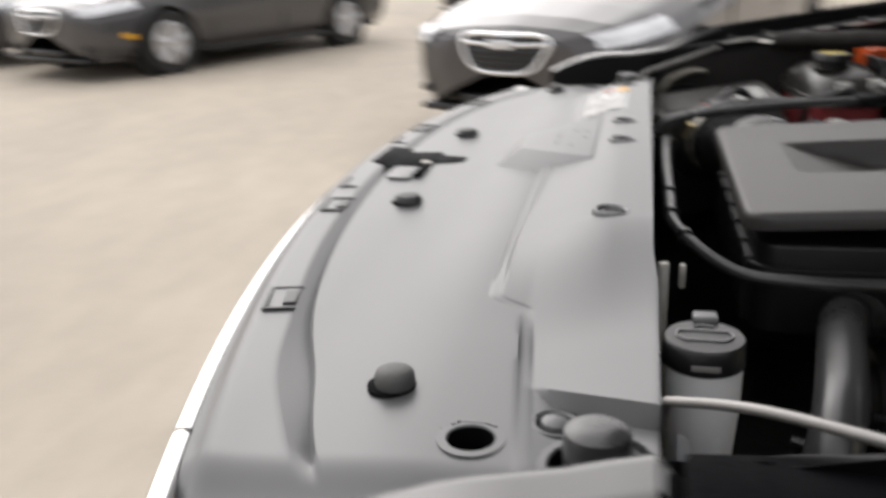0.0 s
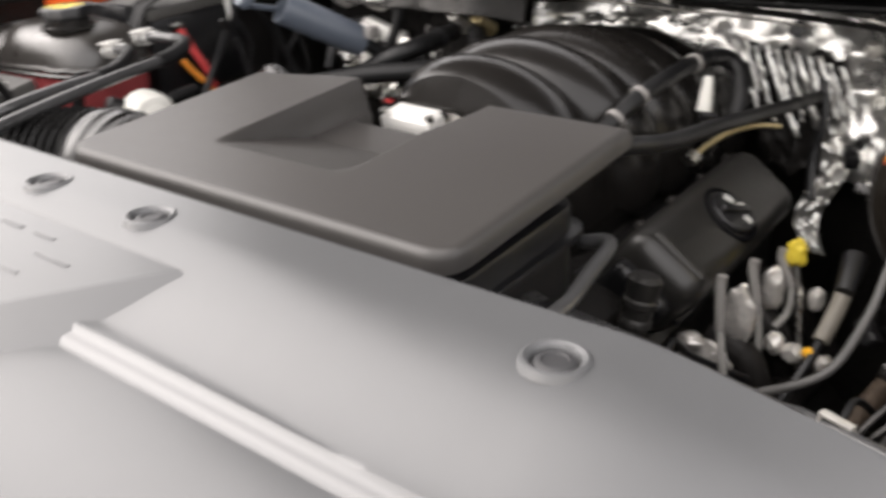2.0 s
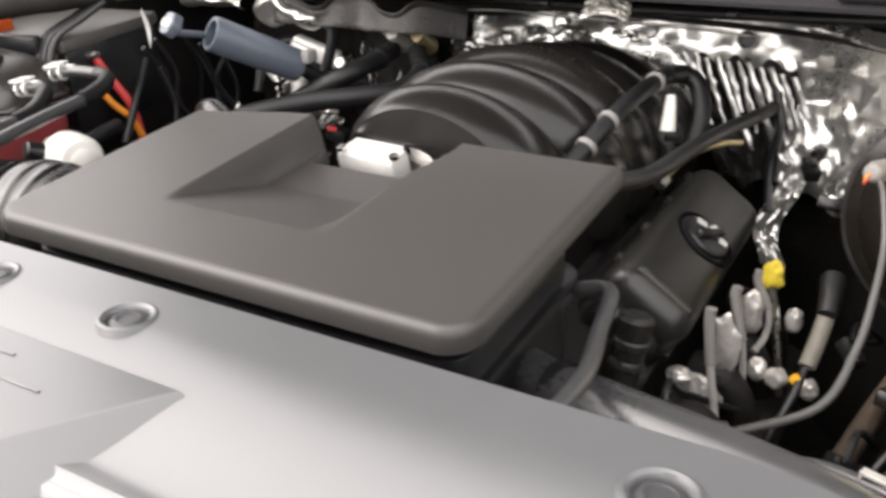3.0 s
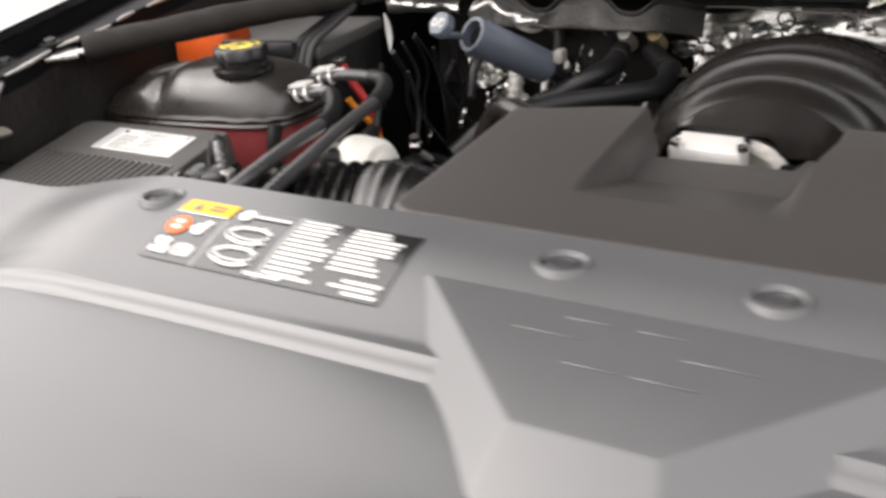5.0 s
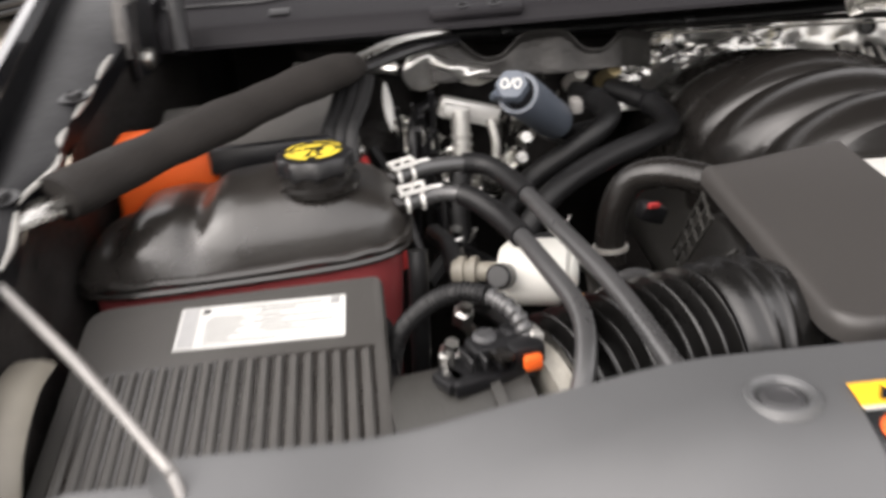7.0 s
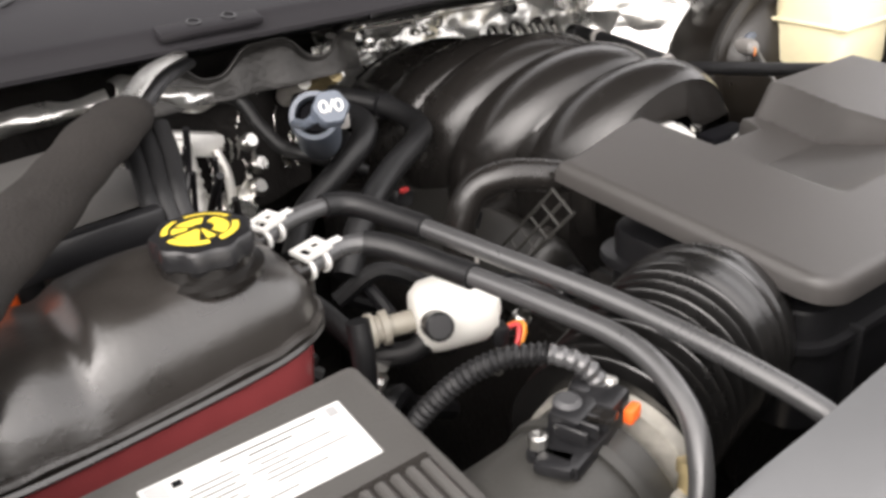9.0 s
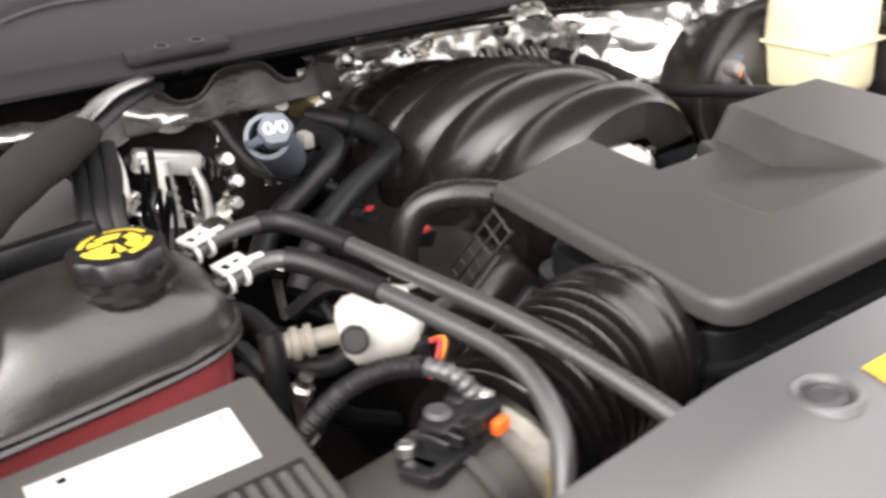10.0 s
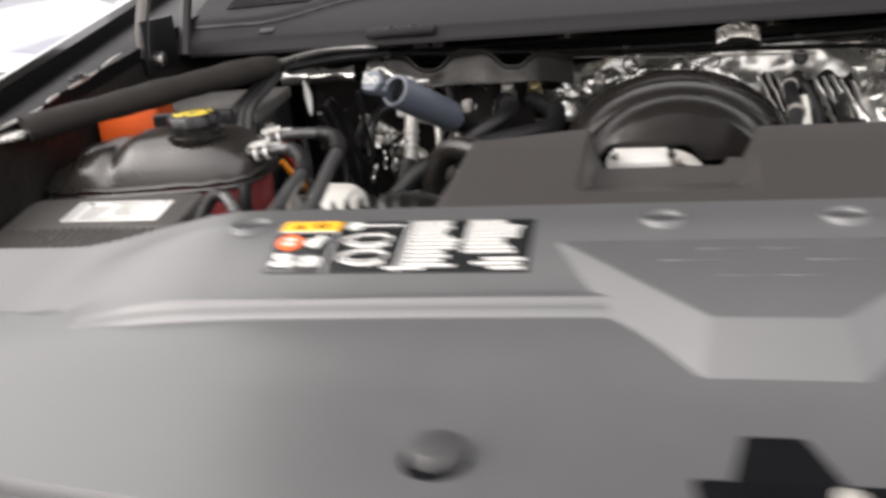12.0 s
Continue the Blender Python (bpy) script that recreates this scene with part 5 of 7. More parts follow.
def clamp_frame(m):
    """The open rectangular grip of a spring clamp, one pressed piece with two windows."""
    xs, zs = (-0.0090, -0.0060, 0.0060, 0.0090), (-0.0105, -0.0076, -0.0013, 0.0013, 0.0076, 0.0105)
    bm = bmesh.new()
    low = {(i, k): bm.verts.new(m @ Vector((x, 0.0090, z))) for i, x in enumerate(xs) for k, z in enumerate(zs)}
    high = {(i, k): bm.verts.new(m @ Vector((x, 0.0118, z))) for i, x in enumerate(xs) for k, z in enumerate(zs)}
    cells = [(i, k) for i in range(3) for k in range(5) if i != 1 or k % 2 == 0]
    for i, k in cells:
        q = ((i, k), (i + 1, k), (i + 1, k + 1), (i, k + 1))
        bm.faces.new([high[p] for p in q])
        bm.faces.new([low[p] for p in reversed(q)])
        for n, (a, b) in zip(((i, k - 1), (i + 1, k), (i, k + 1), (i - 1, k)), zip(q, q[1:] + q[:1])):
            if n not in cells:
                bm.faces.new((low[a], low[b], high[b], high[a]))
    bmesh.ops.recalc_face_normals(bm, faces=bm.faces)
    return bm


H1 = [(-0.498, 0.389, 1.074), (-0.468, 0.398, 1.078), (-0.425, 0.403, 1.074), (-0.402, 0.362, 1.068), (-0.386, 0.285, 1.066), (-0.366, 0.190, 1.062), (-0.354, 0.110, 1.054), (-0.345, 0.055, 1.040), (-0.338, 0.03, 1.01)]
H2 = [(-0.492, 0.340, 1.070), (-0.462, 0.344, 1.074), (-0.440, 0.332, 1.072), (-0.417, 0.292, 1.064), (-0.402, 0.215, 1.064), (-0.393, 0.155, 1.061), (-0.400, 0.112, 1.049), (-0.413, 0.090, 1.029), (-0.426, 0.078, 1.0), (-0.425, 0.072, 0.95)]
HF = [(-0.36, 0.070, 1.010), (-0.25, 0.060, 1.035), (-0.1, 0.054, 1.050), (0.08, 0.055, 1.046), (0.17, 0.062, 1.034), (0.225, 0.115, 1.010), (0.236, 0.18, 1.005), (0.222, 0.25, 1.0), (0.205, 0.315, 0.995), (0.175, 0.325, 0.985)]
for pts, n in ((H1, 0), (H2, 1)):
    hz = thing("coolant_hose", "black rubber coolant hose from the reservoir over the intake bellows", "hose", pts[3], "coolant hoses")
    part("hose", tube(pts, 0.0066, 14, 10), M_HOSE, hz)
    part("sleeve", tube(catmull(pts, 10)[16:34], 0.0088, 14, 1), M_RUBBER, hz, "thick protective sleeve")
    grip, run = Vector(pts[0]).lerp(Vector(pts[1]), 0.25), Vector(pts[1]) - Vector(pts[0])
    sc = part("spring_clamp", clamp_frame(clamp_pose(grip, run)), M_CASTPALE, hz, "bright spring clamp", False)
    for k in (-0.006, 0.006):
        part("band", lathe([(0.0072, k - 0.0014), (0.0090, k - 0.0014), (0.0090, k + 0.0014), (0.0072, k + 0.0014)], grip, run, 20), M_CASTPALE, sc)
    mk = catmull(pts, 10)
    for k in (6, 8):
        d = mk[k + 1] - mk[k]
        part("white_mark", rbox((0.006, 0.0015, 0.012), Matrix.Translation(mk[k]) @ d.to_track_quat("Z", "Y").to_matrix().to_4x4() @ pose(0, 0.0066, 0), 0.0004, 1), M_PAPER, hz)
    part("nipple", tube([Vector(pts[0]) + Vector((-0.02, 0, 0)), pts[0]], 0.008, 12, 2), M_SATIN, hz)
fh = thing("radiator_bleed_hose", "black rubber hose behind the radiator cover", "hose", (0, 0.07, 1.03))
part("hose", tube(HF, 0.0062, 14, 10), M_HOSE, fh)
for k in (30, 36, 42):
    p = catmull(HF, 10)[k]
    part("clip", lathe([(0.0085, -0.004), (0.0085, 0.004)], p, (1, 0.1, 0), 14), M_BLACK, fh)

# ---- air cleaner ----
LT = math.degrees(math.atan(0.17))
ab = thing("air_filter_box", "black ribbed air filter box with a white paper label", "air filter box", (-0.605, 0.145, 0.86))
lid_m = pose(-0.6065, 0.145, 1.0375, LT, 0, 2)
part("lid", slab(rounded([(-0.10, -0.105), (0.098, -0.105), (0.098, 0.105), (-0.10, 0.100)], [0.02, 0.012, 0.008, 0.02]), -0.035, 0.0, 0.006, lid_m), M_BOX, ab)
part("lower_box", slab(rounded([(-0.11, -0.115), (0.103, -0.115), (0.103, 0.110), (-0.11, 0.105)], 0.02), -0.18, -0.037, 0.004, lid_m), M_BLACK, ab)
# dark bed puts the shade between the ribs into colour
part("rib_bed", rbox((0.176, 0.120, 0.001), lid_m @ pose(0.001, -0.032, 0.0004), 0.0002, 1), M_DUSTY, ab)
for i in range(20):
    x = -0.083 + 0.0088 * i
    part("rib", rbox((0.0064, 0.118 - 0.0006 * abs(i - 8), 0.005), lid_m @ pose(x, -0.032, 0.0008), 0.0018, 1), M_BOX, ab)
lab_m = lid_m @ pose(0.0185, 0.0625, 0.0, 0, 0, -1.5)
lb = part("label", rbox((0.108, 0.043, 0.0008), lab_m @ pose(0, 0, 0.0006), 0.0003, 1), M_PAPER, ab, "white printed paper label")
part("barcode_block", rbox((0.010, 0.040, 0.0004), lab_m @ pose(-0.047, 0, 0.0012), 0.0001, 1), mat("grey_code", (0.42, 0.42, 0.42), 0.5), lb)
part("square_mark", rbox((0.005, 0.004, 0.0004), lab_m @ pose(-0.037, 0.0155, 0.0012), 0.0001, 1), M_INK, lb)
part("square_mark", rbox((0.006, 0.007, 0.0004), lab_m @ pose(0.047, 0.016, 0.0012), 0.0001, 1), M_GREYINK, lb)
for y, x0, x1 in ((0.0165, -0.015, 0.038), (0.0125, -0.002, 0.022), (0.008, -0.034, -0.012), (0.008, -0.005, 0.012), (0.0045, -0.036, -0.010), (0.0045, 0.0, 0.04), (0.001, -0.036, -0.014), (0.001, -0.006, 0.014), (-0.0025, -0.036, -0.01), (-0.0025, 0.0, 0.046), (-0.006, -0.036, -0.016), (-0.006, -0.002, 0.02), (-0.0095, -0.036, -0.012), (-0.0095, 0.002, 0.030), (-0.013, -0.036, -0.02), (-0.0165, -0.036, 0.01)):
    part("print_bar", rbox((x1 - x0, 0.0009, 0.0003), lab_m @ pose((x0 + x1) / 2, y, 0.0011), 0, 1), M_INK if y > 0.012 else M_TEXT, lb)
# outlet, flow sensor and bellows
M_BAND = mat("tarnished_clamp", (0.46, 0.44, 0.39), 0.42, 0.4, 0.45, 60, 0.3, 200)
duct = thing("intake_duct", "black air intake duct with ribbed rubber bellows", "intake duct", (-0.36, 0.17, 0.94))
part("outlet", tube([(-0.515, 0.135, 0.968), (-0.49, 0.135, 0.976), (-0.455, 0.138, 0.990), (-0.424, 0.143, 0.996)], lambda t: 0.062 - 0.015 * sm(0.1, 0.9, t), 40, 10), M_OUTLET, duct)
part("outlet_rib", tube([(-0.447, 0.139, 0.992), (-0.441, 0.140, 0.993)], 0.0512, 40, 2), M_OUTLET, duct)
part("clamp_band", tube([(-0.424, 0.143, 0.996), (-0.413, 0.147, 0.996)], 0.0505, 32, 3), M_BAND, duct, "pale clamp band")
part("clamp_screw", lathe([(0.006, -0.012), (0.006, 0.008), (0.0078, 0.008), (0.0078, 0.014), (0, 0.014)], (-0.413, 0.096, 1.014), (0.3, 0.2, 1), 10), M_BRASS, duct, "clamp screw")
part("clamp_lug", box((-0.418, 0.098, 1.006), (0.014, 0.008, 0.018), 0.002, (20, 0, 10)), M_BAND, duct)
part("bellows", tube([(-0.414, 0.156, 0.998), (-0.375, 0.171, 1.000), (-0.335, 0.184, 1.001), (-0.300, 0.194, 1.001)], lambda t: 0.0455 + 0.0115 * (0.5 + 0.5 * math.cos(t * math.tau * 10)) ** 3.2 + 0.0045 * t, 48, 100), M_BELLOWS, duct)
part("collar", tube([(-0.306, 0.192, 1.001), (-0.285, 0.197, 1.001), (-0.264, 0.201, 0.996), (-0.235, 0.205, 0.985)], lambda t: 0.0585 + 0.0030 * sm(0.0, 0.14, t) + 0.0016 * sm(0.045, 0.0, abs(t - 0.24)) + 0.0016 * sm(0.045, 0.0, abs(t - 0.36)) - 0.010 * sm(0.45, 1.0, t), 48, 30), M_BELLOWS, duct)
maf = thing("air_flow_sensor", "black air flow sensor plug with an orange lock", "sensor", (-0.44, 0.14, 1.04))
part("base", box((-0.452, 0.138, 1.040), (0.052, 0.030, 0.010), 0.003, (0, 0, 18)), M_BLACK, maf)
part("body", box((-0.450, 0.142, 1.049), (0.026, 0.018, 0.018), 0.003, (4, 0, 18)), M_BLACK, maf)
part("boss", lathe([(0.0075, 0), (0.0075, 0.012), (0.005, 0.014), (0, 0.014)], (-0.452, 0.146, 1.047), (0, -0.1, 1), 14), M_CAPGREY, maf)
part("flange_ear", box((-0.474, 0.129, 1.041), (0.016, 0.020, 0.008), 0.003, (0, 0, 30)), M_BLACK, maf)
part("latch_tab", box((-0.444, 0.128, 1.055), (0.010, 0.014, 0.004), 0.001, (-8, 0, 24)), M_SATIN, maf)
part("wire_grip", box((-0.436, 0.152, 1.052), (0.014, 0.012, 0.016), 0.003, (10, 0, 30)), M_BLACK, maf)
for dx in (-0.008, 0.0, 0.008):
    part("fin", box((-0.456 + dx, 0.130, 1.053), (0.002, 0.018, 0.008), 0.0006, (0, 0, 18), None, 1, 1), M_BLACK, maf)
part("plug", box((-0.431, 0.140, 1.050), (0.022, 0.022, 0.016), 0.004, (0, 0, 18)), M_BLACK, maf)
part("orange_lock", box((-0.427, 0.124, 1.051), (0.011, 0.006, 0.009), 0.002, (0, 0, 15)), M_ORANGE, maf, "orange locking tab")
part("metal_clip", box((-0.424, 0.148, 1.054), (0.009, 0.015, 0.011), 0.002, (0, 20, 18)), M_DULLALU, maf)
for dx in (-0.02, 0.018):
    part("screw", lathe([(0.005, 0), (0.005, 0.006), (0.003, 0.007), (0, 0.006)], (-0.455 + dx, 0.147 + 0.3 * dx, 1.045), (0, 0, 1), 8), M_STEEL, maf)
loom = thing("wiring_loom", "black corrugated wiring loom to the flow sensor", "wiring loom", (-0.45, 0.24, 1.03))
part("conduit", tube([(-0.512, 0.222, 0.985), (-0.504, 0.212, 1.025), (-0.484, 0.198, 1.054), (-0.464, 0.182, 1.070), (-0.446, 0.166, 1.074)], lambda t: 0.0058 + 0.0008 * math.cos(t * math.tau * 34), 12, 44), M_RUBBER, loom)
part("tape", tube([(-0.446, 0.166, 1.074), (-0.436, 0.156, 1.070), (-0.430, 0.150, 1.063), (-0.427, 0.146, 1.054)], lambda t: 0.0055 + 0.0006 * math.sin(t * 40), 10, 12), M_HOSE, loom, "grey wound tape")
# ---- things on the passenger side ----
drier = thing("purge_valve", "white plastic purge valve canister with a black port", "valve", (-0.40, 0.32, 0.98))
da = Vector((0.92, -0.30, 0.05)).normalized()
dc = Vector((-0.398, 0.318, 1.012))
part("canister", lathe([(0.012, -0.026), (0.020, -0.024), (0.0255, -0.017), (0.0265, -0.006), (0.0265, 0.020), (0.022, 0.029), (0.012, 0.032), (0, 0.032)], dc, da, 30), M_WHITE, drier)
part("port", lathe([(0.010, 0.018), (0.010, 0.034), (0.008, 0.036), (0, 0.036)], dc + Vector((-0.018, -0.002, 0.0)), (-0.35, -0.85, 0.4), 14), M_BLACK, drier)
for k, m_ in ((0, M_WIRERED), (1, M_WIREORANGE)):
    part("wire", tube([(-0.374, 0.291 + 0.002 * k, 0.999), (-0.364 + 0.004 * k, 0.284, 1.003), (-0.370 + 0.004 * k, 0.278, 0.993), (-0.374, 0.284, 0.975)], 0.0021, 8, 5), m_, drier)
part("spout", lathe([(0.008, 0.02), (0.008, 0.044), (0.0125, 0.044), (0.0125, 0.049), (0.010, 0.050), (0.010, 0.053), (0.0125, 0.054), (0.0125, 0.059), (0.010, 0.060), (0.010, 0.063), (0.009, 0.064), (0, 0.064)], dc, -da, 16), M_SPOUT, drier)
part("end_cap", lathe([(0.014, 0.026), (0.014, 0.033), (0.011, 0.035), (0, 0.0355)], dc, da, 20), M_WHITE, drier)
part("socket", box((-0.374, 0.292, 0.996), (0.012, 0.014, 0.016), 0.003, (0, 0, -18)), M_BLACK, drier)

single("purge_hose", tube([(-0.470, 0.44, 1.00), (-0.459, 0.405, 1.002), (-0.455, 0.370, 0.996), (-0.449, 0.342, 0.988), (-0.432, 0.322, 0.990), (-0.418, 0.314, 1.000)], 0.0085, 14, 8), M_RUBBER, "black rubber hose curving to the purge valve", "hose")
single("drain_tube", tube([(-0.486, 0.290, 1.052), (-0.487, 0.285, 1.03), (-0.489, 0.283, 0.99), (-0.492, 0.28, 0.94)], 0.0075, 12, 6), M_RUBBER, "dark tube standing beside the coolant tank", "tube")

brace = thing("fender_brace", "fender to cowl brace wrapped in a dark woven sleeve", "brace", (-0.62, 0.38, 1.10))
part("sleeve", tube([(-0.722, 0.266, 1.124), (-0.68, 0.322, 1.129), (-0.62, 0.398, 1.136), (-0.565, 0.468, 1.141), (-0.530, 0.513, 1.142)], lambda t: 0.0240 + 0.0010 * math.sin(t * 17) + 0.0006 * math.sin(t * 41) - 0.004 * sm(0.93, 1.0, t), 28, 24, None, True, 0.62), M_FOAM, brace)
part("rod", tube([(-0.748, 0.226, 1.120), (-0.718, 0.268, 1.122), (-0.53, 0.525, 1.143), (-0.485, 0.590, 1.146), (-0.437, 0.652, 1.139)], 0.0085, 12, 6, None, True, 0.45), M_STEEL, brace)
part("upper_arm", tube([(-0.524, 0.520, 1.136), (-0.474, 0.600, 1.134), (-0.425, 0.670, 1.126)], 0.009, 10, 6, None, True, 0.6), M_BLACK, brace)
part("foot", box((-0.738, 0.240, 1.122), (0.05, 0.03, 0.005), 0.0015, (8, 0, 50)), M_STEEL, brace)
tail = thing("wiring_sleeve", "dark wiring bundle hanging from the brace", "wiring", (-0.53, 0.47, 1.05))
for k in range(3):
    part("cable", tube([(-0.538 + 0.011 * k, 0.506 - 0.006 * k, 1.134), (-0.544 + 0.011 * k, 0.470 - 0.004 * k, 1.120), (-0.553 + 0.010 * k, 0.428, 1.102), (-0.552 + 0.010 * k, 0.408, 1.07)], 0.0062, 10, 6, None, True, 0.6), M_RUBBER, tail)

# thin pale leaf-shaped flap, taken for a loose bit of foil
single("pale_flap", thick(lambda u, v: (-0.503 + 0.004 * v + 0.0085 * (u - 0.5) * math.sin(math.pi * (0.06 + 0.90 * v)), 0.537 + 0.004 * math.sin(3 * v), 1.116 - 0.046 * v + 0.003 * u), 6, 14, 0.002), M_PAPER, "pale pointed flap hanging beside the brace", "cable tie")

bat = thing("battery", "black battery case with a grey lid", "battery", (-0.62, 0.50, 0.9))
part("case", box((-0.625, 0.505, 1.03), (0.17, 0.17, 0.11), 0.006, (0, 0, 8)), M_BLACK, bat)
part("lid", box((-0.625, 0.505, 1.092), (0.176, 0.176, 0.016), 0.004, (0, 0, 8)), M_BOX, bat)
part("lid_step", box((-0.585, 0.43, 1.085), (0.09, 0.02, 0.03), 0.004, (0, 0, 8)), M_BOX, bat)
orange = thing("terminal_cover", "bright orange battery terminal cover", "terminal cover", (-0.68, 0.40, 1.08))
part("cover", box((-0.689, 0.432, 1.083), (0.086, 0.052, 0.066), 0.006, (0, 0, 6), None, 0.95, 3), M_ORANGE, orange)
part("cover_lip", box((-0.689, 0.432, 1.052), (0.090, 0.058, 0.006), 0.002, (0, 0, 6)), M_ORANGE, orange)
part("strap", box((-0.600, 0.412, 1.096), (0.10, 0.012, 0.022), 0.003, (0, 0, 6)), M_BLACK, orange)

bt = thing("filler_tube", "blue grey plastic tube with an open collar end", "tube", (-0.35, 0.57, 1.04))
ta, tb = Vector((-0.377, 0.525, 1.100)), Vector((-0.326, 0.617, 1.042))
td = (ta - tb).normalized()
tl = (ta - tb).length
part("tube", lathe([(0.020, 0), (0.021, 0.01), (0.0215, tl - 0.004), (0.0205, tl), (0.0165, tl), (0.0155, tl - 0.03), (0, tl - 0.03)], tb, td, 32), M_TUBE, bt)
part("plug", lathe([(0.0145, -0.03), (0.0145, -0.012), (0.012, -0.009), (0, -0.009)], ta, td, 20), M_MATTESHADE, bt, "black plug inside the collar")
cap_c, cap_n = Vector((-0.389, 0.473, 1.122)), Vector((-0.25, -0.75, 0.62)).normalized()
part("cap", lathe([(0.0125, -0.011), (0.0142, -0.010), (0.0142, -0.001), (0.0130, 0.0012), (0, 0.0016)], cap_c, cap_n, 28, None, lambda k, z: 1 + 0.05 * math.cos(k * math.tau * 6)), M_TUBE, bt, "blue grey hinged cap with white marks")
part("cap_strap", tube([cap_c + Vector((-0.012, 0.006, -0.008)), cap_c + Vector((-0.014, 0.020, -0.016)), ta + Vector((-0.016, 0.004, -0.004))], 0.004, 8, 5), M_TUBE, bt)
cm = Matrix.Translation(cap_c) @ cap_n.to_track_quat("Z", "Y").to_matrix().to_4x4()
for k in (-1, 1):
    ringm = bmesh.new()
    tube([cm @ Vector((0.0058 * k + 0.0030 * math.cos(a * math.tau / 12), 0.0045 * math.sin(a * math.tau / 12), 0.0020)) for a in range(13)], 0.0010, 6, 1, ringm, False)
    part("white_mark", ringm, M_PAPER, bt)
part("white_mark", rbox((0.0014, 0.011, 0.0006), cm @ pose(0, 0, 0.0022, 0, 0, -22), 0.0002, 1), M_PAPER, bt)
part("foot_clip", box(tb + Vector((0.022, -0.004, 0.016)), (0.012, 0.02, 0.016), 0.003), M_WIREGREY, bt)
part("tail_hose", tube([tb, tb + Vector((0.02, 0.03, -0.025)), tb + Vector((0.06, 0.06, -0.03))], 0.010, 10, 5), M_RUBBER, bt)

ac = thing("air_conditioning_line", "silver aluminium air conditioning block with two pipes", "pipe fitting", (-0.41, 0.70, 0.95))
part("block", box((-0.407, 0.757, 1.021), (0.076, 0.020, 0.026), 0.005, (0, 17, 4)), M_CASTPALE, ac)
part("block_lip", box((-0.424, 0.744, 1.026), (0.034, 0.014, 0.016), 0.004, (0, 17, 4)), M_CASTPALE, ac)
part("pipe", lathe([(0.011, 0), (0.011, 0.026), (0.0128, 0.027), (0.0128, 0.031), (0.011, 0.032), (0.011, 0.037), (0.0128, 0.038), (0.0128, 0.042), (0.011, 0.043), (0.011, 0.048), (0.0128, 0.049), (0.0128, 0.053), (0.011, 0.054), (0.011, 0.075), (0, 0.075)], (-0.419, 0.742, 1.026), (-0.03, -0.30, -0.92), 18), M_DULLALU, ac)
part("pipe", tube([(-0.382, 0.748, 1.010), (-0.378, 0.735, 0.985), (-0.382, 0.728, 0.955), (-0.395, 0.722, 0.935)], 0.0055, 12, 6), M_DULLALU, ac)
part("hose", tube([(-0.424, 0.718, 0.957), (-0.432, 0.69, 0.92), (-0.43, 0.64, 0.88)], 0.014, 14, 6), M_RUBBER, ac)
part("elbow", tube([(-0.445, 0.760, 1.035), (-0.468, 0.745, 1.03), (-0.478, 0.72, 1.01), (-0.478, 0.70, 0.97)], 0.007, 12, 6), M_BLACK, ac)
for x, y, z in ((-0.350, 0.742, 1.010), (-0.345, 0.735, 0.985), (-0.352, 0.730, 0.962)):
    part("cap", lathe([(0.009, 0), (0.010, 0.010), (0.007, 0.014), (0, 0.014)], (x, y, z), (0.2, -0.8, 0.5), 14), M_STEEL, ac)
part("bolt_head", lathe([(0.010, 0), (0.010, 0.008), (0.006, 0.010), (0, 0.010)], (-0.440, 0.735, 0.965), (0, -0.8, 0.5), 14), M_DARK, ac)
part("base_plate", sheet(lambda u, v: (-0.455 + 0.10 * u, 0.73 + wrinkle(u * 0.3, v * 0.3, 7.0, 0.02), 0.975 - 0.05 * v + 0.01 * math.sin(u * 7)), 24, 14), M_FOIL, ac, "crumpled foil behind the pipes")
part("base_fitting", lathe([(0.018, 0), (0.018, 0.012), (0.014, 0.018), (0, 0.018)], (-0.385, 0.70, 0.945), (0, -0.6, 1), 16), M_STEEL, ac)

for pts, r, lab in (
        ([(-0.395, 0.565, 0.955), (-0.360, 0.600, 0.980), (-0.315, 0.610, 1.006), (-0.278, 0.620, 1.026), (-0.258, 0.650, 1.036), (-0.262, 0.70, 1.036), (-0.275, 0.755, 1.035)], 0.0125, "black rubber heater hose running to the firewall"),
        ([(-0.385, 0.485, 0.965), (-0.345, 0.515, 1.000), (-0.285, 0.560, 1.014), (-0.225, 0.602, 1.018), (-0.192, 0.645, 1.018), (-0.196, 0.700, 1.026), (-0.235, 0.755, 1.036)], 0.0125, "black rubber heater hose running to the firewall")):
    hh = thing("heater_hose", lab, "hose", pts[2], "heater hoses")
    part("hose", tube(pts, r, 16, 8), M_RUBBER, hh)
    part("clamp", lathe([(r + 0.001, 0), (r + 0.0025, 0), (r + 0.0025, 0.008), (r + 0.001, 0.008)], Vector(pts[5]), Vector(pts[5]) - Vector(pts[4]), 20), M_BLACK, hh)
for x, y in ((-0.275, 0.77), (-0.235, 0.77)):
    single("heater_pipe", lathe([(0.011, 0), (0.0125, 0.004), (0.0125, 0.010), (0.010, 0.014), (0.010, 0.03), (0.009, 0.05), (0, 0.05)], (x, y + 0.02, 1.034), (0.1, -0.8, 0.5), 18), M_BRASS if x > -0.25 else M_CAST, "metal heater pipe end on the firewall", "pipe", "heater pipes")
pc = thing("breather_hose", "black moulded breather hose from the engine cover", "hose", (-0.25, 0.46, 1.0))
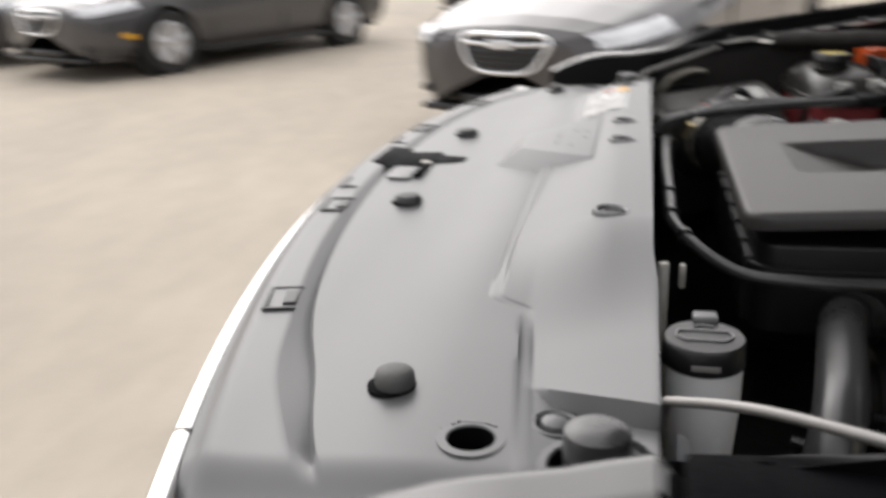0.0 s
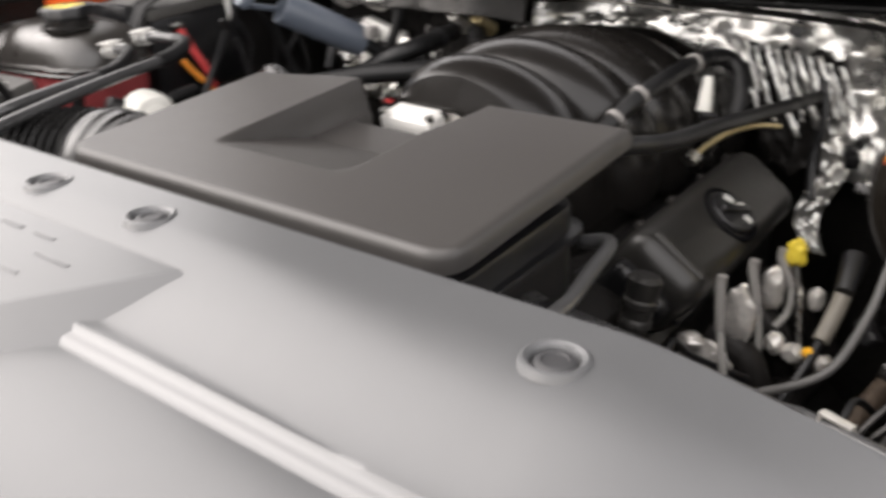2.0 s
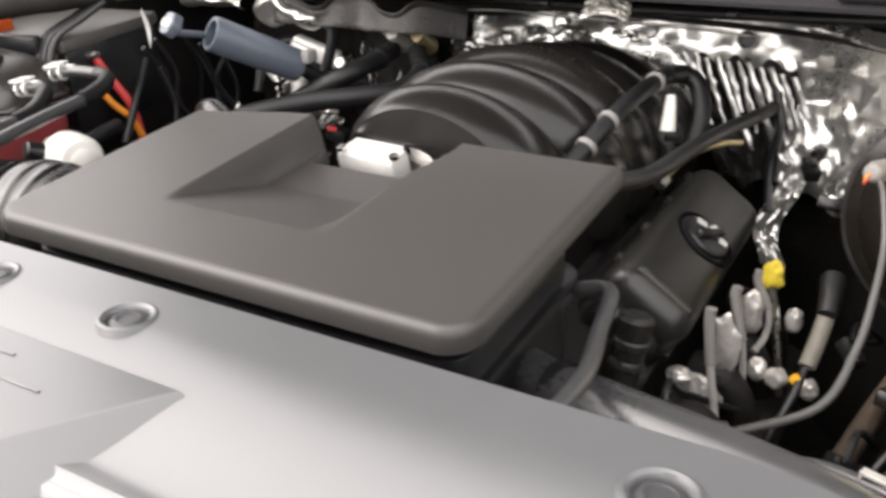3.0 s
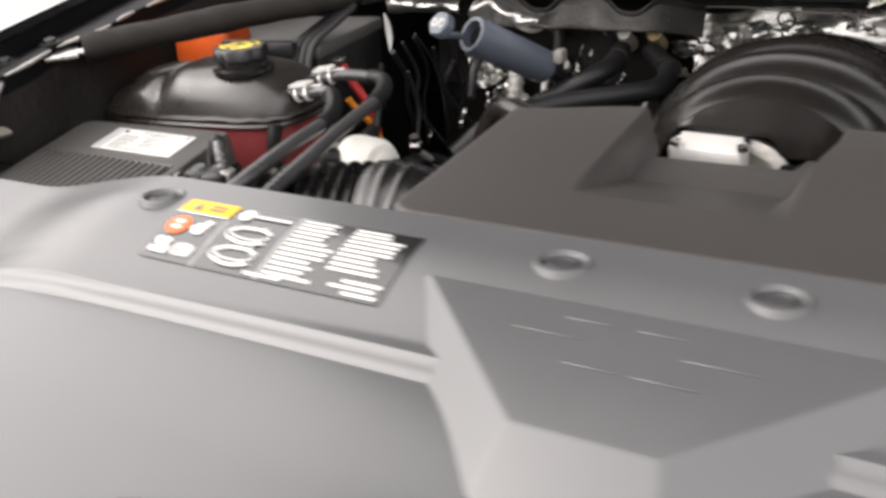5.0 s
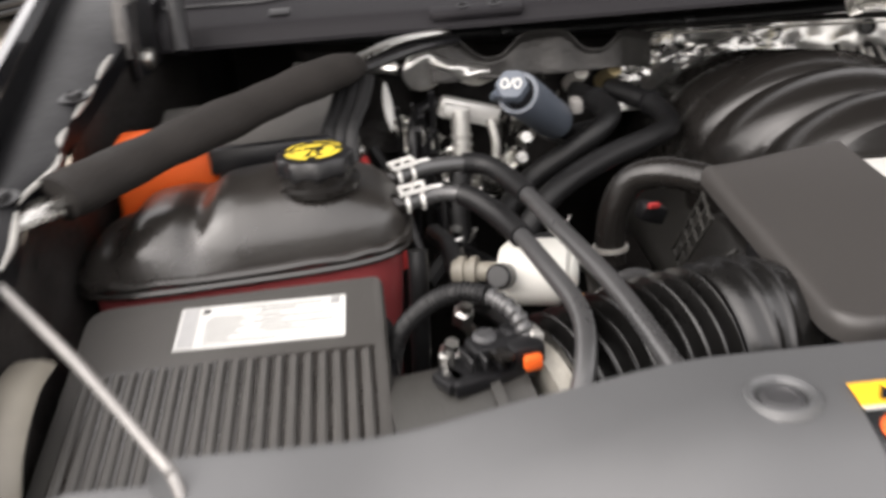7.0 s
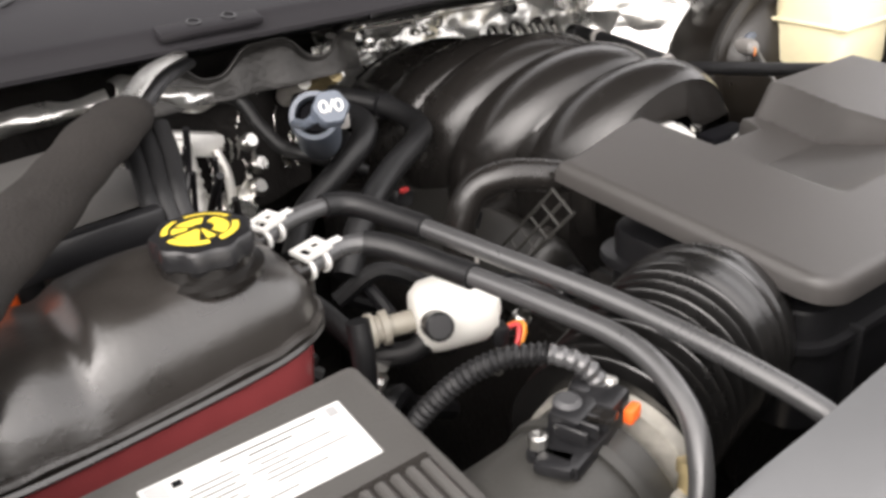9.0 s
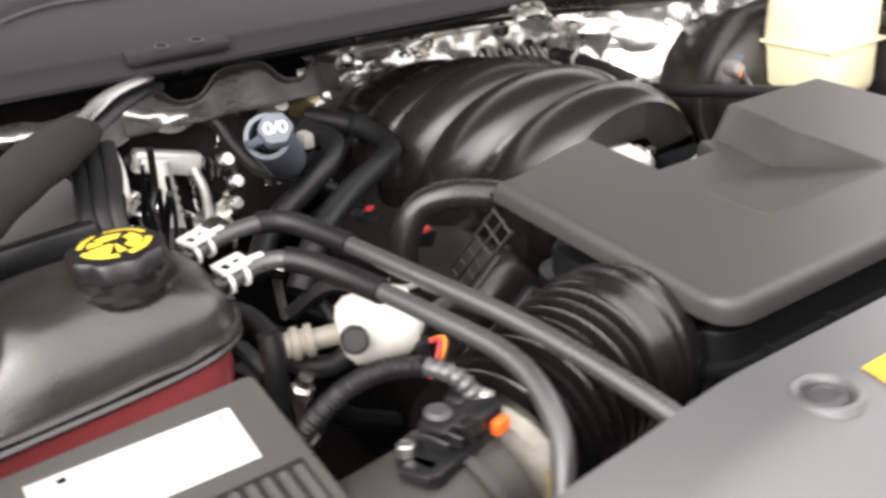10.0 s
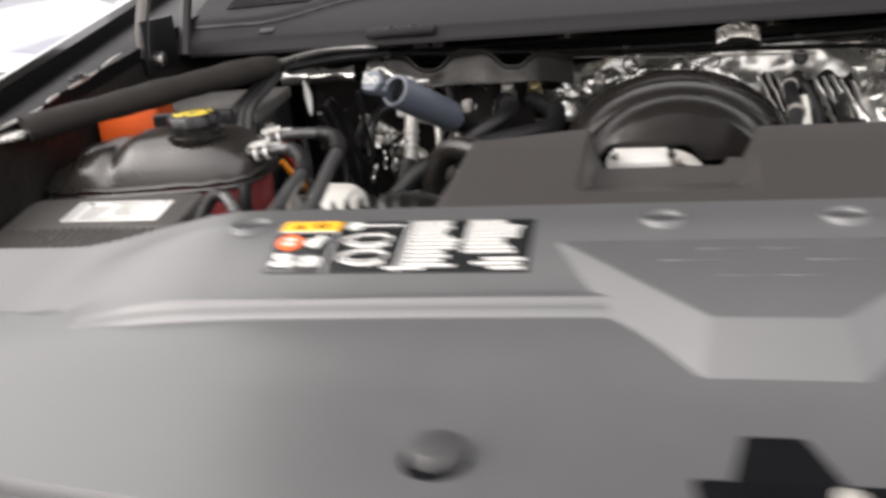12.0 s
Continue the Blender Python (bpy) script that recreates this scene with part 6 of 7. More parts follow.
part("hose", tube([(-0.312, 0.415, 0.965), (-0.313, 0.418, 0.990), (-0.308, 0.420, 1.018), (-0.294, 0.418, 1.042), (-0.272, 0.405, 1.052), (-0.249, 0.393, 1.050), (-0.225, 0.38, 1.045)], 0.0135, 16, 8), M_SATIN, pc)
part("collar", lathe([(0.014, 0), (0.0160, 0), (0.0160, 0.004), (0.014, 0.004)], (-0.313, 0.417, 0.982), (0, -0.1, -1), 20), M_CAST, pc)
for x, y, z in ((-0.260, 0.470, 0.992), (-0.256, 0.587, 0.975)):
    inj = thing("injector_plug", "black injector plug with a small red lock", "connector", (x, y, z), "injector plugs")
    part("shell", box((x, y + 0.006, z - 0.006), (0.026, 0.020, 0.018), 0.004, (0, 20, 10)), M_BLACK, inj)
    part("lock", box((x, y - 0.004, z + 0.004), (0.012, 0.005, 0.005), 0.001, (0, 10, 25)), M_WIRERED, inj, "small red lock")
pr_ = thing("breather_hose", "thin black breather hose to the firewall", "hose", (0.19, 0.6, 1.03))
part("hose", tube([(0.155, 0.368, 1.046), (0.180, 0.392, 1.050), (0.190, 0.45, 1.038), (0.186, 0.58, 1.016), (0.188, 0.70, 0.997), (0.205, 0.80, 0.987), (0.215, 0.88, 0.980)], 0.0080, 14, 8), M_RUBBER, pr_)
vh = thing("vacuum_hose", "black vacuum hose with grey clips beside the manifold", "hose", (0.11, 0.6, 1.04))
part("hose", tube([(0.090, 0.500, 1.008), (0.099, 0.527, 1.024), (0.108, 0.560, 1.040), (0.112, 0.63, 1.048), (0.118, 0.70, 1.050), (0.124, 0.735, 1.046)], 0.0092, 14, 8), M_RUBBER, vh)
part("elbow", tube([(0.120, 0.715, 1.049), (0.130, 0.742, 1.044), (0.146, 0.744, 1.032), (0.158, 0.725, 1.004), (0.158, 0.70, 0.975)], 0.0105, 12, 8), M_RUBBER, vh)
for p, d in (((0.099, 0.527, 1.024), (0.25, 1, 0.55)), ((0.108, 0.562, 1.041), (0.2, 1, 0.35)), ((0.116, 0.68, 1.050), (0.1, 1, 0.0))):
    part("clip", lathe([(0.0098, -0.003), (0.0112, -0.003), (0.0112, 0.003), (0.0098, 0.003)], p, d, 18), M_WIREGREY, vh)
part("fitting", tube([(0.136, 0.672, 1.000), (0.135, 0.678, 1.022), (0.133, 0.684, 1.036)], lambda t: 0.0085 - 0.003 * t, 12, 3), M_WHITE, vh, "pale fitting")
part("bracket", box((0.142, 0.672, 0.994), (0.020, 0.010, 0.012), 0.003, (0, 10, 20)), M_BLACK, vh)
fu = thing("fuel_line", "yellow zinc fuel line beside the valve cover", "pipe", (0.16, 0.6, 0.97))
part("pipe", tube([(0.150, 0.610, 0.965), (0.160, 0.640, 0.976), (0.173, 0.665, 0.984), (0.190, 0.700, 0.984), (0.202, 0.735, 0.975)], 0.0034, 10, 6), M_BRASS, fu)
part("nut", lathe([(0.008, 0), (0.008, 0.012), (0, 0.012)], (0.150, 0.606, 0.963), (0.2, 0.8, 0.4), 6), M_STEEL, fu)

wr = thing("battery_cable", "red and orange battery cables in the bay", "cable", (-0.54, 0.50, 1.02))
part("red_cable", tube([(-0.531, 0.476, 1.068), (-0.522, 0.486, 1.040), (-0.510, 0.496, 1.010), (-0.505, 0.500, 0.980), (-0.50, 0.50, 0.94)], 0.0055, 10, 6), M_WIRERED, wr, "red insulated cable")
part("orange_cable", tube([(-0.519, 0.466, 1.028), (-0.513, 0.476, 1.010), (-0.504, 0.489, 0.991), (-0.499, 0.498, 0.965)], 0.0045, 10, 6), M_WIREORANGE, wr, "orange insulated cable")
part("black_cable", tube([(-0.520, 0.545, 1.05), (-0.500, 0.505, 1.02), (-0.482, 0.455, 0.97)], 0.005, 10, 6), M_BLACK, wr)
part("lug", box((-0.534, 0.473, 1.073), (0.018, 0.014, 0.008), 0.002), M_STEEL, wr)

# low dark wiring and brackets between engine and reservoir
for i in range(9):
    q = random.Random(20 + i)
    a = Vector((-0.48 + 0.028 * i, 0.30 + 0.20 * q.random(), 0.88 + 0.07 * q.random()))
    b = a + Vector((0.10 * q.random() - 0.02, 0.12 * (q.random() - 0.3), 0.05 * (q.random() - 0.5)))
    c = b + Vector((0.05, 0.08 * (q.random() - 0.5), -0.04))
    single("wiring_cable", tube([a, a.lerp(b, 0.5) + Vector((0, 0, 0.02)), b, c], 0.006 + 0.004 * q.random(), 8, 6), (M_RUBBER, M_BLACK, M_HOSE)[i % 3], "black wiring cable low in the bay", "cable", "low cables")
for x, y, z in ((-0.455, 0.335, 0.965), (-0.47, 0.30, 0.95), (-0.33, 0.43, 0.955), (-0.30, 0.36, 0.94), (-0.36, 0.60, 0.93), (-0.45, 0.50, 0.96)):
    fit_ = thing("pipe_fitting", "small bright metal fitting in the bay", "fitting", (x, y, z), "bay fittings")
    part("nut", lathe([(0.009, 0), (0.009, 0.012), (0.006, 0.014), (0.006, 0.022), (0, 0.022)], (x, y, z), (0.2, -0.4, 1), 6), M_STEEL, fit_)
    part("pipe", tube([(x, y, z), (x + 0.01, y + 0.03, z - 0.03), (x + 0.02, y + 0.05, z - 0.08)], 0.005, 8, 5), M_CAST, fit_)

# ---- driver's side ----
wt = thing("washer_bottle", "milky white washer bottle with a black flip cap", "washer bottle", (0.521, 0.067, 0.86))
part("neck", lathe([(0.014, -0.17), (0.018, -0.14), (0.0225, -0.09), (0.0255, -0.045), (0.0255, -0.018), (0.025, -0.014)], (0.521, 0.067, 1.072), (0, 0, 1), 32), M_MILKY, wt)
wc = part("cap", lathe([(0.0255, -0.018), (0.0265, -0.017), (0.0265, -0.002), (0.025, 0.0), (0, 0.0005)], (0.521, 0.067, 1.072), (0, 0, 1), 36), M_BLACK, wt, "black flip cap with a printed symbol")
part("hinge_tab", box((0.4905, 0.069, 1.0715), (0.018, 0.017, 0.007), 0.0022, (0, -8, 0)), M_COVER, wc)
sy = bmesh.new()
for pts in ([(0.512, 0.052), (0.512, 0.084)], [(0.527, 0.056), (0.527, 0.080)], [(0.512, 0.052), (0.520, 0.050), (0.527, 0.056)], [(0.512, 0.084), (0.520, 0.086), (0.527, 0.080)], [(0.505, 0.062), (0.503, 0.068), (0.505, 0.074)]):
    tube([(x + 0.002, y - 0.001, 1.0726) for x, y in pts], 0.0009, 6, 4, sy)
part("symbol", sy, M_INK, wc)
part("front_mark", box((0.5475, 0.067, 1.061), (0.001, 0.018, 0.004), 0.0004), M_WIREGREY, wc)
part("level_panel", box((0.541, 0.066, 0.985), (0.006, 0.028, 0.05), 0.002), M_MILKY, wt)

for s in (-1, 1):
    rod = thing("support_rod", "thin bright steel brace rod from the nose to the fender", "brace rod", (s * 0.66, 0.09, 1.07), "brace rods")
    near = [(-0.600, 0.016, 1.062), (-0.604, 0.022, 1.074), (-0.612, 0.030, 1.081)] if s < 0 else [(0.604, 0.040, 1.052), (0.607, 0.041, 1.066), (0.616, 0.047, 1.074)]
    part("rod", tube(near + [(s * 0.66, 0.089, 1.0955), (s * 0.723, 0.160, 1.112)], 0.0031, 12, 6), M_ROD, rod)

rh = thing("radiator_hose", "thick black upper radiator hose", "hose", (0.33, 0.16, 0.96))
part("hose", tube([(0.12, 0.285, 0.935), (0.19, 0.232, 0.955), (0.245, 0.214, 0.962), (0.34, 0.196, 0.962), (0.405, 0.183, 0.957), (0.440, 0.172, 0.935), (0.450, 0.160, 0.90), (0.435, 0.135, 0.86), (0.39, 0.10, 0.835)], 0.0215, 20, 8), M_HOSE, rh)
part("clamp", lathe([(0.0218, 0), (0.0236, 0), (0.0236, 0.010), (0.0218, 0.010)], (0.20, 0.229, 0.957), (0.9, -0.3, 0.1), 24), M_BLACK, rh)
for k, pts in enumerate(([(0.40, 0.15, 0.93), (0.43, 0.25, 0.92), (0.45, 0.40, 0.93), (0.44, 0.52, 0.95)], [(0.30, 0.24, 0.90), (0.36, 0.26, 0.93), (0.44, 0.22, 0.95), (0.53, 0.20, 0.94)], [(0.45, 0.16, 0.90), (0.53, 0.2, 0.915), (0.60, 0.27, 0.92), (0.64, 0.42, 0.92)])):
    single("bay_cable", tube(pts, 0.0050, 10, 8), (M_BELLOWS, M_HOSE, M_BELLOWS)[k], "slim cable in the engine bay", "cable", "bay cables")
shaft = thing("steering_shaft", "brownish steel steering shaft low beside the exhaust", "shaft", (0.36, 0.42, 0.74))
part("shaft", tube([(0.430, 0.640, 0.850), (0.385, 0.500, 0.800), (0.358, 0.400, 0.762), (0.338, 0.330, 0.735)], 0.011, 14, 6), M_RUST, shaft)
part("joint", box((0.362, 0.412, 0.767), (0.030, 0.036, 0.030), 0.006, (20, 10, 15)), M_RUST, shaft, "forged joint")
part("pinch_bolt", lathe([(0.008, 0), (0.008, 0.008), (0.004, 0.011), (0, 0.011)], (0.364, 0.396, 0.782), (0.2, -0.6, 0.8), 6), M_STEEL, shaft)
modulator = thing("brake_modulator", "dark blue black brake modulator block low by the fender", "brake unit", (0.46, 0.44, 0.76))
part("block", box((0.455, 0.462, 0.840), (0.070, 0.070, 0.075), 0.008, (0, 0, 12)), M_BLUEBLACK, modulator)
part("plug", box((0.445, 0.425, 0.868), (0.036, 0.020, 0.022), 0.005, (10, 0, 12)), M_BLACK, modulator)
for k in range(3):
    part("pipe", tube([(0.430 + 0.014 * k, 0.432, 0.878), (0.426 + 0.014 * k, 0.405, 0.886), (0.405 + 0.012 * k, 0.375, 0.862), (0.385, 0.35 + 0.01 * k, 0.82)], 0.0028, 8, 6), M_GALV, modulator)

fuse = thing("fuse_box", "black plastic fuse box by the fender", "fuse box", (0.60, 0.42, 0.9))
part("box", box((0.60, 0.42, 0.99), (0.15, 0.24, 0.12), 0.012), M_BLACK, fuse)
part("lid", box((0.60, 0.42, 1.056), (0.158, 0.248, 0.022), 0.008), M_SATIN, fuse)
hb = thing("headlamp_housing", "grey beige back of a headlamp housing", "headlamp", (-0.74, 0.12, 0.95))
part("shell", tube([(-0.708, 0.138, 1.070), (-0.708, 0.112, 1.070), (-0.708, 0.085, 1.060), (-0.708, 0.066, 1.045), (-0.708, 0.045, 1.01)], 0.014, 12, 6, None, True, 0.35), mat("grey_beige_plastic", (0.20, 0.185, 0.155), 0.5, 0, 0.2, 30), hb)
part("back", box((-0.725, 0.09, 0.98), (0.03, 0.12, 0.12), 0.02), M_DARK, hb)
hb2 = thing("headlamp_housing", "dark back of a headlamp housing", "headlamp", (0.74, 0.12, 0.95))
part("shell", lathe([(0.05, -0.06), (0.062, -0.02), (0.055, 0.02), (0.03, 0.045), (0, 0.05)], (0.735, 0.10, 1.0), (-0.5, 0.7, 0.3), 24), M_DARK, hb2)
rb = thing("radiator_bracket", "pale metal bracket posts behind the radiator cover", "bracket", (0.35, 0.05, 1.0))
part("post", box((0.35, 0.0445, 1.018), (0.006, 0.010, 0.085), 0.002), M_CAST, rb)
part("post", box((0.34, 0.0605, 1.045), (0.005, 0.006, 0.022), 0.002), M_CAST, rb)
part("foot", box((0.345, 0.052, 0.976), (0.02, 0.04, 0.006), 0.002), M_DARK, rb)
for i, (x, y, z) in enumerate(((0.24, 0.36, 0.86), (0.28, 0.36, 0.83), (0.36, 0.58, 0.83), (0.40, 0.50, 0.84), (0.42, 0.46, 0.85), (0.38, 0.40, 0.83), (0.46, 0.40, 0.86), (0.30, 0.78, 0.90), (0.27, 0.80, 0.93))):
    q = random.Random(50 + i)
    cn = thing("wiring_connector", "small black wiring connector with its cable", "connector", (x, y, z), "bay connectors")
    rot = (60 * q.random() - 30, 60 * q.random() - 30, 180 * q.random())
    part("shell", box((x, y, z), (0.030, 0.018, 0.016), 0.003, rot), (M_BLACK, M_SATIN)[i % 2], cn)
    part("lock_tab", box((x + 0.002, y - 0.004, z + 0.009), (0.010, 0.008, 0.004), 0.001, rot), (M_WIREGREY, M_STEEL, M_BLACK)[i % 3], cn)
    part("cable", tube([(x, y, z), (x + 0.02 * (q.random() - 0.5), y + 0.03, z + 0.015), (x + 0.05 * (q.random() - 0.5), y + 0.07, z - 0.02), (x + 0.08 * (q.random() - 0.5), y + 0.12, z - 0.06)], 0.0035, 8, 6), (M_BLACK, M_HOSE, M_RUBBER)[i % 3], cn)

# slim hoses, and slivers drawn for glints in the dark gap before the firewall
single("vacuum_hose", tube([(-0.395, 0.75, 1.078), (-0.377, 0.74, 1.072), (-0.355, 0.73, 1.062), (-0.346, 0.71, 1.039), (-0.335, 0.68, 1.018), (-0.316, 0.65, 1.012), (-0.27, 0.63, 0.99)], 0.0075, 12, 8), M_RUBBER, "thin black vacuum hose curling under the flange", "hose")
slivers = thing("glint_strip", "bright steel slivers standing in for glints at the firewall", "heat foil", (-0.33, 0.77, 1.0))
part("backing", sheet(lambda u, v: (-0.44 + 0.20 * u, 0.800 + 0.015 * math.sin(u * 8), 1.055 - 0.14 * v), 16, 10), M_DARK, slivers, "dark sheet behind the slivers")
for i in range(22):
    q = random.Random(70 + i)
    x, z = -0.385 + 0.125 * q.random(), 0.965 + 0.075 * q.random()
    bm = bmesh.new()
    ribbon(bm, (x, 0.772 + 0.02 * q.random(), z), (x - 0.006 + 0.004 * q.random(), 0.775, z - 0.010 - 0.022 * q.random()), 0.0009 + 0.0012 * q.random(), q)
    part("sliver", bm, M_STEEL, slivers)
for i in range(8):
    q = random.Random(140 + i)
    a = Vector((-0.50 + 0.05 * q.random(), 0.50 + 0.14 * q.random(), 1.04 + 0.05 * q.random()))
    b = a + Vector((0.03 * (q.random() - 0.4), 0.05 * q.random(), -0.07 - 0.03 * q.random()))
    c = b + Vector((0.05 * (q.random() - 0.3), 0.04 * q.random(), -0.06))
    single("loom_wire", tube([a, a.lerp(b, 0.5) + Vector((0.014 * (q.random() - 0.5), 0.01, 0)), b, c], 0.0016 + 0.0020 * q.random(), 8, 6), (M_RUBBER, M_BLACK)[i % 2], "thin loom wire hanging beside the reservoir", "wire", "loom wires")
# ---- parked cars ----
def car(name, label, paint, at, heading, group="parked cars"):
    """A small saloon, its nose along +x at the origin, then set down at a place and heading."""
    c = thing(name, label, "car", (0, 0, 0), group)
    L, W = 4.55, 0.89
    # stations from nose (0) to tail: half width, sill, shoulder, top of bonnet or deck
    S = [(0.0, 0.46, 0.32, 0.62, 0.665), (-0.06, 0.66, 0.24, 0.645, 0.71), (-0.18, 0.77, 0.20, 0.665, 0.765), (-0.45, 0.85, 0.19, 0.70, 0.83), (-0.9, W, 0.19, 0.80, 0.92), (-1.35, W, 0.19, 0.88, 0.99), (-2.2, W, 0.19, 0.93, 0.99), (-3.2, W, 0.19, 0.97, 1.02), (-3.9, 0.87, 0.20, 0.99, 1.07), (-4.35, 0.82, 0.24, 0.96, 1.06), (-4.55, 0.68, 0.34, 0.88, 0.94)]

    def row(t):
        k = t * (len(S) - 1)
        i = min(int(k), len(S) - 2)
        f = k - i
        return [a + (b - a) * f for a, b in zip(S[i], S[i + 1])]

    def at_body(u, v):
        x, w, lo, sh, top = row(v)
        prof = [(-0.86, lo), (-0.97, lo + 0.12), (-1.0, (lo + sh) / 2), (-0.985, sh - 0.06), (-0.93, sh), (-0.80, sh + 0.6 * (top - sh)), (-0.45, top - 0.004), (0, top + 0.012)]
        k = u * 14
        mirror = k > 7
        k = 14 - k if mirror else k
        i = min(int(k), 6)
        f = k - i
        a, b = prof[i], prof[i + 1]
        y = (a[0] + (b[0] - a[0]) * f) * w
        z = a[1] + (b[1] - a[1]) * f
        for wx in (-0.84, -3.53):
            d = math.hypot(x - wx, z - 0.315)
            if abs(y) > 0.6 and d < 0.365:
                z = max(z, 0.315 + math.sqrt(max(0.365 ** 2 - (x - wx) ** 2, 0))) if z > 0.1 else z
        return x, (-y if mirror else y), z

    body = part("body", sheet(at_body, 56, 120), paint, c)

    def at_nose(u, v):
        x, y, z = at_body(u, 0)
        return 0.02 * (1 - (1 - v) ** 2), y * (1 - v), z + (0.50 - z) * v

    part("nose", sheet(at_nose, 56, 10), paint, c)

    def at_roof(u, v):
        x = -1.15 - 2.75 * v
        hgt = 1.47 - 0.50 * (1 - sm(0.0, 0.40, v)) ** 1.3 - 0.44 * sm(0.62, 1.0, v) ** 1.2
        base = 0.94 + 0.10 * v
        w = 0.80 - 0.10 * v
        a = math.pi * u
        cs = math.cos(a)
        return x, w * math.copysign(abs(cs) ** 0.5, cs) * (0.78 + 0.22 * (1 - math.sin(a))), base - 0.03 + (hgt - base + 0.03) * math.sin(a) ** 0.55

    roof = part("cabin", sheet(at_roof, 36, 40), M_GLASS, c, "dark tinted windows")
    part("roof", sheet(lambda u, v: tuple(Vector(at_roof(0.20 + 0.60 * u, 0.36 + 0.30 * v)) + Vector((0, 0, 0.012))), 20, 12), paint, c)
    def lamp_at(u, v, s):
        k = 0.235 + (0.115 - 0.03 * u) * v
        x, y, z = at_body(k if s < 0 else 1 - k, 0.075 + 0.245 * u)
        return x + 0.016, y * 1.02, z + 0.010

    for s in (-1, 1):
        for v0, v1, ww in ((0.05, 0.38, 0.03), (0.44, 0.46, 0.03), (0.64, 0.98, 0.03)):
            u = 0.17 if s > 0 else 0.83
            part("pillar", tube([Vector(at_roof(u, v0 + (v1 - v0) * k / 5)) for k in range(6)], ww, 8, 2, None, True, 0.6), paint, roof)
        part("headlight", sheet(lambda u, v, s=s: lamp_at(u, v, s), 12, 8), M_LAMP, c, "clear headlight")
        part("marker_light", box((-0.40, s * 0.838, 0.42), (0.11, 0.03, 0.05), 0.006, (0, 0, -s * 14)), M_AMBER, c, "amber side marker")
        part("fog_recess", box((-0.075, s * 0.60, 0.32), (0.06, 0.13, 0.06), 0.02, (0, 0, -s * 30)), M_BLACK, c)
        part("mirror", box((-1.45, s * 0.97, 1.02), (0.10, 0.18, 0.12), 0.035), paint, c)
        part("sill", box((-2.28, s * 0.86, 0.20), (2.0, 0.05, 0.06), 0.015), M_BLACK, c)
        for dx in (-1.42, -2.45, -3.30):
            part("door_gap", box((dx, s * 0.885, 0.62), (0.008, 0.012, 0.6), 0.002, (0, 8 if dx < -3 else 0, 0), None, 1, 1), M_BLACK, c)
        for dx in (-2.2, -3.1):
            part("door_handle", box((dx, s * 0.895, 0.82), (0.18, 0.02, 0.03), 0.008), paint, c)
        for wx in (-0.84, -3.53):
            wheel = part("wheel", lathe([(0.20, -0.10), (0.29, -0.105), (0.312, -0.09), (0.318, -0.05), (0.318, 0.05), (0.312, 0.09), (0.29, 0.105), (0.215, 0.10), (0.205, 0.075), (0.205, 0.02)], (wx, s * 0.80, 0.318), (0, s, 0), 40), M_TYRE, c, "black tyre")
            rim = lathe([(0.208, 0.05), (0.208, 0.100), (0.196, 0.104), (0.188, 0.085), (0.186, 0.06)], (wx, s * 0.80, 0.318), (0, s, 0), 40)
            lathe([(0.065, 0.055), (0.060, 0.086), (0.03, 0.092), (0, 0.092)], (wx, s * 0.80, 0.318), (0, s, 0), 20, rim)
            for k in range(5):
                a = k * math.tau / 5 + 0.3
                for da_ in (-0.12, 0.12):
                    tube([(wx + 0.04 * math.cos(a), s * 0.885, 0.318 + 0.04 * math.sin(a)), (wx + 0.195 * math.cos(a + da_), s * 0.888, 0.318 + 0.195 * math.sin(a + da_))], 0.019, 6, 2, rim)
            part("rim", rim, M_ALLOY, wheel, "silver five-spoke alloy rim")
            part("brake", lathe([(0.185, 0.035), (0, 0.035)], (wx, s * 0.80, 0.318), (0, s, 0), 20), M_DARK, wheel)
            part("wheel_arch", lathe([(0.355, -0.12), (0.372, 0.05), (0.366, 0.075), (0.35, 0.07), (0.34, -0.1)], (wx, s * 0.80, 0.318), (0, s, 0), 36), M_BLACK, c)
    # shield-shaped grille with a bright frame, bar and plain badge
    def ring(k, r):
        a = math.tau * k
        ca, sa = math.cos(a), math.sin(a)
        y = math.copysign(abs(ca) ** 0.45, ca) * 0.335 * r
        z = math.copysign(abs(sa) ** 0.6, sa) * 0.112 * r
        y *= 0.66 + 0.34 * (z + 0.112) / 0.224
        return Vector((0.050 - 0.36 * y * y - 0.22 * max(0.0, z), y, 0.562 + z + 0.10 * y * y))

    part("grille", sheet(lambda u, v: tuple(ring(u, v)), 48, 6), M_BLACK, c, "black mesh grille")
    fr = bmesh.new()
    tube([ring(k / 48, 1.0) + Vector((0.006, 0, 0)) for k in range(49)], 0.015, 8, 1, fr)
    tube([Vector((0.048 - 0.36 * y * y, y, 0.618 + 0.10 * y * y)) for y in (-0.30, -0.2, -0.1, 0, 0.1, 0.2, 0.30)], 0.016, 8, 3, fr)
    part("grille_frame", fr, M_CHROME, c, "bright chrome grille frame")
    part("badge", box((0.064, 0, 0.620), (0.02, 0.17, 0.055), 0.008), M_LAMP, c, "plain bright badge shape")
    mesh = bmesh.new()
    for k in range(4):
        z = 0.475 + 0.032 * k
        tube([Vector((0.052 - 0.36 * y * y, y, z + 0.1 * y * y)) for y in (-0.22, -0.1, 0, 0.1, 0.22)], 0.006, 6, 2, mesh)
    part("grille_slats", mesh, M_BLACK, c)
    part("lower_intake", box((-0.02, 0, 0.27), (0.06, 0.62, 0.07), 0.02), M_BLACK, c)
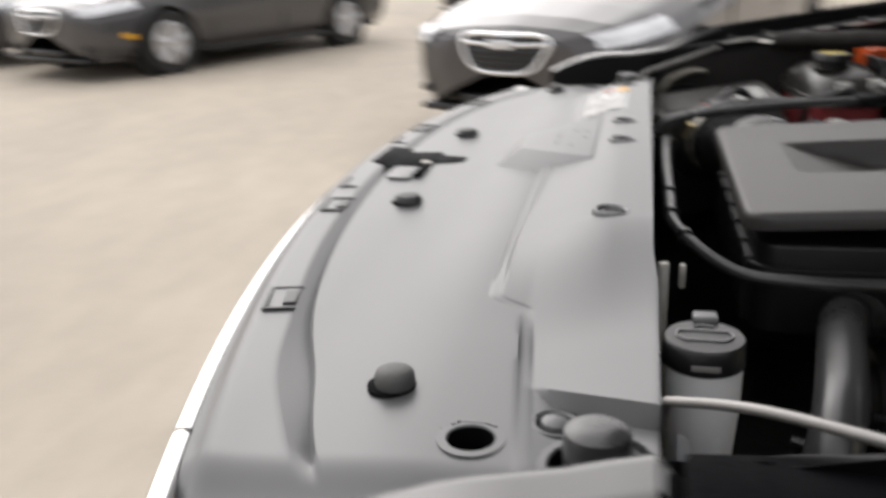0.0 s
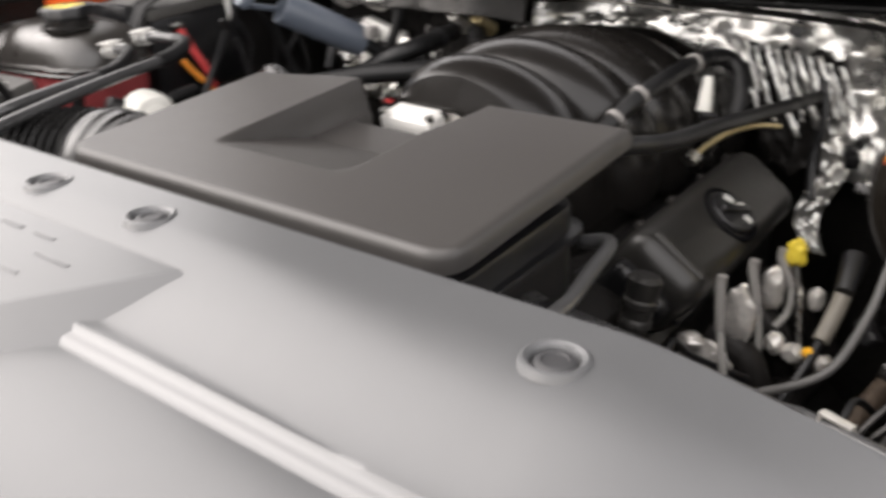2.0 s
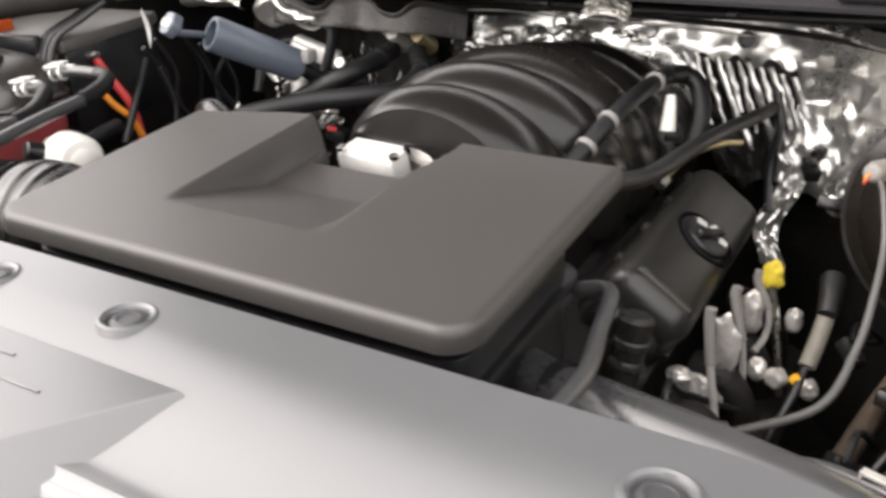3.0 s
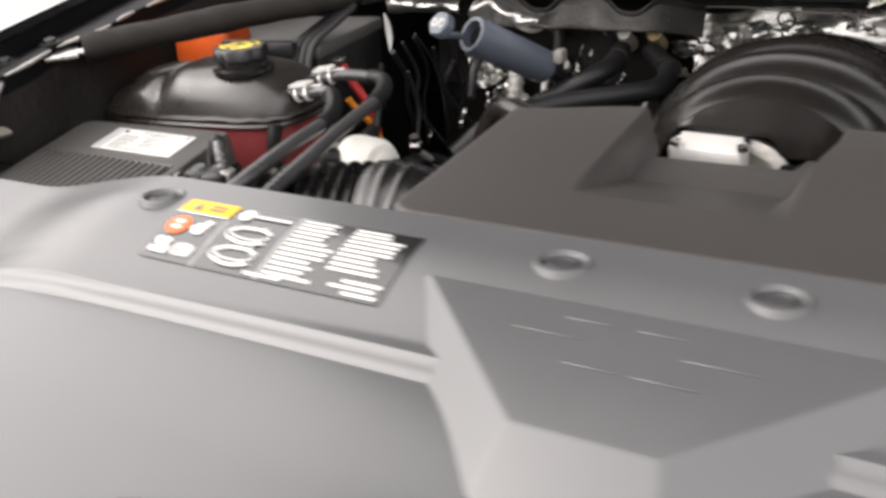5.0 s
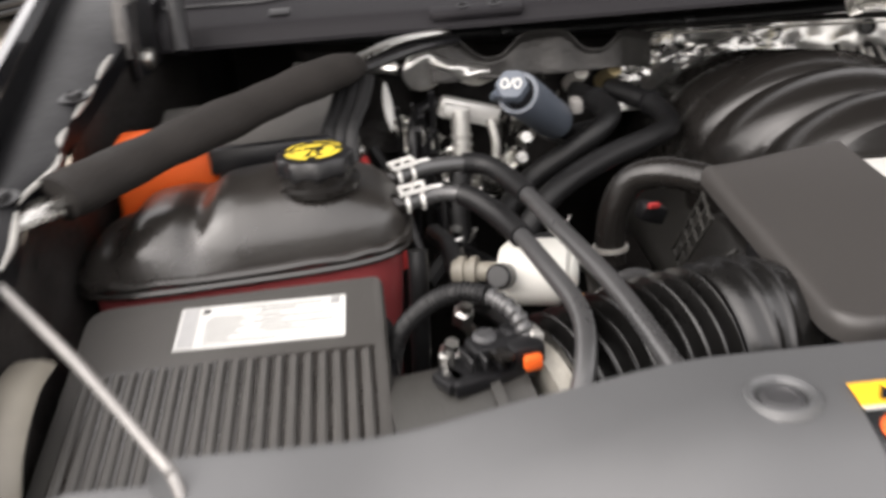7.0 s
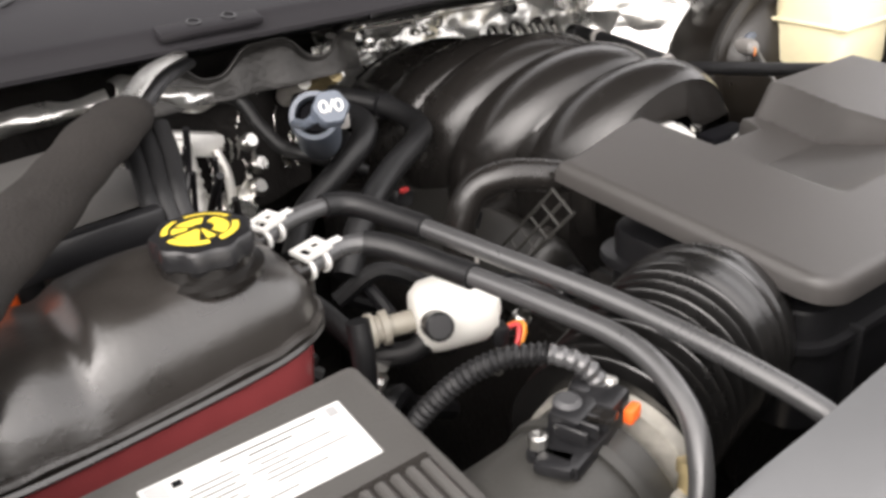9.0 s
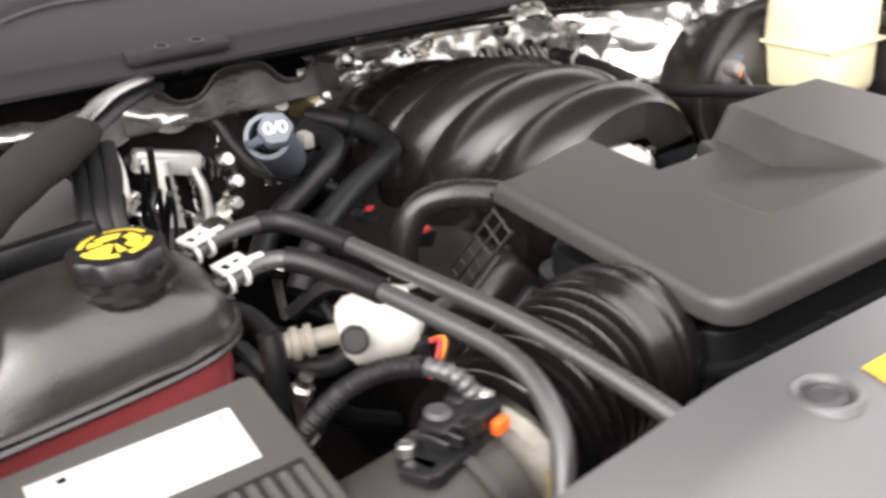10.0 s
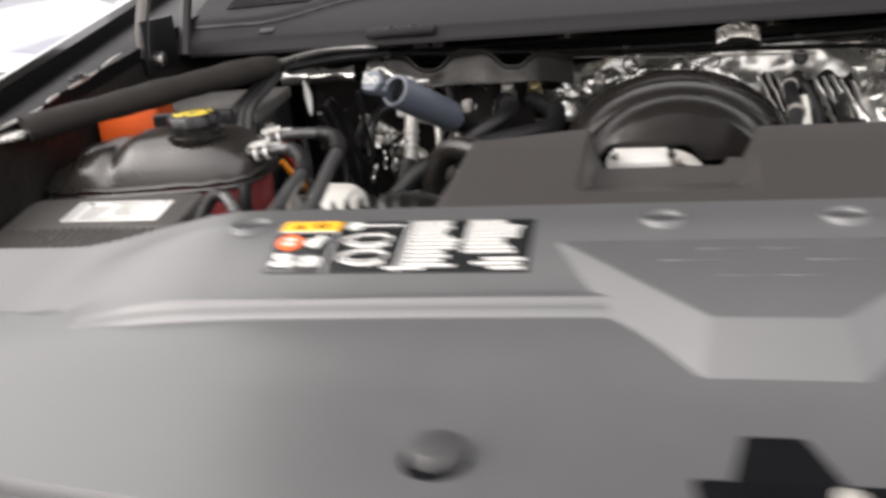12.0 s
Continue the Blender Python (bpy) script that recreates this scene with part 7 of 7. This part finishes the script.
    part("bumper_lip", box((-0.06, 0, 0.21), (0.16, 1.25, 0.05), 0.02), M_BLACK, c)
    part("underbody", box((-2.3, 0, 0.22), (3.9, 1.5, 0.06), 0.02), M_DARK, c)
    c.matrix_basis = pose(at[0], at[1], G, 0, 0, heading)
    return c


HD = -23.0
car("saloon_car", "dark grey saloon car with silver alloy wheels, parked", M_CARDARK, (-6.89, -5.75), HD)
car("saloon_car", "graphite saloon car with a chrome grille, parked nose out", M_CARGREY, (-4.32, -0.78), HD)
car("saloon_car", "dark grey saloon car parked beside its twin", M_CARDARK, (-7.90, -7.70), HD)
car("saloon_car", "slate blue saloon car parked nose out", M_CARBLUE, (-3.25, 4.50), HD)
car("saloon_car", "silver saloon car parked nose out", M_CARSILVER, (-3.6, 7.6), HD)
car("saloon_car", "dark grey saloon car parked in the far row", M_CARDARK, (-12.4, -2.4), HD)
car("saloon_car", "dark grey saloon car parked at the end of the far row", M_CARDARK, (-12.0, 0.6), HD)
